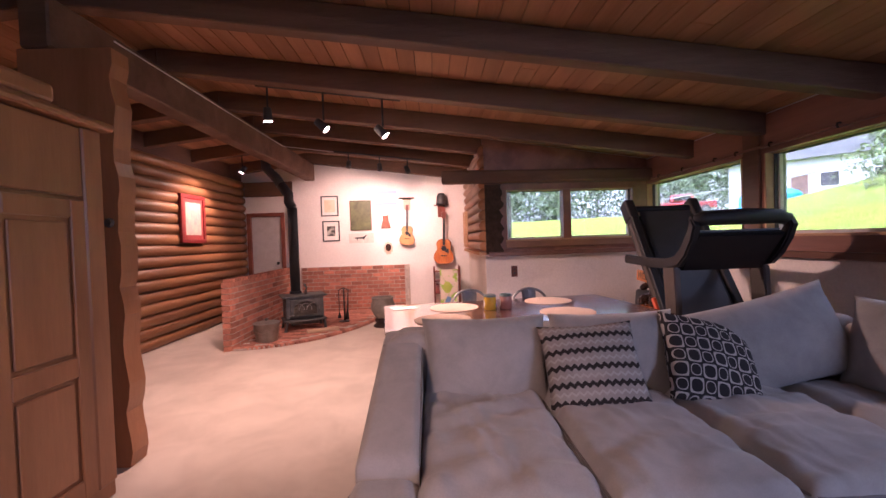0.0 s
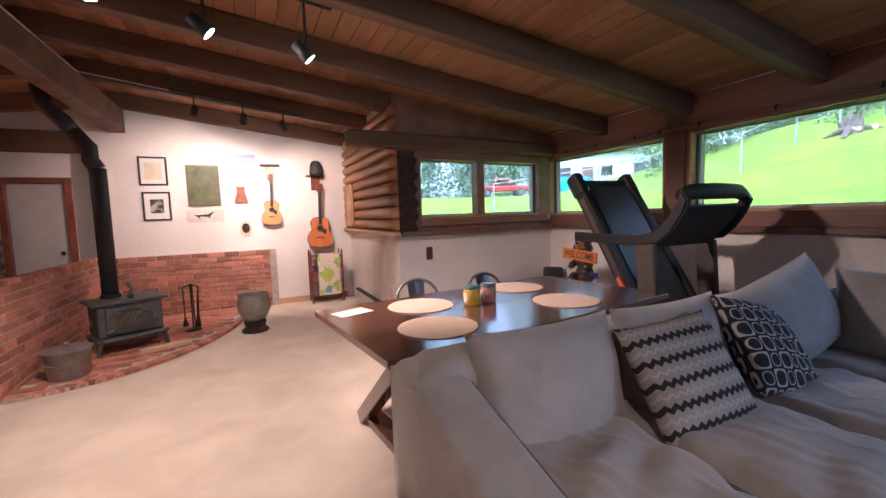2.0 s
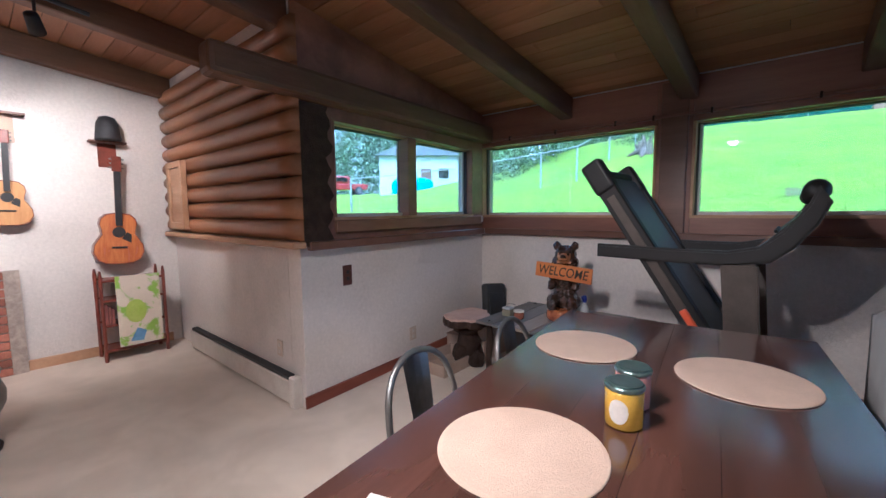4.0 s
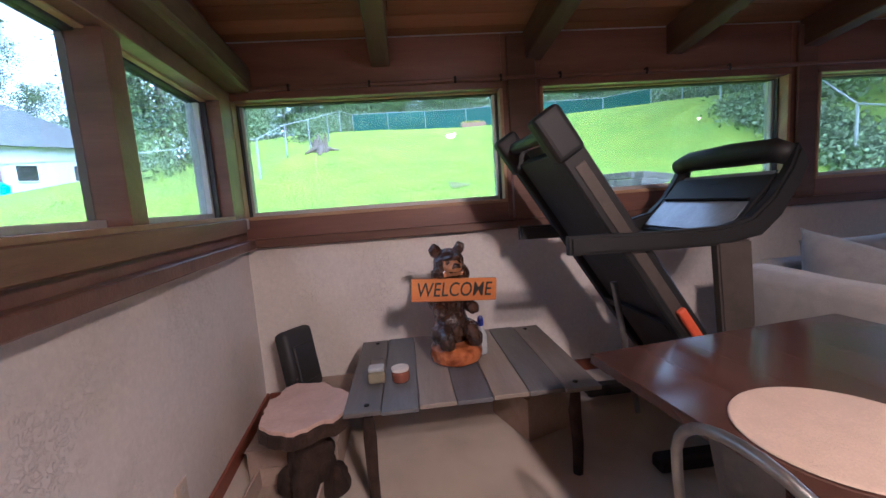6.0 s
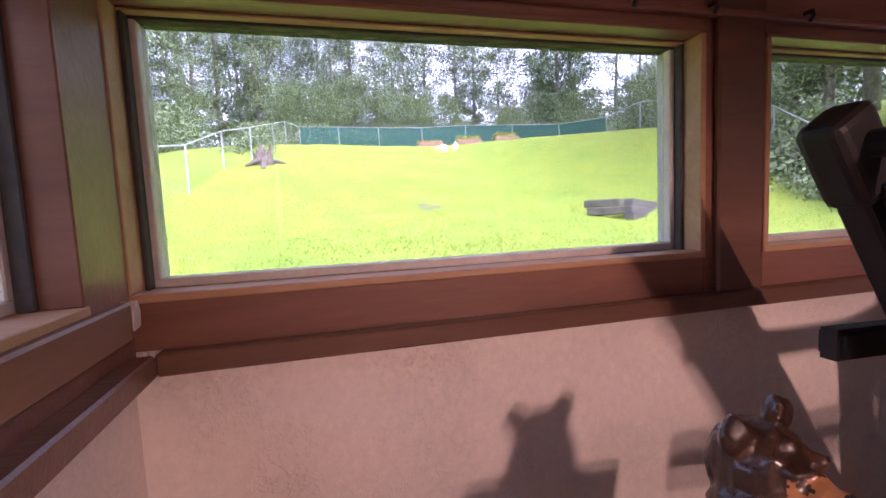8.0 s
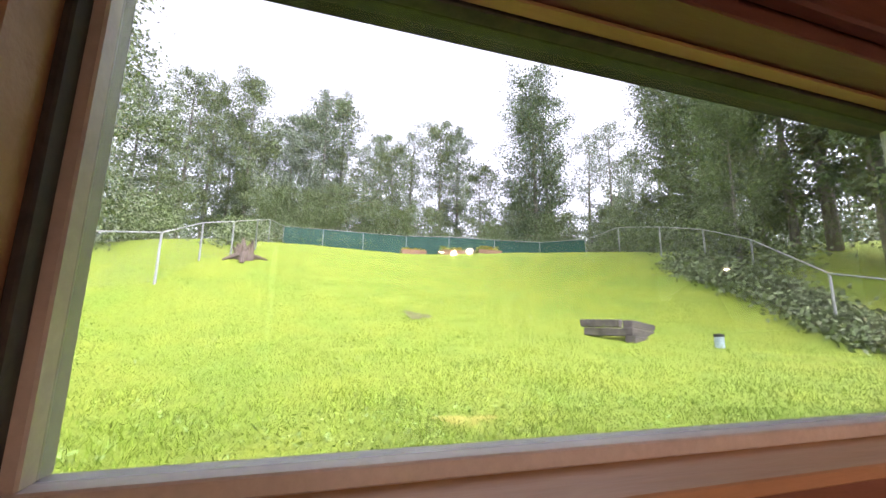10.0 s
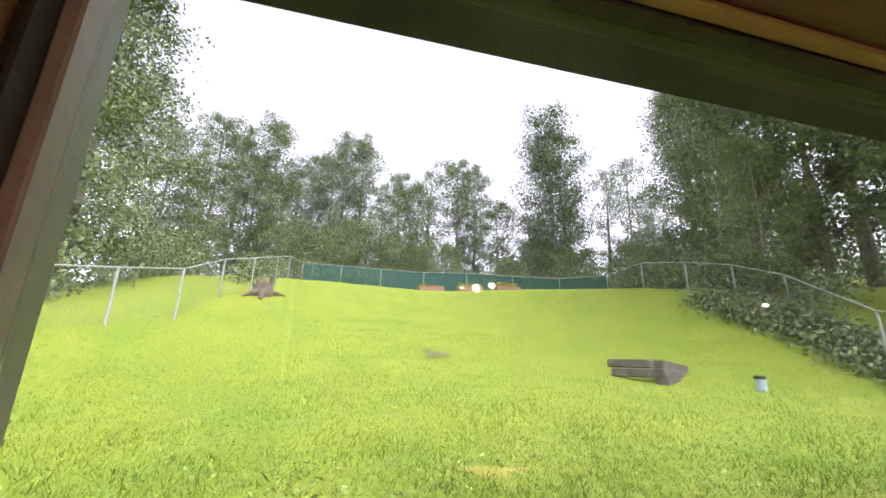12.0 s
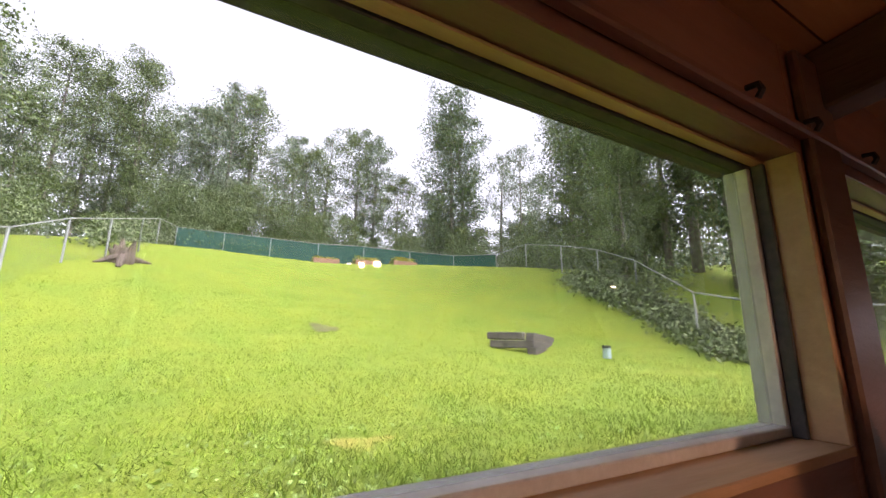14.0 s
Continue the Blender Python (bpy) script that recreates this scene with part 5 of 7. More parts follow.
part("ash_lip", bx(-0.26, 0.26, -0.08, -0.031, 0.145, 0.165, bevel=0.006), iron_m, stove)
part("ash_pan", bx(-0.2, 0.2, 0.05, 0.38, 0.08, 0.139, bevel=0.01), iron_m, stove)
for x in (-0.27, 0.27):
    for y in (0.01, 0.4):
        part("leg", tb([(x, y, 0.14), (x * 1.05, y - 0.01, 0.08), (x * 1.08, y - 0.005, 0.0)], [0.026, 0.018, 0.024], 8), iron_m, stove)
fd = part("fire_door", bx(-0.22, 0.22, 0.008, 0.029, 0.19, 0.48, bevel=0.012), iron_m, stove)
fg = mat("sooty_glass", (0.012, 0.011, 0.01), (0.03, 0.025, 0.02), rough=0.12, bump=0.0, coat=0.6)
arch = [(-0.17, 0.002, 0.24), (0.17, 0.002, 0.24)] + [(0.17 * math.cos(a), 0.002, 0.33 + 0.11 * math.sin(a)) for a in (math.pi * i / 14 for i in range(15))]
part("fire_glass", slab(bmesh.new(), arch, 0.005, (0, 1, 0)), fg, fd, "dark sooty glass")
part("arch_rim", tb([(0.19 * math.cos(a), 0.0, 0.33 + 0.128 * math.sin(a)) for a in (math.pi * i / 16 for i in range(17))], 0.011, 6), iron_m, fd)
for cx in (-0.11, 0.0, 0.11):
    part("tracery", tb([(cx + 0.062 * math.cos(a) * (1.5), -0.003, 0.31 + 0.1 * math.sin(a)) for a in (math.pi * i / 12 for i in range(13))], 0.0055, 6), steel_m, fd)
for z in (0.225, 0.21):
    part("rib", tb([(-0.19, 0.0, z), (0.19, 0.0, z)], 0.005, 6), iron_m, fd)
part("handle", tb([(-0.235, -0.03, 0.24), (-0.2, -0.04, 0.25), (-0.17, -0.03, 0.245)], 0.009, 8), steel_m, fd)
part("side_handle", tb([(-0.3, 0.15, 0.3), (-0.32, 0.15, 0.32), (-0.3, 0.15, 0.36)], 0.008, 6), steel_m, stove)
stove.matrix_basis = pose(-1.96, 6.2, 0.034, 0, 0, 26)
pipe = thing("stove_pipe", "black stove pipe rising with an offset elbow", "pipe")
part("lower_pipe", tb([(-2.2, 6.5, 0.57), (-2.2, 6.5, 1.93)], 0.075, 20), black_m, pipe, smooth=True)
part("elbow", tb([(-2.2, 6.5, 1.931), (-2.25, 6.5, 2.02), (-2.25, 6.5, 2.14), (-2.37, 6.5, 2.3)], 0.0755, 20), black_m, pipe, smooth=True)
part("upper_pipe", tb([(-2.371, 6.5, 2.301), (-2.43, 6.5, 2.4), (-2.58, 6.5, 2.56), (-2.6, 6.5, 3.0)], 0.075, 20), black_m, pipe, smooth=True)
part("collar", lathe([(0.09, 0.565), (0.09, 0.6), (0.08, 0.605)], 20, (-2.2, 6.5, 0)), black_m, pipe)
stick = mat("split_firewood", (0.5, 0.36, 0.24), (0.4, 0.27, 0.17), rough=0.8, stretch=(0.2, 1, 1), bump=0.3)
g = bx(-0.23, 0.23, -0.035, 0.035, 0, 0.05, bevel=0.008)
o = tagged(part("firewood", g, stick), "split piece of pale firewood before the stove", "firewood")
o.matrix_basis = pose(-1.66, 6.03, 0.042, 0, 0, 22)
galv = mat("galvanised_bucket_metal", (0.34, 0.33, 0.31), (0.24, 0.23, 0.21), rough=0.4, metal=0.75, scale=9, bump=0.08)
bk = thing("ash_bucket", "lidded galvanised ash bucket on the hearth", "bucket")
BXY = (-2.3, 5.58, 0.042)
part("body", lathe([(0.135, 0), (0.14, 0.01), (0.165, 0.235), (0.17, 0.24)], 28, BXY), galv, bk, smooth=True)
part("lid", lathe([(0.178, 0.241), (0.178, 0.252), (0.1, 0.268), (0.03, 0.274)], 28, BXY), galv, bk)
part("lid_knob", lathe([(0.012, 0.275), (0.024, 0.29), (0.02, 0.305), (0.005, 0.31)], 12, BXY), galv, bk)
part("bail", tb([(BXY[0] - 0.17, BXY[1], 0.26), (BXY[0] - 0.13, BXY[1] - 0.12, 0.2), (BXY[0], BXY[1] - 0.178, 0.17), (BXY[0] + 0.13, BXY[1] - 0.12, 0.2), (BXY[0] + 0.17, BXY[1], 0.26)], 0.005, 6), galv, bk)
tools = thing("fireplace_tools", "black iron fireplace tool set on a stand", "fireplace tools")
tx, ty = -1.5, 6.75
part("stand", lathe([(0.09, 0.042), (0.09, 0.052), (0.02, 0.062)], 16, (tx, ty, 0)), hook_m, tools)
part("post", tb([(tx, ty, 0.06), (tx, ty, 0.6)], 0.009, 8), hook_m, tools)
part("crossbar", tb([(tx - 0.09, ty, 0.56), (tx, ty, 0.6), (tx + 0.09, ty, 0.56)], 0.008, 6), hook_m, tools)
part("shovel", tb([(tx - 0.08, ty - 0.01, 0.57), (tx - 0.075, ty - 0.01, 0.2), (tx - 0.075, ty - 0.01, 0.1)], [0.007, 0.007, 0.035], 8), hook_m, tools)
part("brush", tb([(tx + 0.08, ty - 0.01, 0.57), (tx + 0.06, ty - 0.01, 0.22), (tx + 0.05, ty - 0.01, 0.08)], [0.007, 0.014, 0.035], 8), hook_m, tools)
part("poker", tb([(tx + 0.02, ty - 0.05, 0.6), (tx + 0.03, ty - 0.06, 0.07)], 0.007, 6), hook_m, tools)
pot_m = mat("mottled_grey_glaze", (0.3, 0.28, 0.24), (0.2, 0.19, 0.17), rough=0.4, scale=8, fine=30, bump=0.15)
pot = thing("ceramic_pot", "round grey ceramic pot on a dark stand", "pot")
PX = (-0.82, 6.45, 0)
part("bowl", lathe([(0.09, 0.13), (0.13, 0.16), (0.185, 0.27), (0.19, 0.34), (0.165, 0.42), (0.175, 0.45), (0.18, 0.462), (0.16, 0.46), (0.145, 0.42), (0.16, 0.34), (0.1, 0.2)], 32, PX), pot_m, pot, smooth=True)
part("stand", lathe([(0.15, 0.0), (0.155, 0.02), (0.11, 0.06), (0.13, 0.11), (0.12, 0.129)], 24, PX), bark_m, pot)
fig = tagged(part("stove_ornament", tb([(-2.0, 6.37, 0.568), (-2.0, 6.37, 0.62), (-1.985, 6.37, 0.66), (-2.01, 6.37, 0.71), (-2.03, 6.37, 0.73)], [0.03, 0.018, 0.012, 0.022, 0.006], 10), iron_m, smooth=True), "small iron ornament on the stove top", "ornament")

# ---------- gallery wall ----------
def framed(name, u0, u1, z0, z1, frame_c, art, lab, cat_, w=0.022, mount=None, d=0.022):
    t = thing(name, lab, cat_, "pictures on the gallery wall")
    y = YG - 0.003
    for n_, b_ in (("frame_top", (u0, u1, z1 - w, z1)), ("frame_bottom", (u0, u1, z0, z0 + w)), ("frame_side", (u0, u0 + w, z0 + w, z1 - w)), ("frame_side", (u1 - w, u1, z0 + w, z1 - w))):
        part(n_, bx(b_[0], b_[1], y - d, y, b_[2], b_[3], bevel=0.002), frame_c, t)
    if mount:
        part("mount", bx(u0 + w, u1 - w, y - 0.008, y, z0 + w, z1 - w), paper_m, t)
        mx_, mz = (u1 - u0) * mount, (z1 - z0) * mount
        part("picture", bx(u0 + mx_, u1 - mx_, y - 0.0105, y - 0.0085, z0 + mz, z1 - mz), art, t)
    else:
        part("picture", bx(u0 + w, u1 - w, y - 0.01, y, z0 + w, z1 - w), art, t)
    return t


tan_art = mat("faded_tan_print", (0.6, 0.5, 0.34), (0.68, 0.6, 0.46), rough=0.7, scale=7, bump=0.0)
dark_art = mat("dark_photo_print", (0.05, 0.045, 0.04), (0.4, 0.37, 0.32), rough=0.4, scale=5, bump=0.0, contrast=(0.52, 0.6))
green_art = mat("dark_green_painting", (0.13, 0.14, 0.055), (0.06, 0.065, 0.03), rough=0.5, scale=5, fine=30, bump=0.1)
framed("picture_frame", -2.14, -1.805, 1.87, 2.265, black_m, tan_art, "black frame with a white mount and faded print", "picture", mount=0.2)
framed("picture_frame", -2.125, -1.795, 1.38, 1.78, black_m, dark_art, "black frame with a small dark photograph", "picture", mount=0.26)
framed("painting", -1.585, -1.17, 1.575, 2.16, trim_m, green_art, "dark green landscape painting in a thin frame", "painting", w=0.012)
tagged(part("canvas_panel", bx(-1.095, -0.66, YG - 0.012, YG - 0.002, 2.06, 2.335, bevel=0.002), mat("pale_blue_seascape", (0.46, 0.52, 0.62), (0.26, 0.36, 0.55), rough=0.5, scale=3, stretch=(0.3, 1, 3), bump=0.0)), "unframed pale blue seascape panel", "painting", "pictures on the gallery wall")
# bear cut-out, dog panel, rosette
rust_m = mat("rust_brown_felt", (0.3, 0.12, 0.07), (0.2, 0.08, 0.05), rough=0.8, scale=9, bump=0.1)
ol = [(-0.99, 1.6), (-0.8, 1.6), (-0.82, 1.7), (-0.84, 1.76), (-0.84, 1.82), (-0.835, 1.86), (-0.865, 1.85), (-0.925, 1.85), (-0.955, 1.86), (-0.95, 1.82), (-0.95, 1.76), (-0.97, 1.7)]
tagged(part("wall_plaque", slab(bmesh.new(), [(x, YG - 0.014, z) for x, z in ol], 0.012, (0, 1, 0)), rust_m), "rust-brown animal-shaped wall plaque", "plaque", "pictures on the gallery wall")
dp = thing("print_panel", "pale print with a long thin dark animal shape", "print", "pictures on the gallery wall")
part("sheet", bx(-1.62, -1.14, YG - 0.006, YG - 0.002, 1.33, 1.52), mat("off_white_print", (0.7, 0.64, 0.57), rough=0.6, bump=0.0), dp)
ol = [(-1.47, 1.41), (-1.455, 1.38), (-1.45, 1.42), (-1.34, 1.41), (-1.325, 1.38), (-1.315, 1.43), (-1.27, 1.48), (-1.29, 1.485), (-1.35, 1.45), (-1.45, 1.445), (-1.52, 1.44), (-1.52, 1.435)]
part("motif", slab(bmesh.new(), [(x, YG - 0.0085, z) for x, z in ol], 0.002, (0, 1, 0)), black_m, dp)
rs = thing("wall_rosette", "cream fringed rosette with a dark centre", "ornament", "pictures on the gallery wall")
g = bmesh.new()
ol = [(-0.86 + (0.085 + 0.008 * math.sin(9 * a)) * math.cos(a), YG - 0.02, 1.215 + (0.12 + 0.008 * math.sin(9 * a)) * math.sin(a)) for a in (2 * math.pi * i / 60 for i in range(60))]
part("fringe", slab(g, ol, 0.018, (0, 1, 0)), mat_m, rs)
ol = [(-0.86 + 0.055 * math.cos(a), YG - 0.026, 1.225 + 0.075 * math.sin(a)) for a in (2 * math.pi * i / 30 for i in range(30))]
part("centre", slab(bmesh.new(), ol, 0.005, (0, 1, 0)), statue_m, rs)

amber_wood = mat("sunburst_spruce", (0.62, 0.24, 0.06), (0.45, 0.13, 0.035), rough=0.25, scale=4, stretch=(6, 1, 1), bump=0.03, coat=0.7)
spruce = mat("pale_spruce", (0.62, 0.36, 0.14), (0.52, 0.28, 0.1), rough=0.3, scale=4, stretch=(6, 1, 1), bump=0.03, coat=0.5)
red_wood = mat("mahogany", (0.22, 0.06, 0.035), (0.14, 0.035, 0.02), rough=0.3, bump=0.05, coat=0.5)


def instrument(name, x, z0, s, top_m, lab, lean=0.0, shelf=True):
    t = thing(name, lab, "guitar")
    prof = [(0.0, 0.0), (0.1, 0.006), (0.16, 0.04), (0.192, 0.11), (0.185, 0.18), (0.15, 0.24), (0.125, 0.28), (0.13, 0.33), (0.142, 0.38), (0.13, 0.43), (0.09, 0.468), (0.03, 0.48)]
    right = [(w * s, h * s) for w, h in prof]
    ol = [(a_, 0.0, b_) for a_, b_ in right] + [(-a_, 0.0, b_) for a_, b_ in right[:0:-1]]
    part("body", slab(bmesh.new(), ol, 0.09 * s, (0, 1, 0)), red_wood, t)
    part("soundboard", slab(bmesh.new(), [(a_ * 0.96, -0.004, 0.01 * s + b_ * 0.96) for a_, _, b_ in ol], 0.0035, (0, 1, 0)), top_m, t)
    part("sound_hole", slab(bmesh.new(), [(0.05 * s * math.cos(a), -0.0065, 0.3 * s + 0.05 * s * math.sin(a)) for a in (2 * math.pi * i / 24 for i in range(24))], 0.002, (0, 1, 0)), black_m, t)
    part("pickguard", slab(bmesh.new(), [(0.02 * s, -0.0068, 0.24 * s), (0.09 * s, -0.0068, 0.2 * s), (0.095 * s, -0.0068, 0.28 * s), (0.06 * s, -0.0068, 0.3 * s)], 0.002, (0, 1, 0)), black_m, t)
    part("bridge", bx(-0.06 * s, 0.06 * s, -0.013, -0.0045, 0.15 * s, 0.168 * s, bevel=0.002), black_m, t)
    part("neck", bx(-0.024 * s, 0.024 * s, -0.018, 0.012, 0.385 * s, 0.86 * s, bevel=0.005), red_wood, t)
    part("fretboard", bx(-0.025 * s, 0.025 * s, -0.022, -0.0185, 0.36 * s, 0.86 * s), black_m, t)
    part("headstock", bx(-0.036 * s, 0.036 * s, -0.012, 0.006, 0.861 * s, 1.0 * s, bevel=0.004), red_wood, t)
    for i in range(3):
        for sx in (-1, 1):
            part("tuning_peg", bx(sx * 0.037 * s, sx * 0.055 * s, -0.008, 0.002, (0.885 + 0.04 * i) * s, (0.9 + 0.04 * i) * s, bevel=0.002), steel_m, t)
    t.matrix_basis = pose(x, YG - 0.105 * s - 0.004, z0, 0, lean, 0)
    return t


instrument("acoustic_guitar", 0.21, 0.87, 1.02, amber_wood, "sunburst acoustic guitar hung on the white wall", 2)
instrument("ukulele", -0.49, 1.26, 0.78, spruce, "pale spruce ukulele hung on the white wall", 2)
for x, z in ((0.2, 2.01), (-0.47, 2.17)):
    hg = thing("wall_hanger", "small dark wooden shelf holding an instrument", "shelf")
    part("board", bx(x - 0.14, x + 0.14, YG - 0.1, YG - 0.001, z, z + 0.018, bevel=0.003), trim_m, hg)
    part("backplate", bx(x - 0.07, x + 0.07, YG - 0.012, YG - 0.001, z - 0.22, z - 0.001, bevel=0.003), mat_m if x < 0 else red_wood, hg)
hat = thing("black_hat", "black rounded hat on the small shelf", "hat")
part("crown", lathe([(0.1, 2.029), (0.1, 2.05), (0.085, 2.18), (0.06, 2.235), (0.02, 2.25)], 20, (0.2, YG - 0.11, 0)), black_m, hat, smooth=True)

# rack with a bright painted sheet
rack = thing("magazine_rack", "dark wooden rack with papers against the wall", "rack")
for x in (0.02, 0.5):
    for y in (YG - 0.3, YG - 0.06):
        part("post", tb([(x, y, 0), (x, y, 0.5), (x, y, 0.78), (x, y, 0.84)], [0.016, 0.014, 0.016, 0.008], 8), red_wood, rack)
for z in (0.1, 0.33, 0.56, 0.74):
    part("rail", tb([(0.03, YG - 0.3, z), (0.49, YG - 0.3, z)], 0.011, 8), red_wood, rack)
    part("rail", tb([(0.03, YG - 0.06, z), (0.49, YG - 0.06, z)], 0.011, 8), red_wood, rack)
    part("shelf", bx(0.036, 0.484, YG - 0.285, YG - 0.075, z - 0.006, z + 0.006), red_wood, rack)
poster_m = mat("child_painting", (0.75, 0.66, 0.55), (0.35, 0.55, 0.06), rough=0.7, scale=5.5, fine=4, bump=0.0, contrast=(0.5, 0.56))
pt = thing("painted_sheet", "bright child's painting in yellow, green and blue", "painting")
part("sheet", bx(0.12, 0.46, YG - 0.325, YG - 0.318, 0.12, 0.78), poster_m, pt)
part("blue_patch", slab(bmesh.new(), [(0.2, YG - 0.3285, 0.16), (0.3, YG - 0.3285, 0.15), (0.33, YG - 0.3285, 0.24), (0.26, YG - 0.3285, 0.28)], 0.003, (0, 1, 0)), mat("blue_paint", (0.12, 0.25, 0.5), (0.2, 0.35, 0.6), rough=0.7, bump=0.0), pt)
part("green_patch", slab(bmesh.new(), [(0.26 + 0.08 * math.cos(a), YG - 0.3285, 0.44 + 0.11 * math.sin(a)) for a in (2 * math.pi * i / 20 for i in range(20))], 0.003, (0, 1, 0)), mat("lime_paint", (0.4, 0.55, 0.03), (0.5, 0.6, 0.1), rough=0.7, bump=0.0), pt)
bkm = mat("book_spines", (0.5, 0.2, 0.16), (0.2, 0.08, 0.07), rough=0.6, vary=0.4, bump=0.05)
for i in range(3):
    tagged(part("book", bx(0.04 + i * 0.024, 0.06 + i * 0.024, YG - 0.28, YG - 0.09, 0.337, 0.52 - 0.02 * i, bevel=0.002), bkm), "worn book standing in the rack", "book", "books in the rack")

# ---------- west side ----------
wp = thing("framed_print", "red-framed print on the log wall", "picture")
fx = XW + 0.075
red_frame = mat("red_lacquer_frame", (0.3, 0.03, 0.025), (0.2, 0.02, 0.018), rough=0.35, bump=0.05)
for n_, b_ in (("frame_top", (6.08, 6.72, 2.1, 2.16)), ("frame_bottom", (6.08, 6.72, 1.42, 1.48)), ("frame_side", (6.08, 6.14, 1.48, 2.1)), ("frame_side", (6.66, 6.72, 1.48, 2.1))):
    part(n_, bx(fx - 0.02, fx + 0.03, b_[0], b_[1], b_[2], b_[3], bevel=0.004), red_frame, wp)
part("mount", bx(fx - 0.01, fx + 0.012, 6.14, 6.66, 1.48, 2.1), mat("red_mount", (0.4, 0.06, 0.05), rough=0.6, bump=0.0), wp)
part("picture", bx(fx + 0.0125, fx + 0.016, 6.2, 6.6, 1.54, 2.04), mat("pale_figure_print", (0.62, 0.52, 0.4), (0.4, 0.36, 0.34), rough=0.6, scale=8, bump=0.0), wp)

ward_m = mat("honey_pine_wardrobe", (0.36, 0.16, 0.065), (0.27, 0.115, 0.045), rough=0.4, scale=3.5, fine=45, bump=0.15, stretch=(1, 1, 0.14), vary=0.06)
wd_ = thing("wardrobe", "tall honey-pine wardrobe with panelled doors", "wardrobe")
F = -1.77
part("body", bx(F - 0.6, F - 0.03, 0.42, 2.24, 0.09, 1.98, bevel=0.004), ward_m, wd_)
part("plinth", bx(F - 0.6, F - 0.02, 0.4, 2.26, 0.0, 0.089, bevel=0.006), ward_m, wd_)
part("corner_stile", bx(F - 0.06, F, 2.13, 2.25, 0.09, 1.98, bevel=0.008), ward_m, wd_)
part("cornice", bx(F - 0.63, F + 0.05, 0.38, 2.29, 1.981, 2.03, bevel=0.02, seg=2), ward_m, wd_)
part("crest", bx(F - 0.3, F + 0.04, 0.6, 1.95, 2.031, 2.12, bevel=0.02, seg=2), ward_m, wd_)
for y0 in (1.64, 1.15, 0.66):
    y1 = y0 + 0.48
    dd = part("door", bx(F - 0.028, F - 0.012, y0, y1, 0.1, 1.6, bevel=0.002), ward_m, wd_)
    for b_ in ((y0, y0 + 0.08, 0.1, 1.6), (y1 - 0.08, y1, 0.1, 1.6), (y0 + 0.08, y1 - 0.08, 1.51, 1.6), (y0 + 0.08, y1 - 0.08, 0.1, 0.2), (y0 + 0.08, y1 - 0.08, 0.72, 0.82)):
        part("rail", bx(F - 0.0115, F + 0.004, b_[0], b_[1], b_[2], b_[3], bevel=0.004), ward_m, dd)
    for b_ in ((y0 + 0.1, y1 - 0.1, 0.84, 1.49), (y0 + 0.1, y1 - 0.1, 0.22, 0.7)):
        part("panel", bx(F - 0.0115, F - 0.002, b_[0], b_[1], b_[2], b_[3], bevel=0.006), ward_m, dd)
    part("frieze", bx(F - 0.028, F, y0, y1, 1.62, 1.97, bevel=0.006), ward_m, wd_)
# live-edge slab post carrying the ridge beam
rng = random.Random(21)
pts = [(-2.45, 0.0)] + [(-1.9 + 0.01 * math.sin(i * 1.3) + rng.uniform(-0.008, 0.008), 2.565 * i / 30) for i in range(31)] + [(-2.45, 2.565)]
setting("slab_post", slab(bmesh.new(), [(x, 2.52, z) for x, z in pts], 0.14, (0, 1, 0)), ward_m, "live-edge pine slab post beside the wardrobe", "post")
hk = thing("brass_hook", "pale round hook plate on the slab post", "hook")
part("plate", tb([(-1.955, 2.518, 1.51), (-1.955, 2.5, 1.51)], [0.03, 0.022], 14), steel_m, hk)

# ---------- yard ----------
def softplus(u):
    return np.where(u > 30, u, np.log1p(np.exp(np.minimum(u, 30))))


def ground_z(x, y):
    """Lawn that rises from the house to a crest, higher to the south, falling away to the north."""
    x, y = np.asarray(x, float), np.asarray(y, float)
    xe = x + 0.2 * softplus(y + 0.8) + 1.15 * softplus(-1.9 - y)
    s = 0.35 * 2 * softplus((xe - 12.0) / 2)
    s = -np.log(np.exp(-s) + np.exp(-(5.6 - 0.22 * softplus(-4 - np.maximum(y, -10)))))
    f = 1 / (1 + np.exp(np.clip((y - 17) / 2.4, -30, 30)))
    z = 0.78 + 0.02 * np.clip(x - 4, 0, 12) + s * f + (1 - f) * np.clip(0.055 * (np.hypot(x, y) - 8), 0, 2.2)
    inside = ((x < XE + 0.19) & (y < YN + 0.36)) | (x < XL + 0.19)
    return np.where(inside, -0.25, z)


def gz(x, y):
    return float(ground_z(x, y))


def sheet(name, xs, ys, m):
    X, Y = np.meshgrid(xs, ys, indexing="ij")
    Z = ground_z(X, Y)
    Z = np.where(Z > 0, Z + 0.025 * np.sin(X * 1.7 + 0.6 * Y) * np.cos(Y * 1.3 - X * 0.4), Z)
    v = np.stack([X, Y, Z], -1).reshape(-1, 3)
    nx, ny = len(xs), len(ys)
    i = np.arange((nx - 1) * (ny - 1))
    a = (i // (ny - 1)) * ny + i % (ny - 1)
    me = bpy.data.meshes.new(name)
    me.from_pydata(v.tolist(), [], np.stack([a, a + ny, a + ny + 1, a + 1], -1).tolist())
    me.materials.append(m)
    me.polygons.foreach_set("use_smooth", [True] * len(me.polygons))
    me.update()
    return new(name, me)


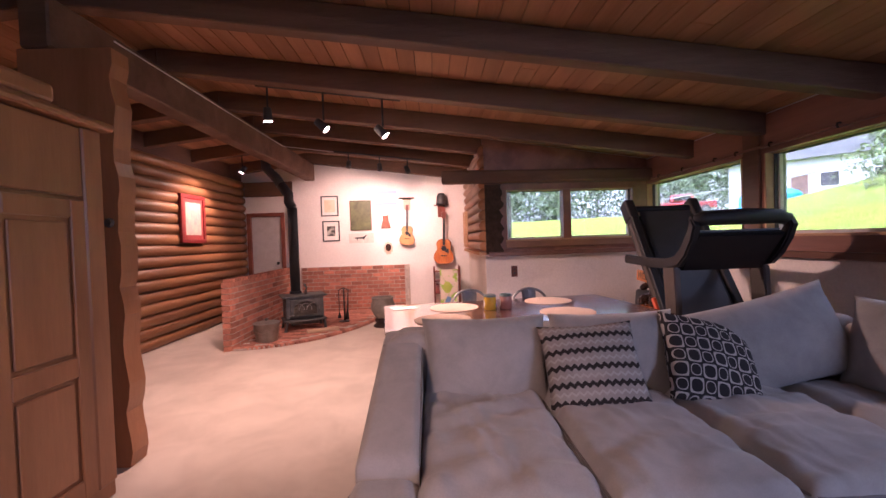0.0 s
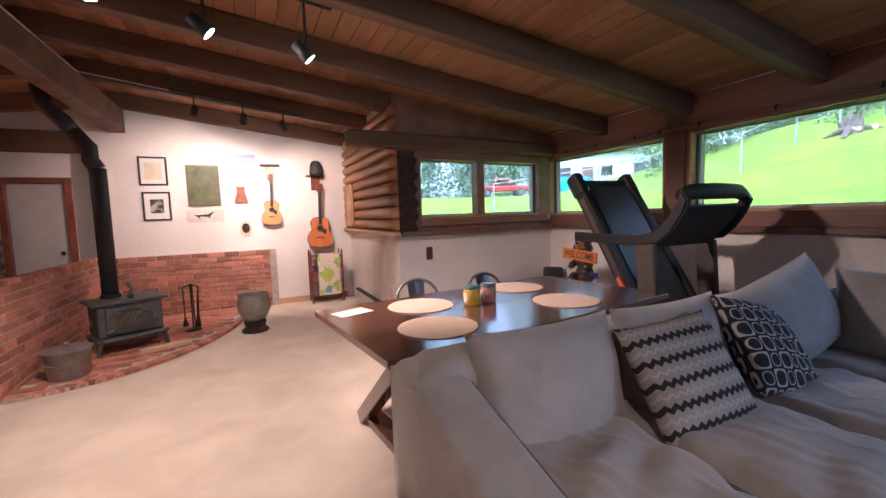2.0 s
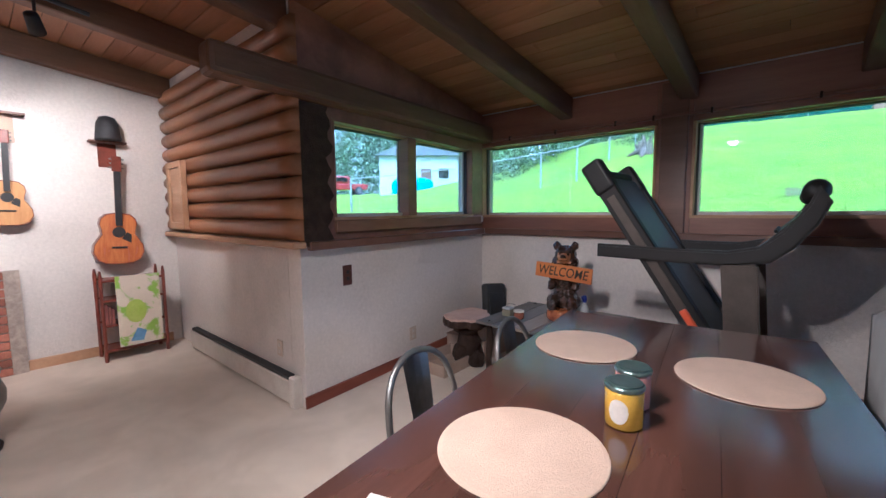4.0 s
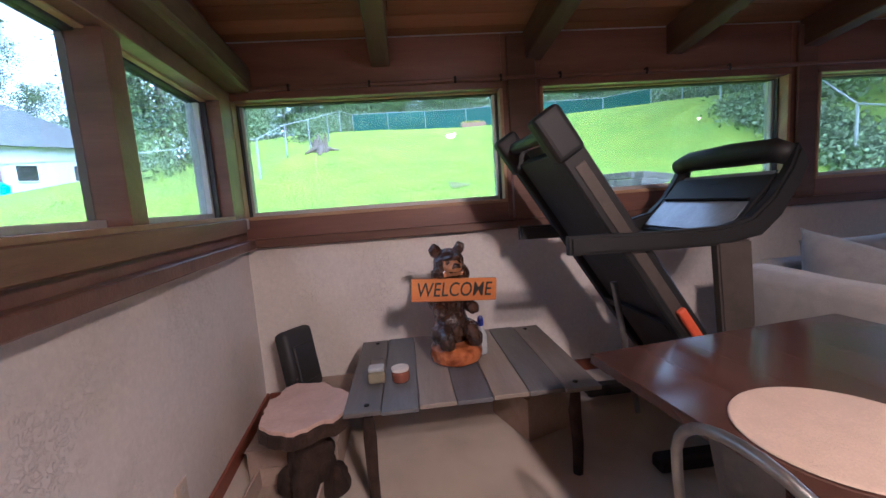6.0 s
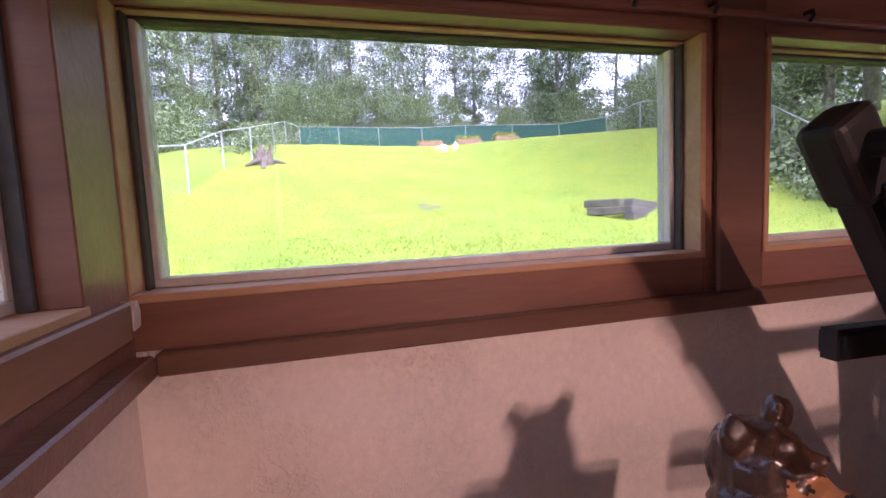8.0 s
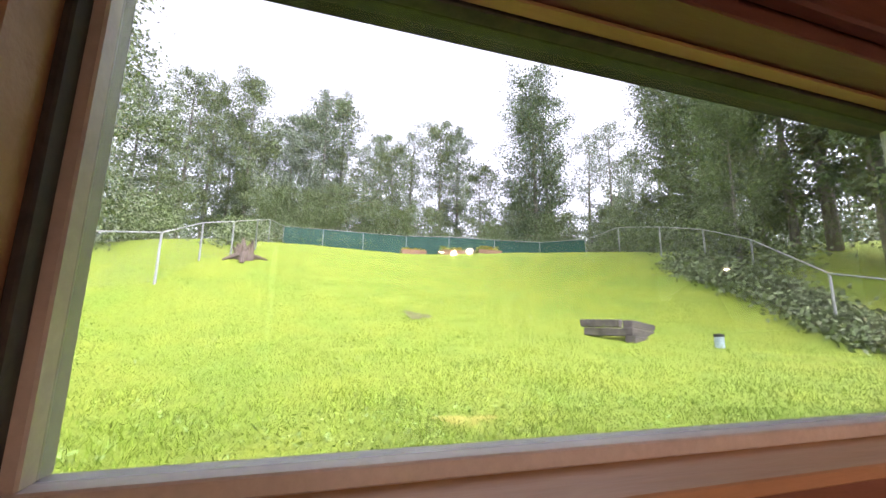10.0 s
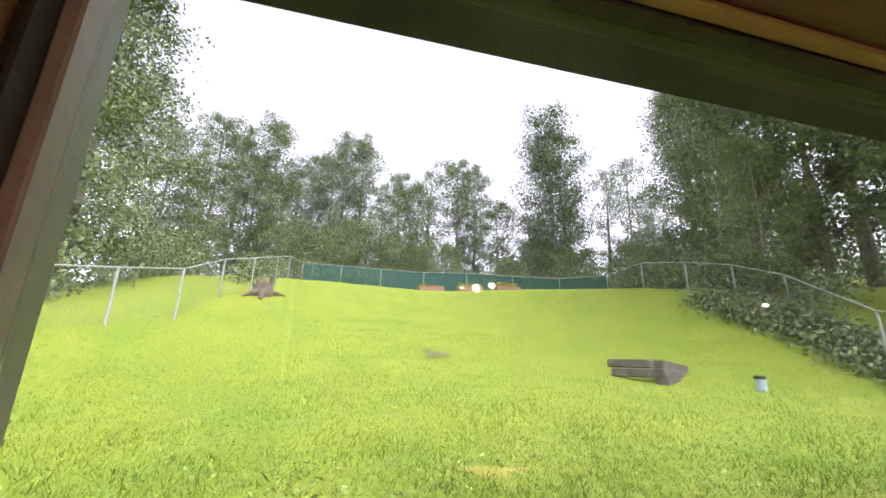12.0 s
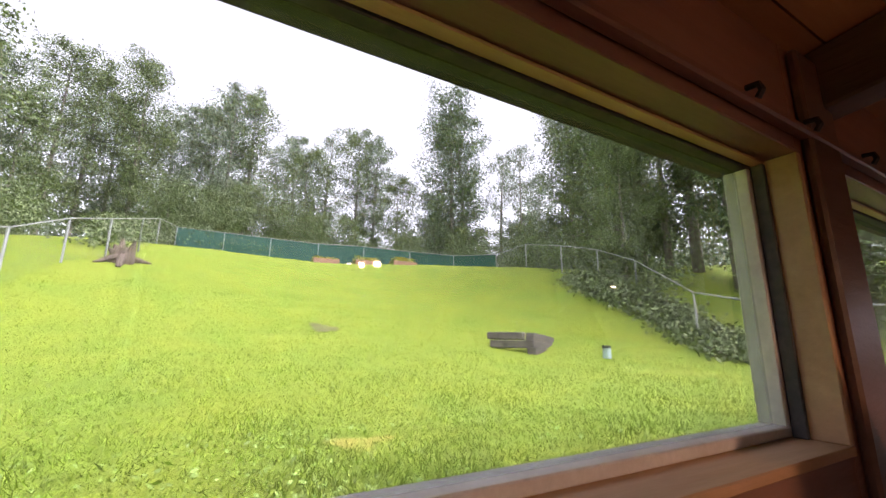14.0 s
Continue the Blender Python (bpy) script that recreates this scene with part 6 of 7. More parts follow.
lawn_m = mat("lawn_grass", (0.155, 0.245, 0.008), (0.22, 0.28, 0.013), rough=0.9, scale=0.9, fine=7, bump=1.0, dist=0.08, contrast=(0.36, 0.6))
xs = np.concatenate([[-400, -100, -30, -8, XL + 0.188, XL + 0.192], np.arange(1.2, 3.2, 0.5), [XE + 0.189, XE + 0.191], np.arange(3.6, 34, 0.4), [36, 40, 46, 55, 70, 100, 200, 500]])
ys = np.concatenate([[-500, -150, -60, -40, -30, -24, -20], np.arange(-18, 5.6, 0.4), [YN + 0.359, YN + 0.361], np.arange(6.2, 20, 0.4), np.arange(20, 60, 3), [80, 150, 500]])
tagged(sheet("ground", xs, ys, lawn_m), "sunlit green lawn rising to a crest", "lawn", kind="structure")

# grass blades, denser near the house
rg = np.random.default_rng(5)
N = 150000
d = 1.0 + 13.0 * rg.random(N) ** 1.7
ang = rg.uniform(-1.3, 1.2, N)
gx, gy = 2.2 + d * np.cos(ang), 5.0 + d * np.sin(ang)
ok = (gx > XE + 0.3) | ((gy > YN + 0.35) & (gx > XL + 0.3))
gx, gy = gx[ok], gy[ok]
N = len(gx)
z0 = ground_z(gx, gy)
z0 = z0 + 0.025 * np.sin(gx * 1.7 + 0.6 * gy) * np.cos(gy * 1.3 - gx * 0.4)
clump = 0.5 + 0.5 * np.sin(gx * 2.3 + np.sin(gy * 1.9)) * np.sin(gy * 2.9 + gx)
h = (0.018 + 0.04 * rg.random(N) ** 2) * (0.6 + 0.8 * clump)
a = rg.uniform(0, 6.28, N)
w = 0.0035 + 0.004 * rg.random(N)
lean = rg.normal(0, 0.03, (N, 2))
V = np.empty((N, 3, 3))
V[:, 0] = np.stack([gx - w * np.cos(a), gy - w * np.sin(a), z0 - 0.01], -1)
V[:, 1] = np.stack([gx + w * np.cos(a), gy + w * np.sin(a), z0 - 0.01], -1)
V[:, 2] = np.stack([gx + lean[:, 0], gy + lean[:, 1], z0 + h], -1)


def soup(name, V, m, parent=None):
    n, k = V.shape[:2]
    me = bpy.data.meshes.new(name)
    me.vertices.add(n * k)
    me.vertices.foreach_set("co", V.reshape(-1).astype(np.float32))
    me.loops.add(n * k)
    me.loops.foreach_set("vertex_index", np.arange(n * k, dtype=np.int32))
    me.polygons.add(n)
    me.polygons.foreach_set("loop_start", np.arange(0, n * k, k, dtype=np.int32))
    me.polygons.foreach_set("loop_total", np.full(n, k, dtype=np.int32))
    me.update(calc_edges=True)
    me.materials.append(m)
    ob = new(name, me)
    ob.parent = parent
    return ob


blade_m = mat("grass_blade", (0.15, 0.275, 0.008), (0.25, 0.335, 0.016), rough=0.6, scale=0.8, fine=20, bump=0.0, vary=0.3, island=True)
tagged(soup("grass", V, blade_m), "short lawn grass with clumps of clover", "grass", kind="stuff")
# broad clover and dandelion leaves
N = 6000
d = 2.2 + 8 * rg.random(N) ** 1.5
ang = rg.uniform(-1.1, 1.0, N)
gx, gy = 2.4 + d * np.cos(ang), 5.0 + d * np.sin(ang)
keep = (gx > XE + 0.35) & (np.sin(gx * 1.9 + 2 * np.sin(gy)) * np.sin(gy * 1.6) > 0.0)
gx, gy = gx[keep], gy[keep]
N = len(gx)
zz = ground_z(gx, gy) + 0.015 + 0.03 * rg.random(N)
r = 0.006 + 0.012 * rg.random(N) ** 2
a = rg.uniform(0, 6.28, N)
t = rg.normal(0, 0.4, (N, 2))
V = np.empty((N, 4, 3))
for k in range(4):
    ca, sa = np.cos(a + k * 1.5708), np.sin(a + k * 1.5708)
    rr = r * (1.5 if k % 2 == 0 else 0.7)
    V[:, k] = np.stack([gx + rr * ca, gy + rr * sa, zz + rr * (ca * t[:, 0] + sa * t[:, 1])], -1)
clover_m = mat("clover_leaf", (0.2, 0.36, 0.04), (0.3, 0.42, 0.12), rough=0.6, scale=2, bump=0.0, vary=0.4, island=True)
tagged(soup("clover", V, clover_m), "broad clover and dandelion leaves in the lawn", "clover", kind="stuff")
patch_m = mat("yellowed_grass", (0.36, 0.3, 0.05), (0.25, 0.28, 0.03), rough=0.95, scale=6, fine=30, bump=0.5, dist=0.03)
fw_m = mat("dry_soil", (0.12, 0.1, 0.05), (0.16, 0.2, 0.04), rough=0.95, scale=8, fine=40, bump=0.6, dist=0.03)


def patch(x, y, r, m, lab, sy=1.0):
    bm = bmesh.new()
    c = bm.verts.new((x, y, gz(x, y) + 0.035))
    rr = random.Random(int(x * 7))
    ring = []
    for k in range(22):
        a = 2 * math.pi * k / 22
        q = r * (1 + 0.3 * math.sin(3 * a + x) + rr.uniform(-0.15, 0.15))
        px, py = x + q * math.cos(a), y + q * sy * math.sin(a)
        ring.append(bm.verts.new((px, py, gz(px, py) + 0.02)))
    for k in range(22):
        bm.faces.new((c, ring[k], ring[(k + 1) % 22]))
    tagged(part("grass_patch", bm, m), lab, "grass patch", kind="structure")


patch(12.6, 2.9, 0.4, fw_m, "bare scuffed patch in the lawn", 0.8)
patch(5.35, 4.3, 0.13, patch_m, "yellowed patch in the lawn", 1.5)

# ---------- fence ----------
post_m = mat("galvanised_fence_post", (0.4, 0.41, 0.41), (0.3, 0.31, 0.31), rough=0.45, metal=0.4, bump=0.05)
wire_m = mat("chain_link_wire", (0.35, 0.36, 0.35), (0.28, 0.29, 0.28), rough=0.5, metal=0.5, bump=0.0)
screen_g = mat("green_privacy_mesh", (0.02, 0.075, 0.06), (0.03, 0.1, 0.075), rough=0.8, scale=0.7, fine=60, bump=0.15)
FH = 1.25


def fence(line, panels, lab):
    f = thing("fence", lab, "fence")
    wires = []
    for i, (x, y) in enumerate(line):
        z = gz(x, y)
        part("post", tb([(x, y, z - 0.05), (x, y, z + FH)], 0.031 if not panels else 0.027, 8), post_m, f)
        if i == 0:
            continue
        px, py = line[i - 1]
        pz = gz(px, py)
        part("top_rail", tb([(px, py, pz + FH), (x, y, z + FH)], 0.02, 6), post_m, f)
        if panels:
            dx, dy = x - px, y - py
            L = math.hypot(dx, dy)
            n = (-dy / L * 0.012, dx / L * 0.012)
            g = bmesh.new()
            slab(g, [(px, py, pz + 0.02), (x, y, z + 0.02), (x, y, z + FH - 0.03), (px, py, pz + FH - 0.03)], 0.01, (n[0] / 0.012, n[1] / 0.012, 0))
            part("panel", g, screen_g, f, "dark green privacy screen")
        else:
            n = int(math.hypot(x - px, y - py) / 0.085)
            for k in range(n):
                for s in (0, 1):
                    u0 = k / n
                    u1 = u0 + (1.2 / 0.085 / n) * (1 if s else -1)
                    w0, w1 = 0.0, 1.0
                    if u1 > 1:
                        w1 = (1 - u0) / (u1 - u0)
                        u1 = 1
                    if u1 < 0:
                        w1 = u0 / (u0 - u1)
                        u1 = 0
                    A = Vector((px + (x - px) * u0, py + (y - py) * u0, pz + (z - pz) * u0 + 0.04))
                    B = Vector((px + (x - px) * u1, py + (y - py) * u1, pz + (z - pz) * u1 + 0.04 + (FH - 0.06) * w1))
                    o = Vector((0, 0, 0.0022))
                    wires.append((A - o, A + o, B + o, B - o))
    if wires:
        soup("chain_link", np.array([[list(p) for p in q] for q in wires]), wire_m, f)
    return f


fence([(7.2, 13.6), (10.4, 11.8), (12.87, 9.98), (13.85, 9.05), (17.0, 8.98), (18.6, 8.4), (20.6, 7.9)], False, "chain-link fence with galvanised posts climbing the slope")
fence([(20.6, 7.9), (26.0, 8.05), (29.4, 7.62)], False, "chain-link fence running to the crest")
back_line = [(29.4, 7.62), (29.5, 5.22), (29.4, 2.65), (28.9, -0.16), (28.3, -3.0), (27.5, -6.0), (25.4, -8.25), (22.4, -9.5)]
fence(back_line, True, "crest fence with dark green privacy screens")
fence([(22.4, -9.5), (18.6, -8.6), (15.4, -7.85), (13.6, -8.0), (11.6, -7.5)], False, "chain-link fence below the trees")
fence([(11.6, -7.5), (8.6, -5.5), (6.6, -4.6), (4.6, -4.2)], False, "chain-link fence coming back to the house")

# ---------- yard things ----------
sleeper_m = mat("weathered_railway_timber", (0.17, 0.15, 0.125), (0.075, 0.064, 0.055), rough=0.9, scale=5, fine=40, bump=0.8, stretch=(1, 0.2, 1), dist=0.02)
tp = thing("timber_steps", "stack of old dark timbers set into the lawn", "timber stack")
for i, (l, dx, dz) in enumerate(((2.0, 0.0, 0.0), (1.85, 0.08, 0.18), (1.5, 0.14, 0.36))):
    part("timber", bx(-0.11 + dx, 0.11 + dx, -l / 2, l / 2, dz - 0.06, dz + 0.115, bevel=0.015), sleeper_m, tp)
part("timber", bx(0.26, 1.2, 0.72, 0.92, 0.3, 0.475, bevel=0.015), sleeper_m, tp)
part("timber", bx(0.12, 1.1, 0.74, 0.93, 0.1, 0.28, bevel=0.015), sleeper_m, tp)
tp.matrix_basis = pose(10.5, -2.15, gz(10.5, -2.15) - 0.16, 4, 0, 28)
cn = thing("marker_can", "pale blue can with a dark lid in the lawn", "can")
cx, cy = 8.95, -2.5
part("body", lathe([(0.09, 0), (0.09, 0.22)], 16, (cx, cy, gz(cx, cy) + 0.01)), mat("pale_blue_plastic", (0.45, 0.58, 0.6), rough=0.5, bump=0.0), cn)
part("lid", lathe([(0.095, 0.221), (0.095, 0.28), (0.07, 0.285)], 16, (cx, cy, gz(cx, cy) + 0.01)), black_m, cn)
st = thing("tree_stump", "ragged split tree stump on the slope", "stump")
stump_m = mat("grey_split_stump", (0.22, 0.17, 0.13), (0.1, 0.075, 0.06), rough=0.9, scale=8, bump=0.8, stretch=(1, 1, 0.3), dist=0.03)
rng = random.Random(8)
sx, sy = 18.0, 7.85
for i in range(13):
    a, r = rng.uniform(0, 6.28), rng.uniform(0, 0.3)
    x, y = sx + r * math.cos(a), sy + r * math.sin(a)
    hh = rng.uniform(0.35, 0.75)
    part("splinter", tb([(x, y, gz(x, y) - 0.1), (x + rng.uniform(-.05, .05), y + rng.uniform(-.05, .05), gz(x, y) + hh * 0.6), (x + rng.uniform(-.1, .1), y + rng.uniform(-.1, .1), gz(x, y) + hh)], [0.14, 0.11, 0.03], 7), stump_m, st)
for i in range(6):
    a = rng.uniform(0, 6.28)
    x, y = sx + 0.75 * math.cos(a), sy + 0.75 * math.sin(a)
    part("root", tb([(sx + 0.2 * math.cos(a), sy + 0.2 * math.sin(a), gz(sx, sy) + 0.15), (x, y, gz(x, y) + 0.02)], [0.12, 0.03], 7), stump_m, st)
bed_m = mat("faded_red_bed_boards", (0.36, 0.2, 0.14), (0.26, 0.15, 0.1), rough=0.8, bump=0.2)
fl_m = mat("garden_flowers", (0.5, 0.36, 0.02), (0.12, 0.25, 0.03), rough=0.7, scale=9, bump=0.0, vary=0.4, island=True)
for x, y in ((28.0, -0.45), (27.4, -2.9), (26.3, -5.0)):
    bd = thing("raised_bed", "low wooden raised bed with flowers by the fence", "raised bed", "raised beds at the crest")
    z = gz(x, y)
    part("board", bx(x - 0.4, x - 0.36, y - 0.8, y + 0.8, z - 0.1, z + 0.22), bed_m, bd)
    part("board", bx(x + 0.36, x + 0.4, y - 0.8, y + 0.8, z - 0.1, z + 0.25), bed_m, bd)
    part("soil", bx(x - 0.359, x + 0.359, y - 0.79, y + 0.79, z - 0.1, z + 0.15), fw_m, bd)
    r2 = np.random.default_rng(int(x * 10))
    n = 260
    c = np.stack([x + r2.uniform(-.35, .35, n), y + r2.uniform(-.75, .75, n), z + 0.18 + 0.3 * r2.random(n) * (1 if y < -2 else 0.6)], -1)
    q = r2.normal(0, 0.05, (n, 4, 3))
    soup("plants", c[:, None, :] + q, fl_m, bd)

# ---------- trees ----------
trunk_m = mat("birch_bark", (0.3, 0.27, 0.23), (0.12, 0.1, 0.085), rough=0.85, scale=6, bump=0.5, stretch=(1, 1, 0.4), dist=0.03)
leaf_ms = [mat("leaf_green", (0.115, 0.165, 0.06), (0.17, 0.215, 0.085), rough=0.6, scale=0.3, bump=0.0, vary=0.45, island=True),
           mat("leaf_grey_green", (0.15, 0.2, 0.115), (0.2, 0.25, 0.145), rough=0.6, scale=0.3, bump=0.0, vary=0.4, island=True),
           mat("leaf_dark", (0.08, 0.125, 0.05), (0.11, 0.165, 0.065), rough=0.6, scale=0.3, bump=0.0, vary=0.45, island=True)]


def tree(seed, height, spread, n_limb, n_leaf, leaf, leaf_mat, base=0.2, shape=1.0, label="slender leafy birch at the edge of the wood", upright=0.5):
    """A tapered, slightly bent trunk, limbs and leaves clustered along twigs."""
    r = np.random.default_rng(seed)
    t = thing("tree", label, "tree")
    bend = r.normal(0, 0.02 * height, 2)
    spine = [(float(bend[0] * u * u), float(bend[1] * u * u), float(height * u * 0.97)) for u in np.linspace(0, 1, 8)]
    R = height * 0.011 + 0.04
    part("trunk", tb([(x, y, z - (0.3 if z == 0 else 0)) for x, y, z in spine], [float(R * (1 - 0.92 * u)) for u in np.linspace(0, 1, 8)], 8), trunk_m, t, smooth=True)
    limbs = bmesh.new()
    centres, sizes = [], []
    for k in range(n_limb):
        u = base + (1 - base) * ((k + r.random()) / n_limb)
        p = np.array([np.interp(u, np.linspace(0, 1, 8), [s[i] for s in spine]) for i in range(3)])
        az = k * 2.4 + r.normal(0, 0.4)
        ln = spread * (0.25 + 0.75 * math.sin(math.pi * min(1, (1 - u) / (1 - base) * 0.85 + 0.12)) ** shape) * r.uniform(0.6, 1.15)
        up = upright + 0.5 * (u - 0.5) + r.normal(0, 0.12)
        dirv = np.array([math.cos(az), math.sin(az), up])
        dirv /= np.linalg.norm(dirv)
        q1, q2 = p + dirv * ln * 0.55, p + dirv * ln + np.array([0, 0, -0.12 * ln])
        tube(limbs, [p.tolist(), q1.tolist(), q2.tolist()], [float(R * 0.32 * (1.05 - u)), float(R * 0.2 * (1.05 - u)), 0.012], 5)
        for s in np.linspace(0.3, 1.05, 6):
            c = p + (q2 - p) * s + r.normal(0, 0.09 * ln, 3)
            centres.append(c)
            sizes.append(0.16 * ln * (1.25 - 0.5 * s) + 0.12)
    part("limbs", limbs, trunk_m, t)
    centres, sizes = np.array(centres), np.array(sizes)
    pick = r.integers(0, len(centres), n_leaf)
    c = centres[pick] + r.normal(0, 1, (n_leaf, 3)) * sizes[pick][:, None] * np.array([1, 1, 0.8])
    a = r.normal(0, 1, (n_leaf, 3))
    a /= np.linalg.norm(a, axis=1)[:, None]
    b = np.cross(a, r.normal(0, 1, (n_leaf, 3)))
    b /= np.linalg.norm(b, axis=1)[:, None]
    s = leaf * r.uniform(0.6, 1.3, n_leaf)[:, None]
    V = np.stack([c - a * s, c + b * s * 0.55, c + a * s, c - b * s * 0.55], 1)
    soup("crown", V, leaf_mat, t)
    return t


kinds = [tree(1, 15, 2.6, 30, 16000, 0.08, leaf_ms[1]), tree(2, 17, 2.9, 34, 18000, 0.08, leaf_ms[0], upright=0.7),
         tree(3, 20, 3.6, 40, 24000, 0.09, leaf_ms[2], base=0.12, label="tall dense cottonwood behind the fence"),
         tree(4, 12, 3.0, 30, 17000, 0.08, leaf_ms[0], base=0.08, label="bushy young alder at the edge of the wood"),
         tree(5, 16, 2.2, 26, 8000, 0.075, leaf_ms[1], base=0.3, label="thin sparse birch against the sky"),
         tree(6, 6, 2.8, 26, 15000, 0.075, leaf_ms[0], base=0.03, shape=0.6, label="broad leafy willow thicket behind the fence")]
EYE_X, EYE_Y = 2.7, 5.3


def plant(kind, az, dist, sc=1.0, turn=0.0):
    x, y = EYE_X + dist * math.cos(radians(az)), EYE_Y + dist * math.sin(radians(az))
    m = pose(x, y, gz(x, y) - 0.05, 0, 0, turn) @ Matrix.Diagonal((sc, sc, sc, 1))
    o = copy_thing(kinds[kind], pose(0, 0, 0))
    o.matrix_basis = m
    o["group"] = "wood behind the yard"


# bearings from the window, far ones first
spec = [(1, 14.5, 38, .95), (0, 12, 41, 1.0), (1, 10, 37, 1.0), (3, 8.5, 40, 1.05), (4, 6.5, 43, .95), (0, 4.6, 40, 1.02), (1, 2.2, 42, 1.0), (0, 0.4, 39, 1.14), (1, -2.2, 40, 1.05), (5, -2, 33, .95), (5, 1.5, 34, .9), (5, 6, 34, .9), (5, -6, 34, .8), (4, -5.5, 44, .95), (0, -7.6, 40, .95), (3, -9.5, 38, 1.0), (4, -12, 42, 1.02),
        (1, -16.5, 39, .95), (0, -19, 40, 1.05), (5, -10, 34, .75), (3, -22.5, 37, .9), (5, -15, 35, .8), (2, -30.5, 36, 1.04), (2, -32.5, 37, .92), (3, -28, 38, .85), (5, -33, 33, 0.8), (5, -24, 34, 0.7), (4, -37.5, 36, .85), (4, -40.5, 33, .8), (0, -43, 36, .72), (5, -40, 31, .75), (5, -45, 28, .7), (1, -47.5, 27, .85), (2, -49.5, 28, .82),
        (3, -51, 23, .95), (1, -53.5, 22, .95), (2, -56, 20, .85), (3, -59, 19, 1.0), (1, -62, 19, 1.0), (2, -66, 17, .9), (3, -70, 17, 1.0), (2, -76, 16, .9), (3, -82, 15, .9), (3, -54, 17, .5),
        (2, 33, 17, .75), (3, 29.5, 16, .95), (1, 33, 30, .85), (3, 39, 55, 1.0), (2, 43, 56, .9), (1, 26, 30, .9), (0, 22, 34, .95), (3, 19.5, 33, .9), (1, 17, 36, .95), (0, 47, 48, 1.0), (2, 52, 60, 1.0), (3, 57, 62, 1.1), (2, 62, 60, 1.0), (1, 68, 58, 1.0), (3, 74, 55, 1.0), (2, 80, 52, 1.0), (3, 86, 50, 1.0), (1, 55, 66, 1.1), (2, 49, 58, 1.0)]
for i, (k, az, di, sc) in enumerate(spec):
    plant(k, az, di, sc, i * 67.0)
for o in kinds:
    x, y = 60 + 6 * kinds.index(o), -30.0
    o.matrix_basis = pose(x, y, gz(x, y))
# far wood closing the gaps behind the first rows
n = 90000
az = rg.uniform(-1.5, 1.6, n)
di = rg.uniform(46, 60, n)
fx_, fy_ = EYE_X + di * np.cos(az), EYE_Y + di * np.sin(az)
top = 8 + 2.2 * np.sin(az * 23) + 1.6 * np.sin(az * 61 + 1) + 1.5 * np.sin(az * 7)
fz = ground_z(fx_, fy_) + top * rg.random(n) ** 0.8
a = rg.normal(0, 1, (n, 3))
a /= np.linalg.norm(a, axis=1)[:, None]
b = np.cross(a, rg.normal(0, 1, (n, 3)))
b /= np.linalg.norm(b, axis=1)[:, None]
c = np.stack([fx_, fy_, fz], -1)
tagged(soup("far_wood", np.stack([c - a * 0.24, c + b * 0.15, c + a * 0.24, c - b * 0.15], 1), leaf_ms[1]), "hazy far wood behind the trees", "wood", kind="stuff")
# undergrowth along the fences
c = []
for x0, y0, x1, y1, dens, hh in ((29.8, 9.5, 30.2, -6, 5000, 1.6), (30, -6, 23, -11, 3000, 1.8), (22, -10.2, 11, -8.6, 5000, 1.7), (14.0, -7.3, 10.6, -6.7, 5200, 0.6), (10.8, -6.9, 7.0, -4.8, 4200, 0.5), (20.5, 9.2, 29, 9.0, 3000, 1.4), (14, 12.5, 27, 13, 6000, 2.6), (24, -14, 9, -11.5, 9000, 3.6), (26, -19, 5, -15, 9000, 6.0), (9, -10, 3.5, -8, 6000, 3.5)):
    u = rg.random(dens)
    lump = 0.45 + 0.55 * np.abs(np.sin(u * 17 + x0) * np.sin(u * 7.3 + y0))
    x = x0 + (x1 - x0) * u + rg.normal(0, 0.4, dens)
    y = y0 + (y1 - y0) * u + rg.normal(0, 0.4, dens)
    c.append(np.stack([x, y, ground_z(x, y) + hh * lump * rg.random(dens) ** 0.7], -1))
c = np.concatenate(c)
n = len(c)
a = rg.normal(0, 1, (n, 3))
a /= np.linalg.norm(a, axis=1)[:, None]
b = np.cross(a, rg.normal(0, 1, (n, 3)))
b /= np.linalg.norm(b, axis=1)[:, None]
s = 0.075
tagged(soup("undergrowth", np.stack([c - a * s, c + b * s * .6, c + a * s, c - b * s * .6], 1), leaf_ms[0]), "tangled shrubs and ferns along the fence", "shrubs", kind="stuff")

for i, (y0, z0, y1, z1) in enumerate(((24, 15.4, -16, 13.6), (24, 14.0, -16, 12.6), (24, 12.4, -16, 11.0))):
    tagged(part("power_line", tb([(33, y0 + (y1 - y0) * u, z0 + (z1 - z0) * u - 1.2 * 4 * u * (1 - u) * 0.5) for u in np.linspace(0, 1, 12)], 0.014, 5), black_m), "thin dark overhead wire before the trees", "wire", "overhead wires")

# ---------- neighbours to the north ----------
hw = mat("pale_house_siding", (0.55, 0.56, 0.58), (0.48, 0.49, 0.51), rough=0.7, stretch=(1, 1, 8), bump=0.1)
hr = mat("grey_shingle_roof", (0.2, 0.2, 0.21), (0.15, 0.15, 0.16), rough=0.85, bump=0.3)


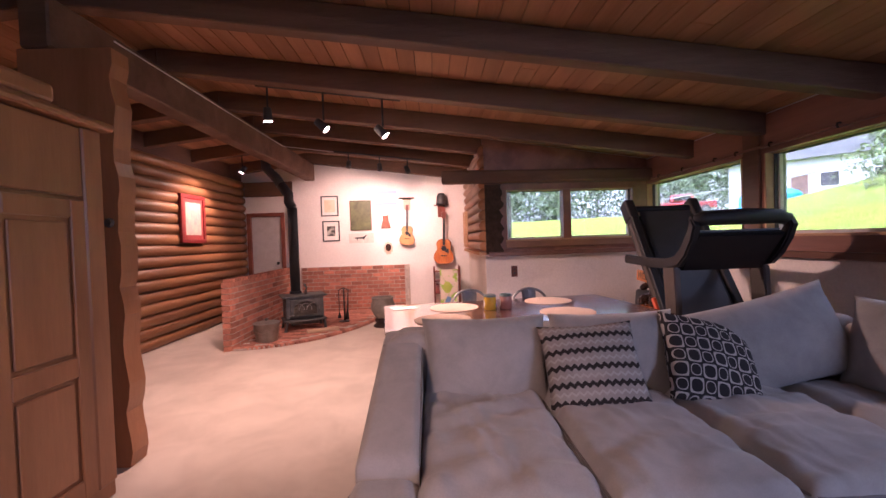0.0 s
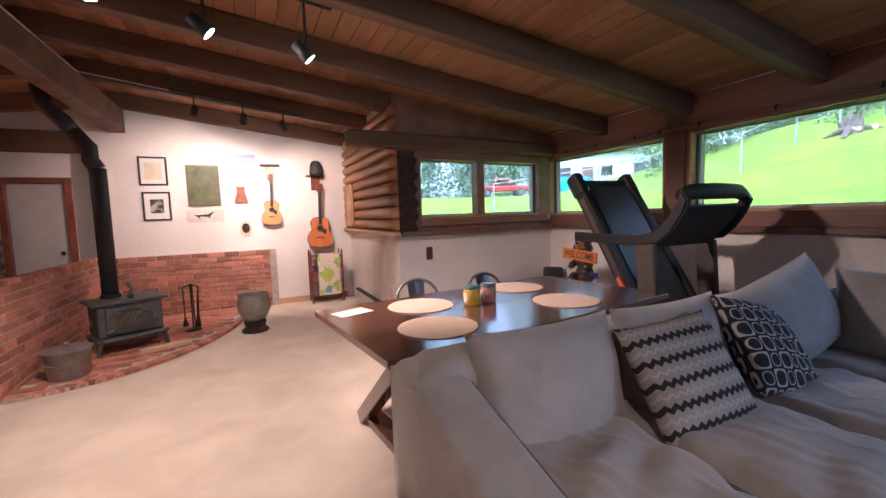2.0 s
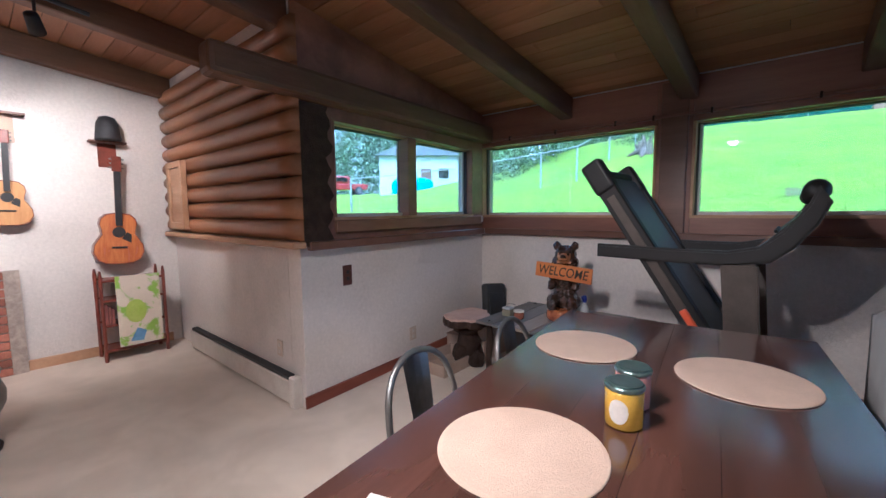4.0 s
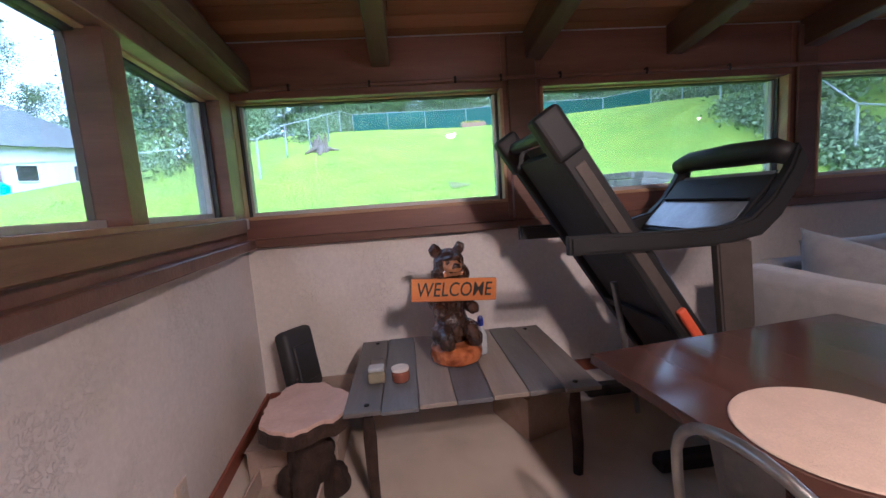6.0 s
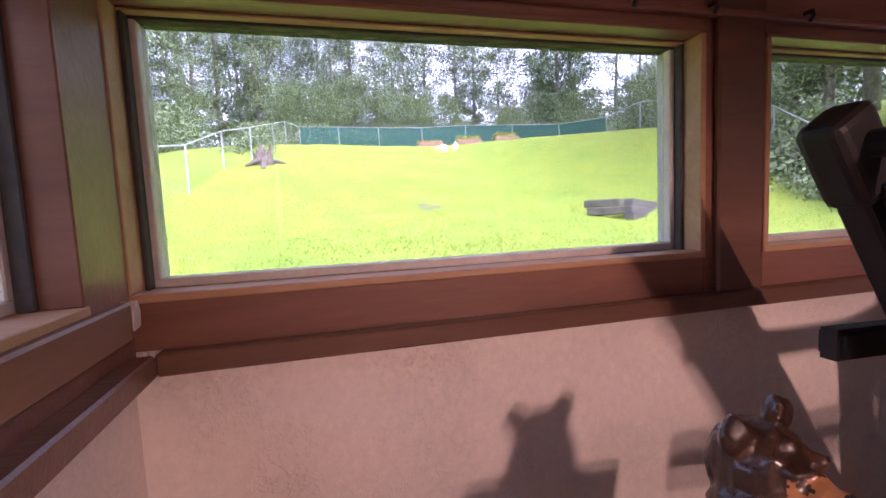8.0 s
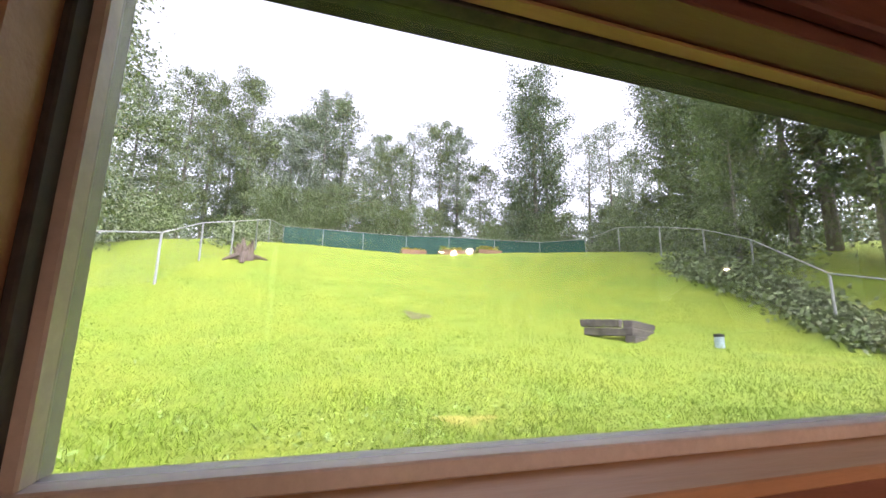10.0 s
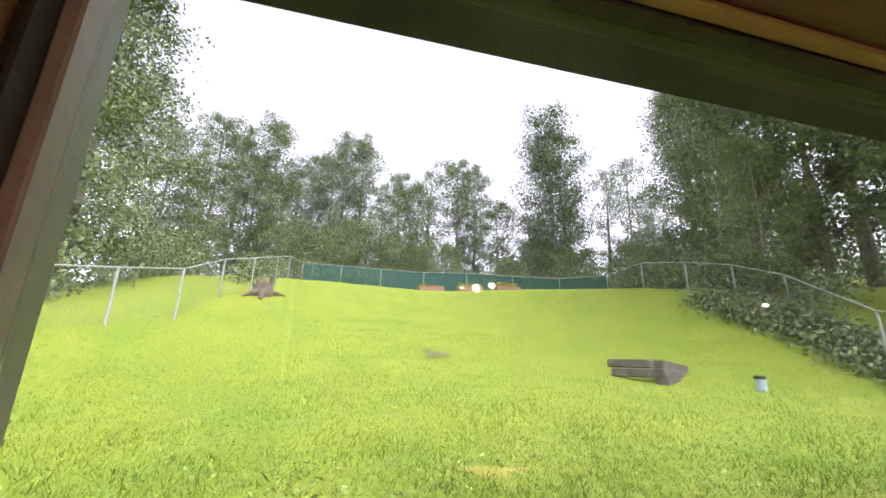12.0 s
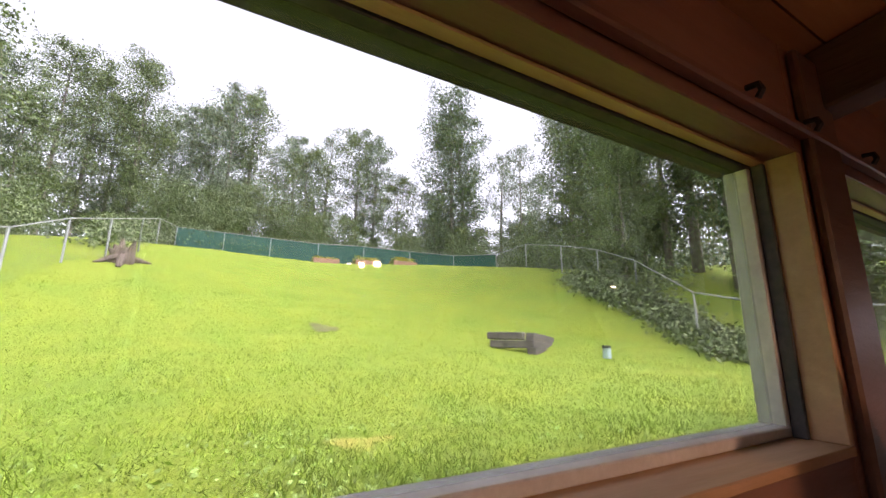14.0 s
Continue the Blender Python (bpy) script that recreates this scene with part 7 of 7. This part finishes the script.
def house(x, y, turn, w, d, h, rise, lab):
    t = thing("house", lab, "house")
    part("wall", bx(-w / 2, w / 2, -d / 2, d / 2, -0.5, h), hw, t)
    g = bmesh.new()
    slab(g, [(-w / 2 - 0.4, -d / 2 - 0.4, h), (w / 2 + 0.4, -d / 2 - 0.4, h), (0, -d / 2 - 0.4, h + rise)], d + 0.8, (0, 1, 0))
    part("roof", g, hr, t)
    for u in (-0.28, 0.05, 0.3):
        wi = part("window", bx(u * w - 0.5, u * w + 0.5, -d / 2 - 0.06, -d / 2 + 0.01, 1.0, 2.0), vinyl_m, t)
        part("pane", bx(u * w - 0.44, u * w + 0.44, -d / 2 - 0.075, -d / 2 - 0.061, 1.06, 1.94), fg, wi)
    part("door", bx(-0.1 * w - 0.45, -0.1 * w + 0.45, -d / 2 - 0.05, -d / 2 + 0.01, -0.3, 1.9), trim_m, t)
    t.matrix_basis = pose(x, y, gz(x, y) + 0.2, 0, 0, turn)
    return t


house(28.5, 29.0, -45, 10, 7, 3.0, 2.2, "pale neighbouring house with a grey gable roof")
house(31.5, -21.0, 45, 8, 6, 2.8, 1.6, "grey house half hidden behind the trees")
tarp = thing("tarp_cover", "bright blue tarpaulin over a low stack", "tarp")
o = part("sheet", pad(3.0, 1.6, 1.1, puff=0.2, seed=91, n=10, wrinkle=0.06, r=0.2), mat("blue_tarpaulin", (0.02, 0.28, 0.55), (0.02, 0.22, 0.45), rough=0.5, bump=0.2), tarp)
tarp.matrix_basis = pose(21.0, 24.6, gz(21, 24.6), 0, 0, -45)
tr = thing("pickup_truck", "red pickup truck parked on the grass", "truck")
red_m = mat("red_car_paint", (0.35, 0.03, 0.03), (0.3, 0.025, 0.025), rough=0.25, bump=0.0, coat=1.0)
part("body", bx(-2.6, 2.6, -0.9, 0.9, 0.45, 1.05, bevel=0.12, seg=2), red_m, tr)
cab = bx(-0.9, 1.0, -0.8, 0.8, 1.051, 1.75, bevel=0.18, seg=2)
part("cab", cab, red_m, tr)
for s_ in (-1, 1):
    part("side_window", bx(-0.6, 0.75, s_ * 0.795 - 0.01, s_ * 0.795 + 0.01, 1.2, 1.6, bevel=0.006), fg, tr)
    for x in (-1.7, 1.7):
        wh = part("wheel", tb([(x, s_ * 0.75, 0.38), (x, s_ * 0.92, 0.38)], 0.38, 18), black_m, tr)
        part("rim", tb([(x, s_ * 0.921, 0.38), (x, s_ * 0.935, 0.38)], 0.22, 14), steel_m, wh)
    part("headlight", bx(2.58, 2.63, s_ * 0.65 - 0.15, s_ * 0.65 + 0.15, 0.75, 0.92, bevel=0.01), vinyl_m, tr)
part("windscreen", bx(0.99, 1.02, -0.65, 0.65, 1.2, 1.62, bevel=0.006), fg, tr)
tr.matrix_basis = pose(22.5, 36.0, gz(22.5, 36.0), 0, 0, 160)
sh = thing("garden_shed", "dark grey wooden shed close to the house", "shed")
part("wall", bx(1.1, 1.9, 9.6, 10.8, 0.7, 2.5), sleeper_m, sh)
part("roof", bx(1.0, 2.0, 9.5, 10.9, 2.501, 2.6, bevel=0.02), hr, sh)
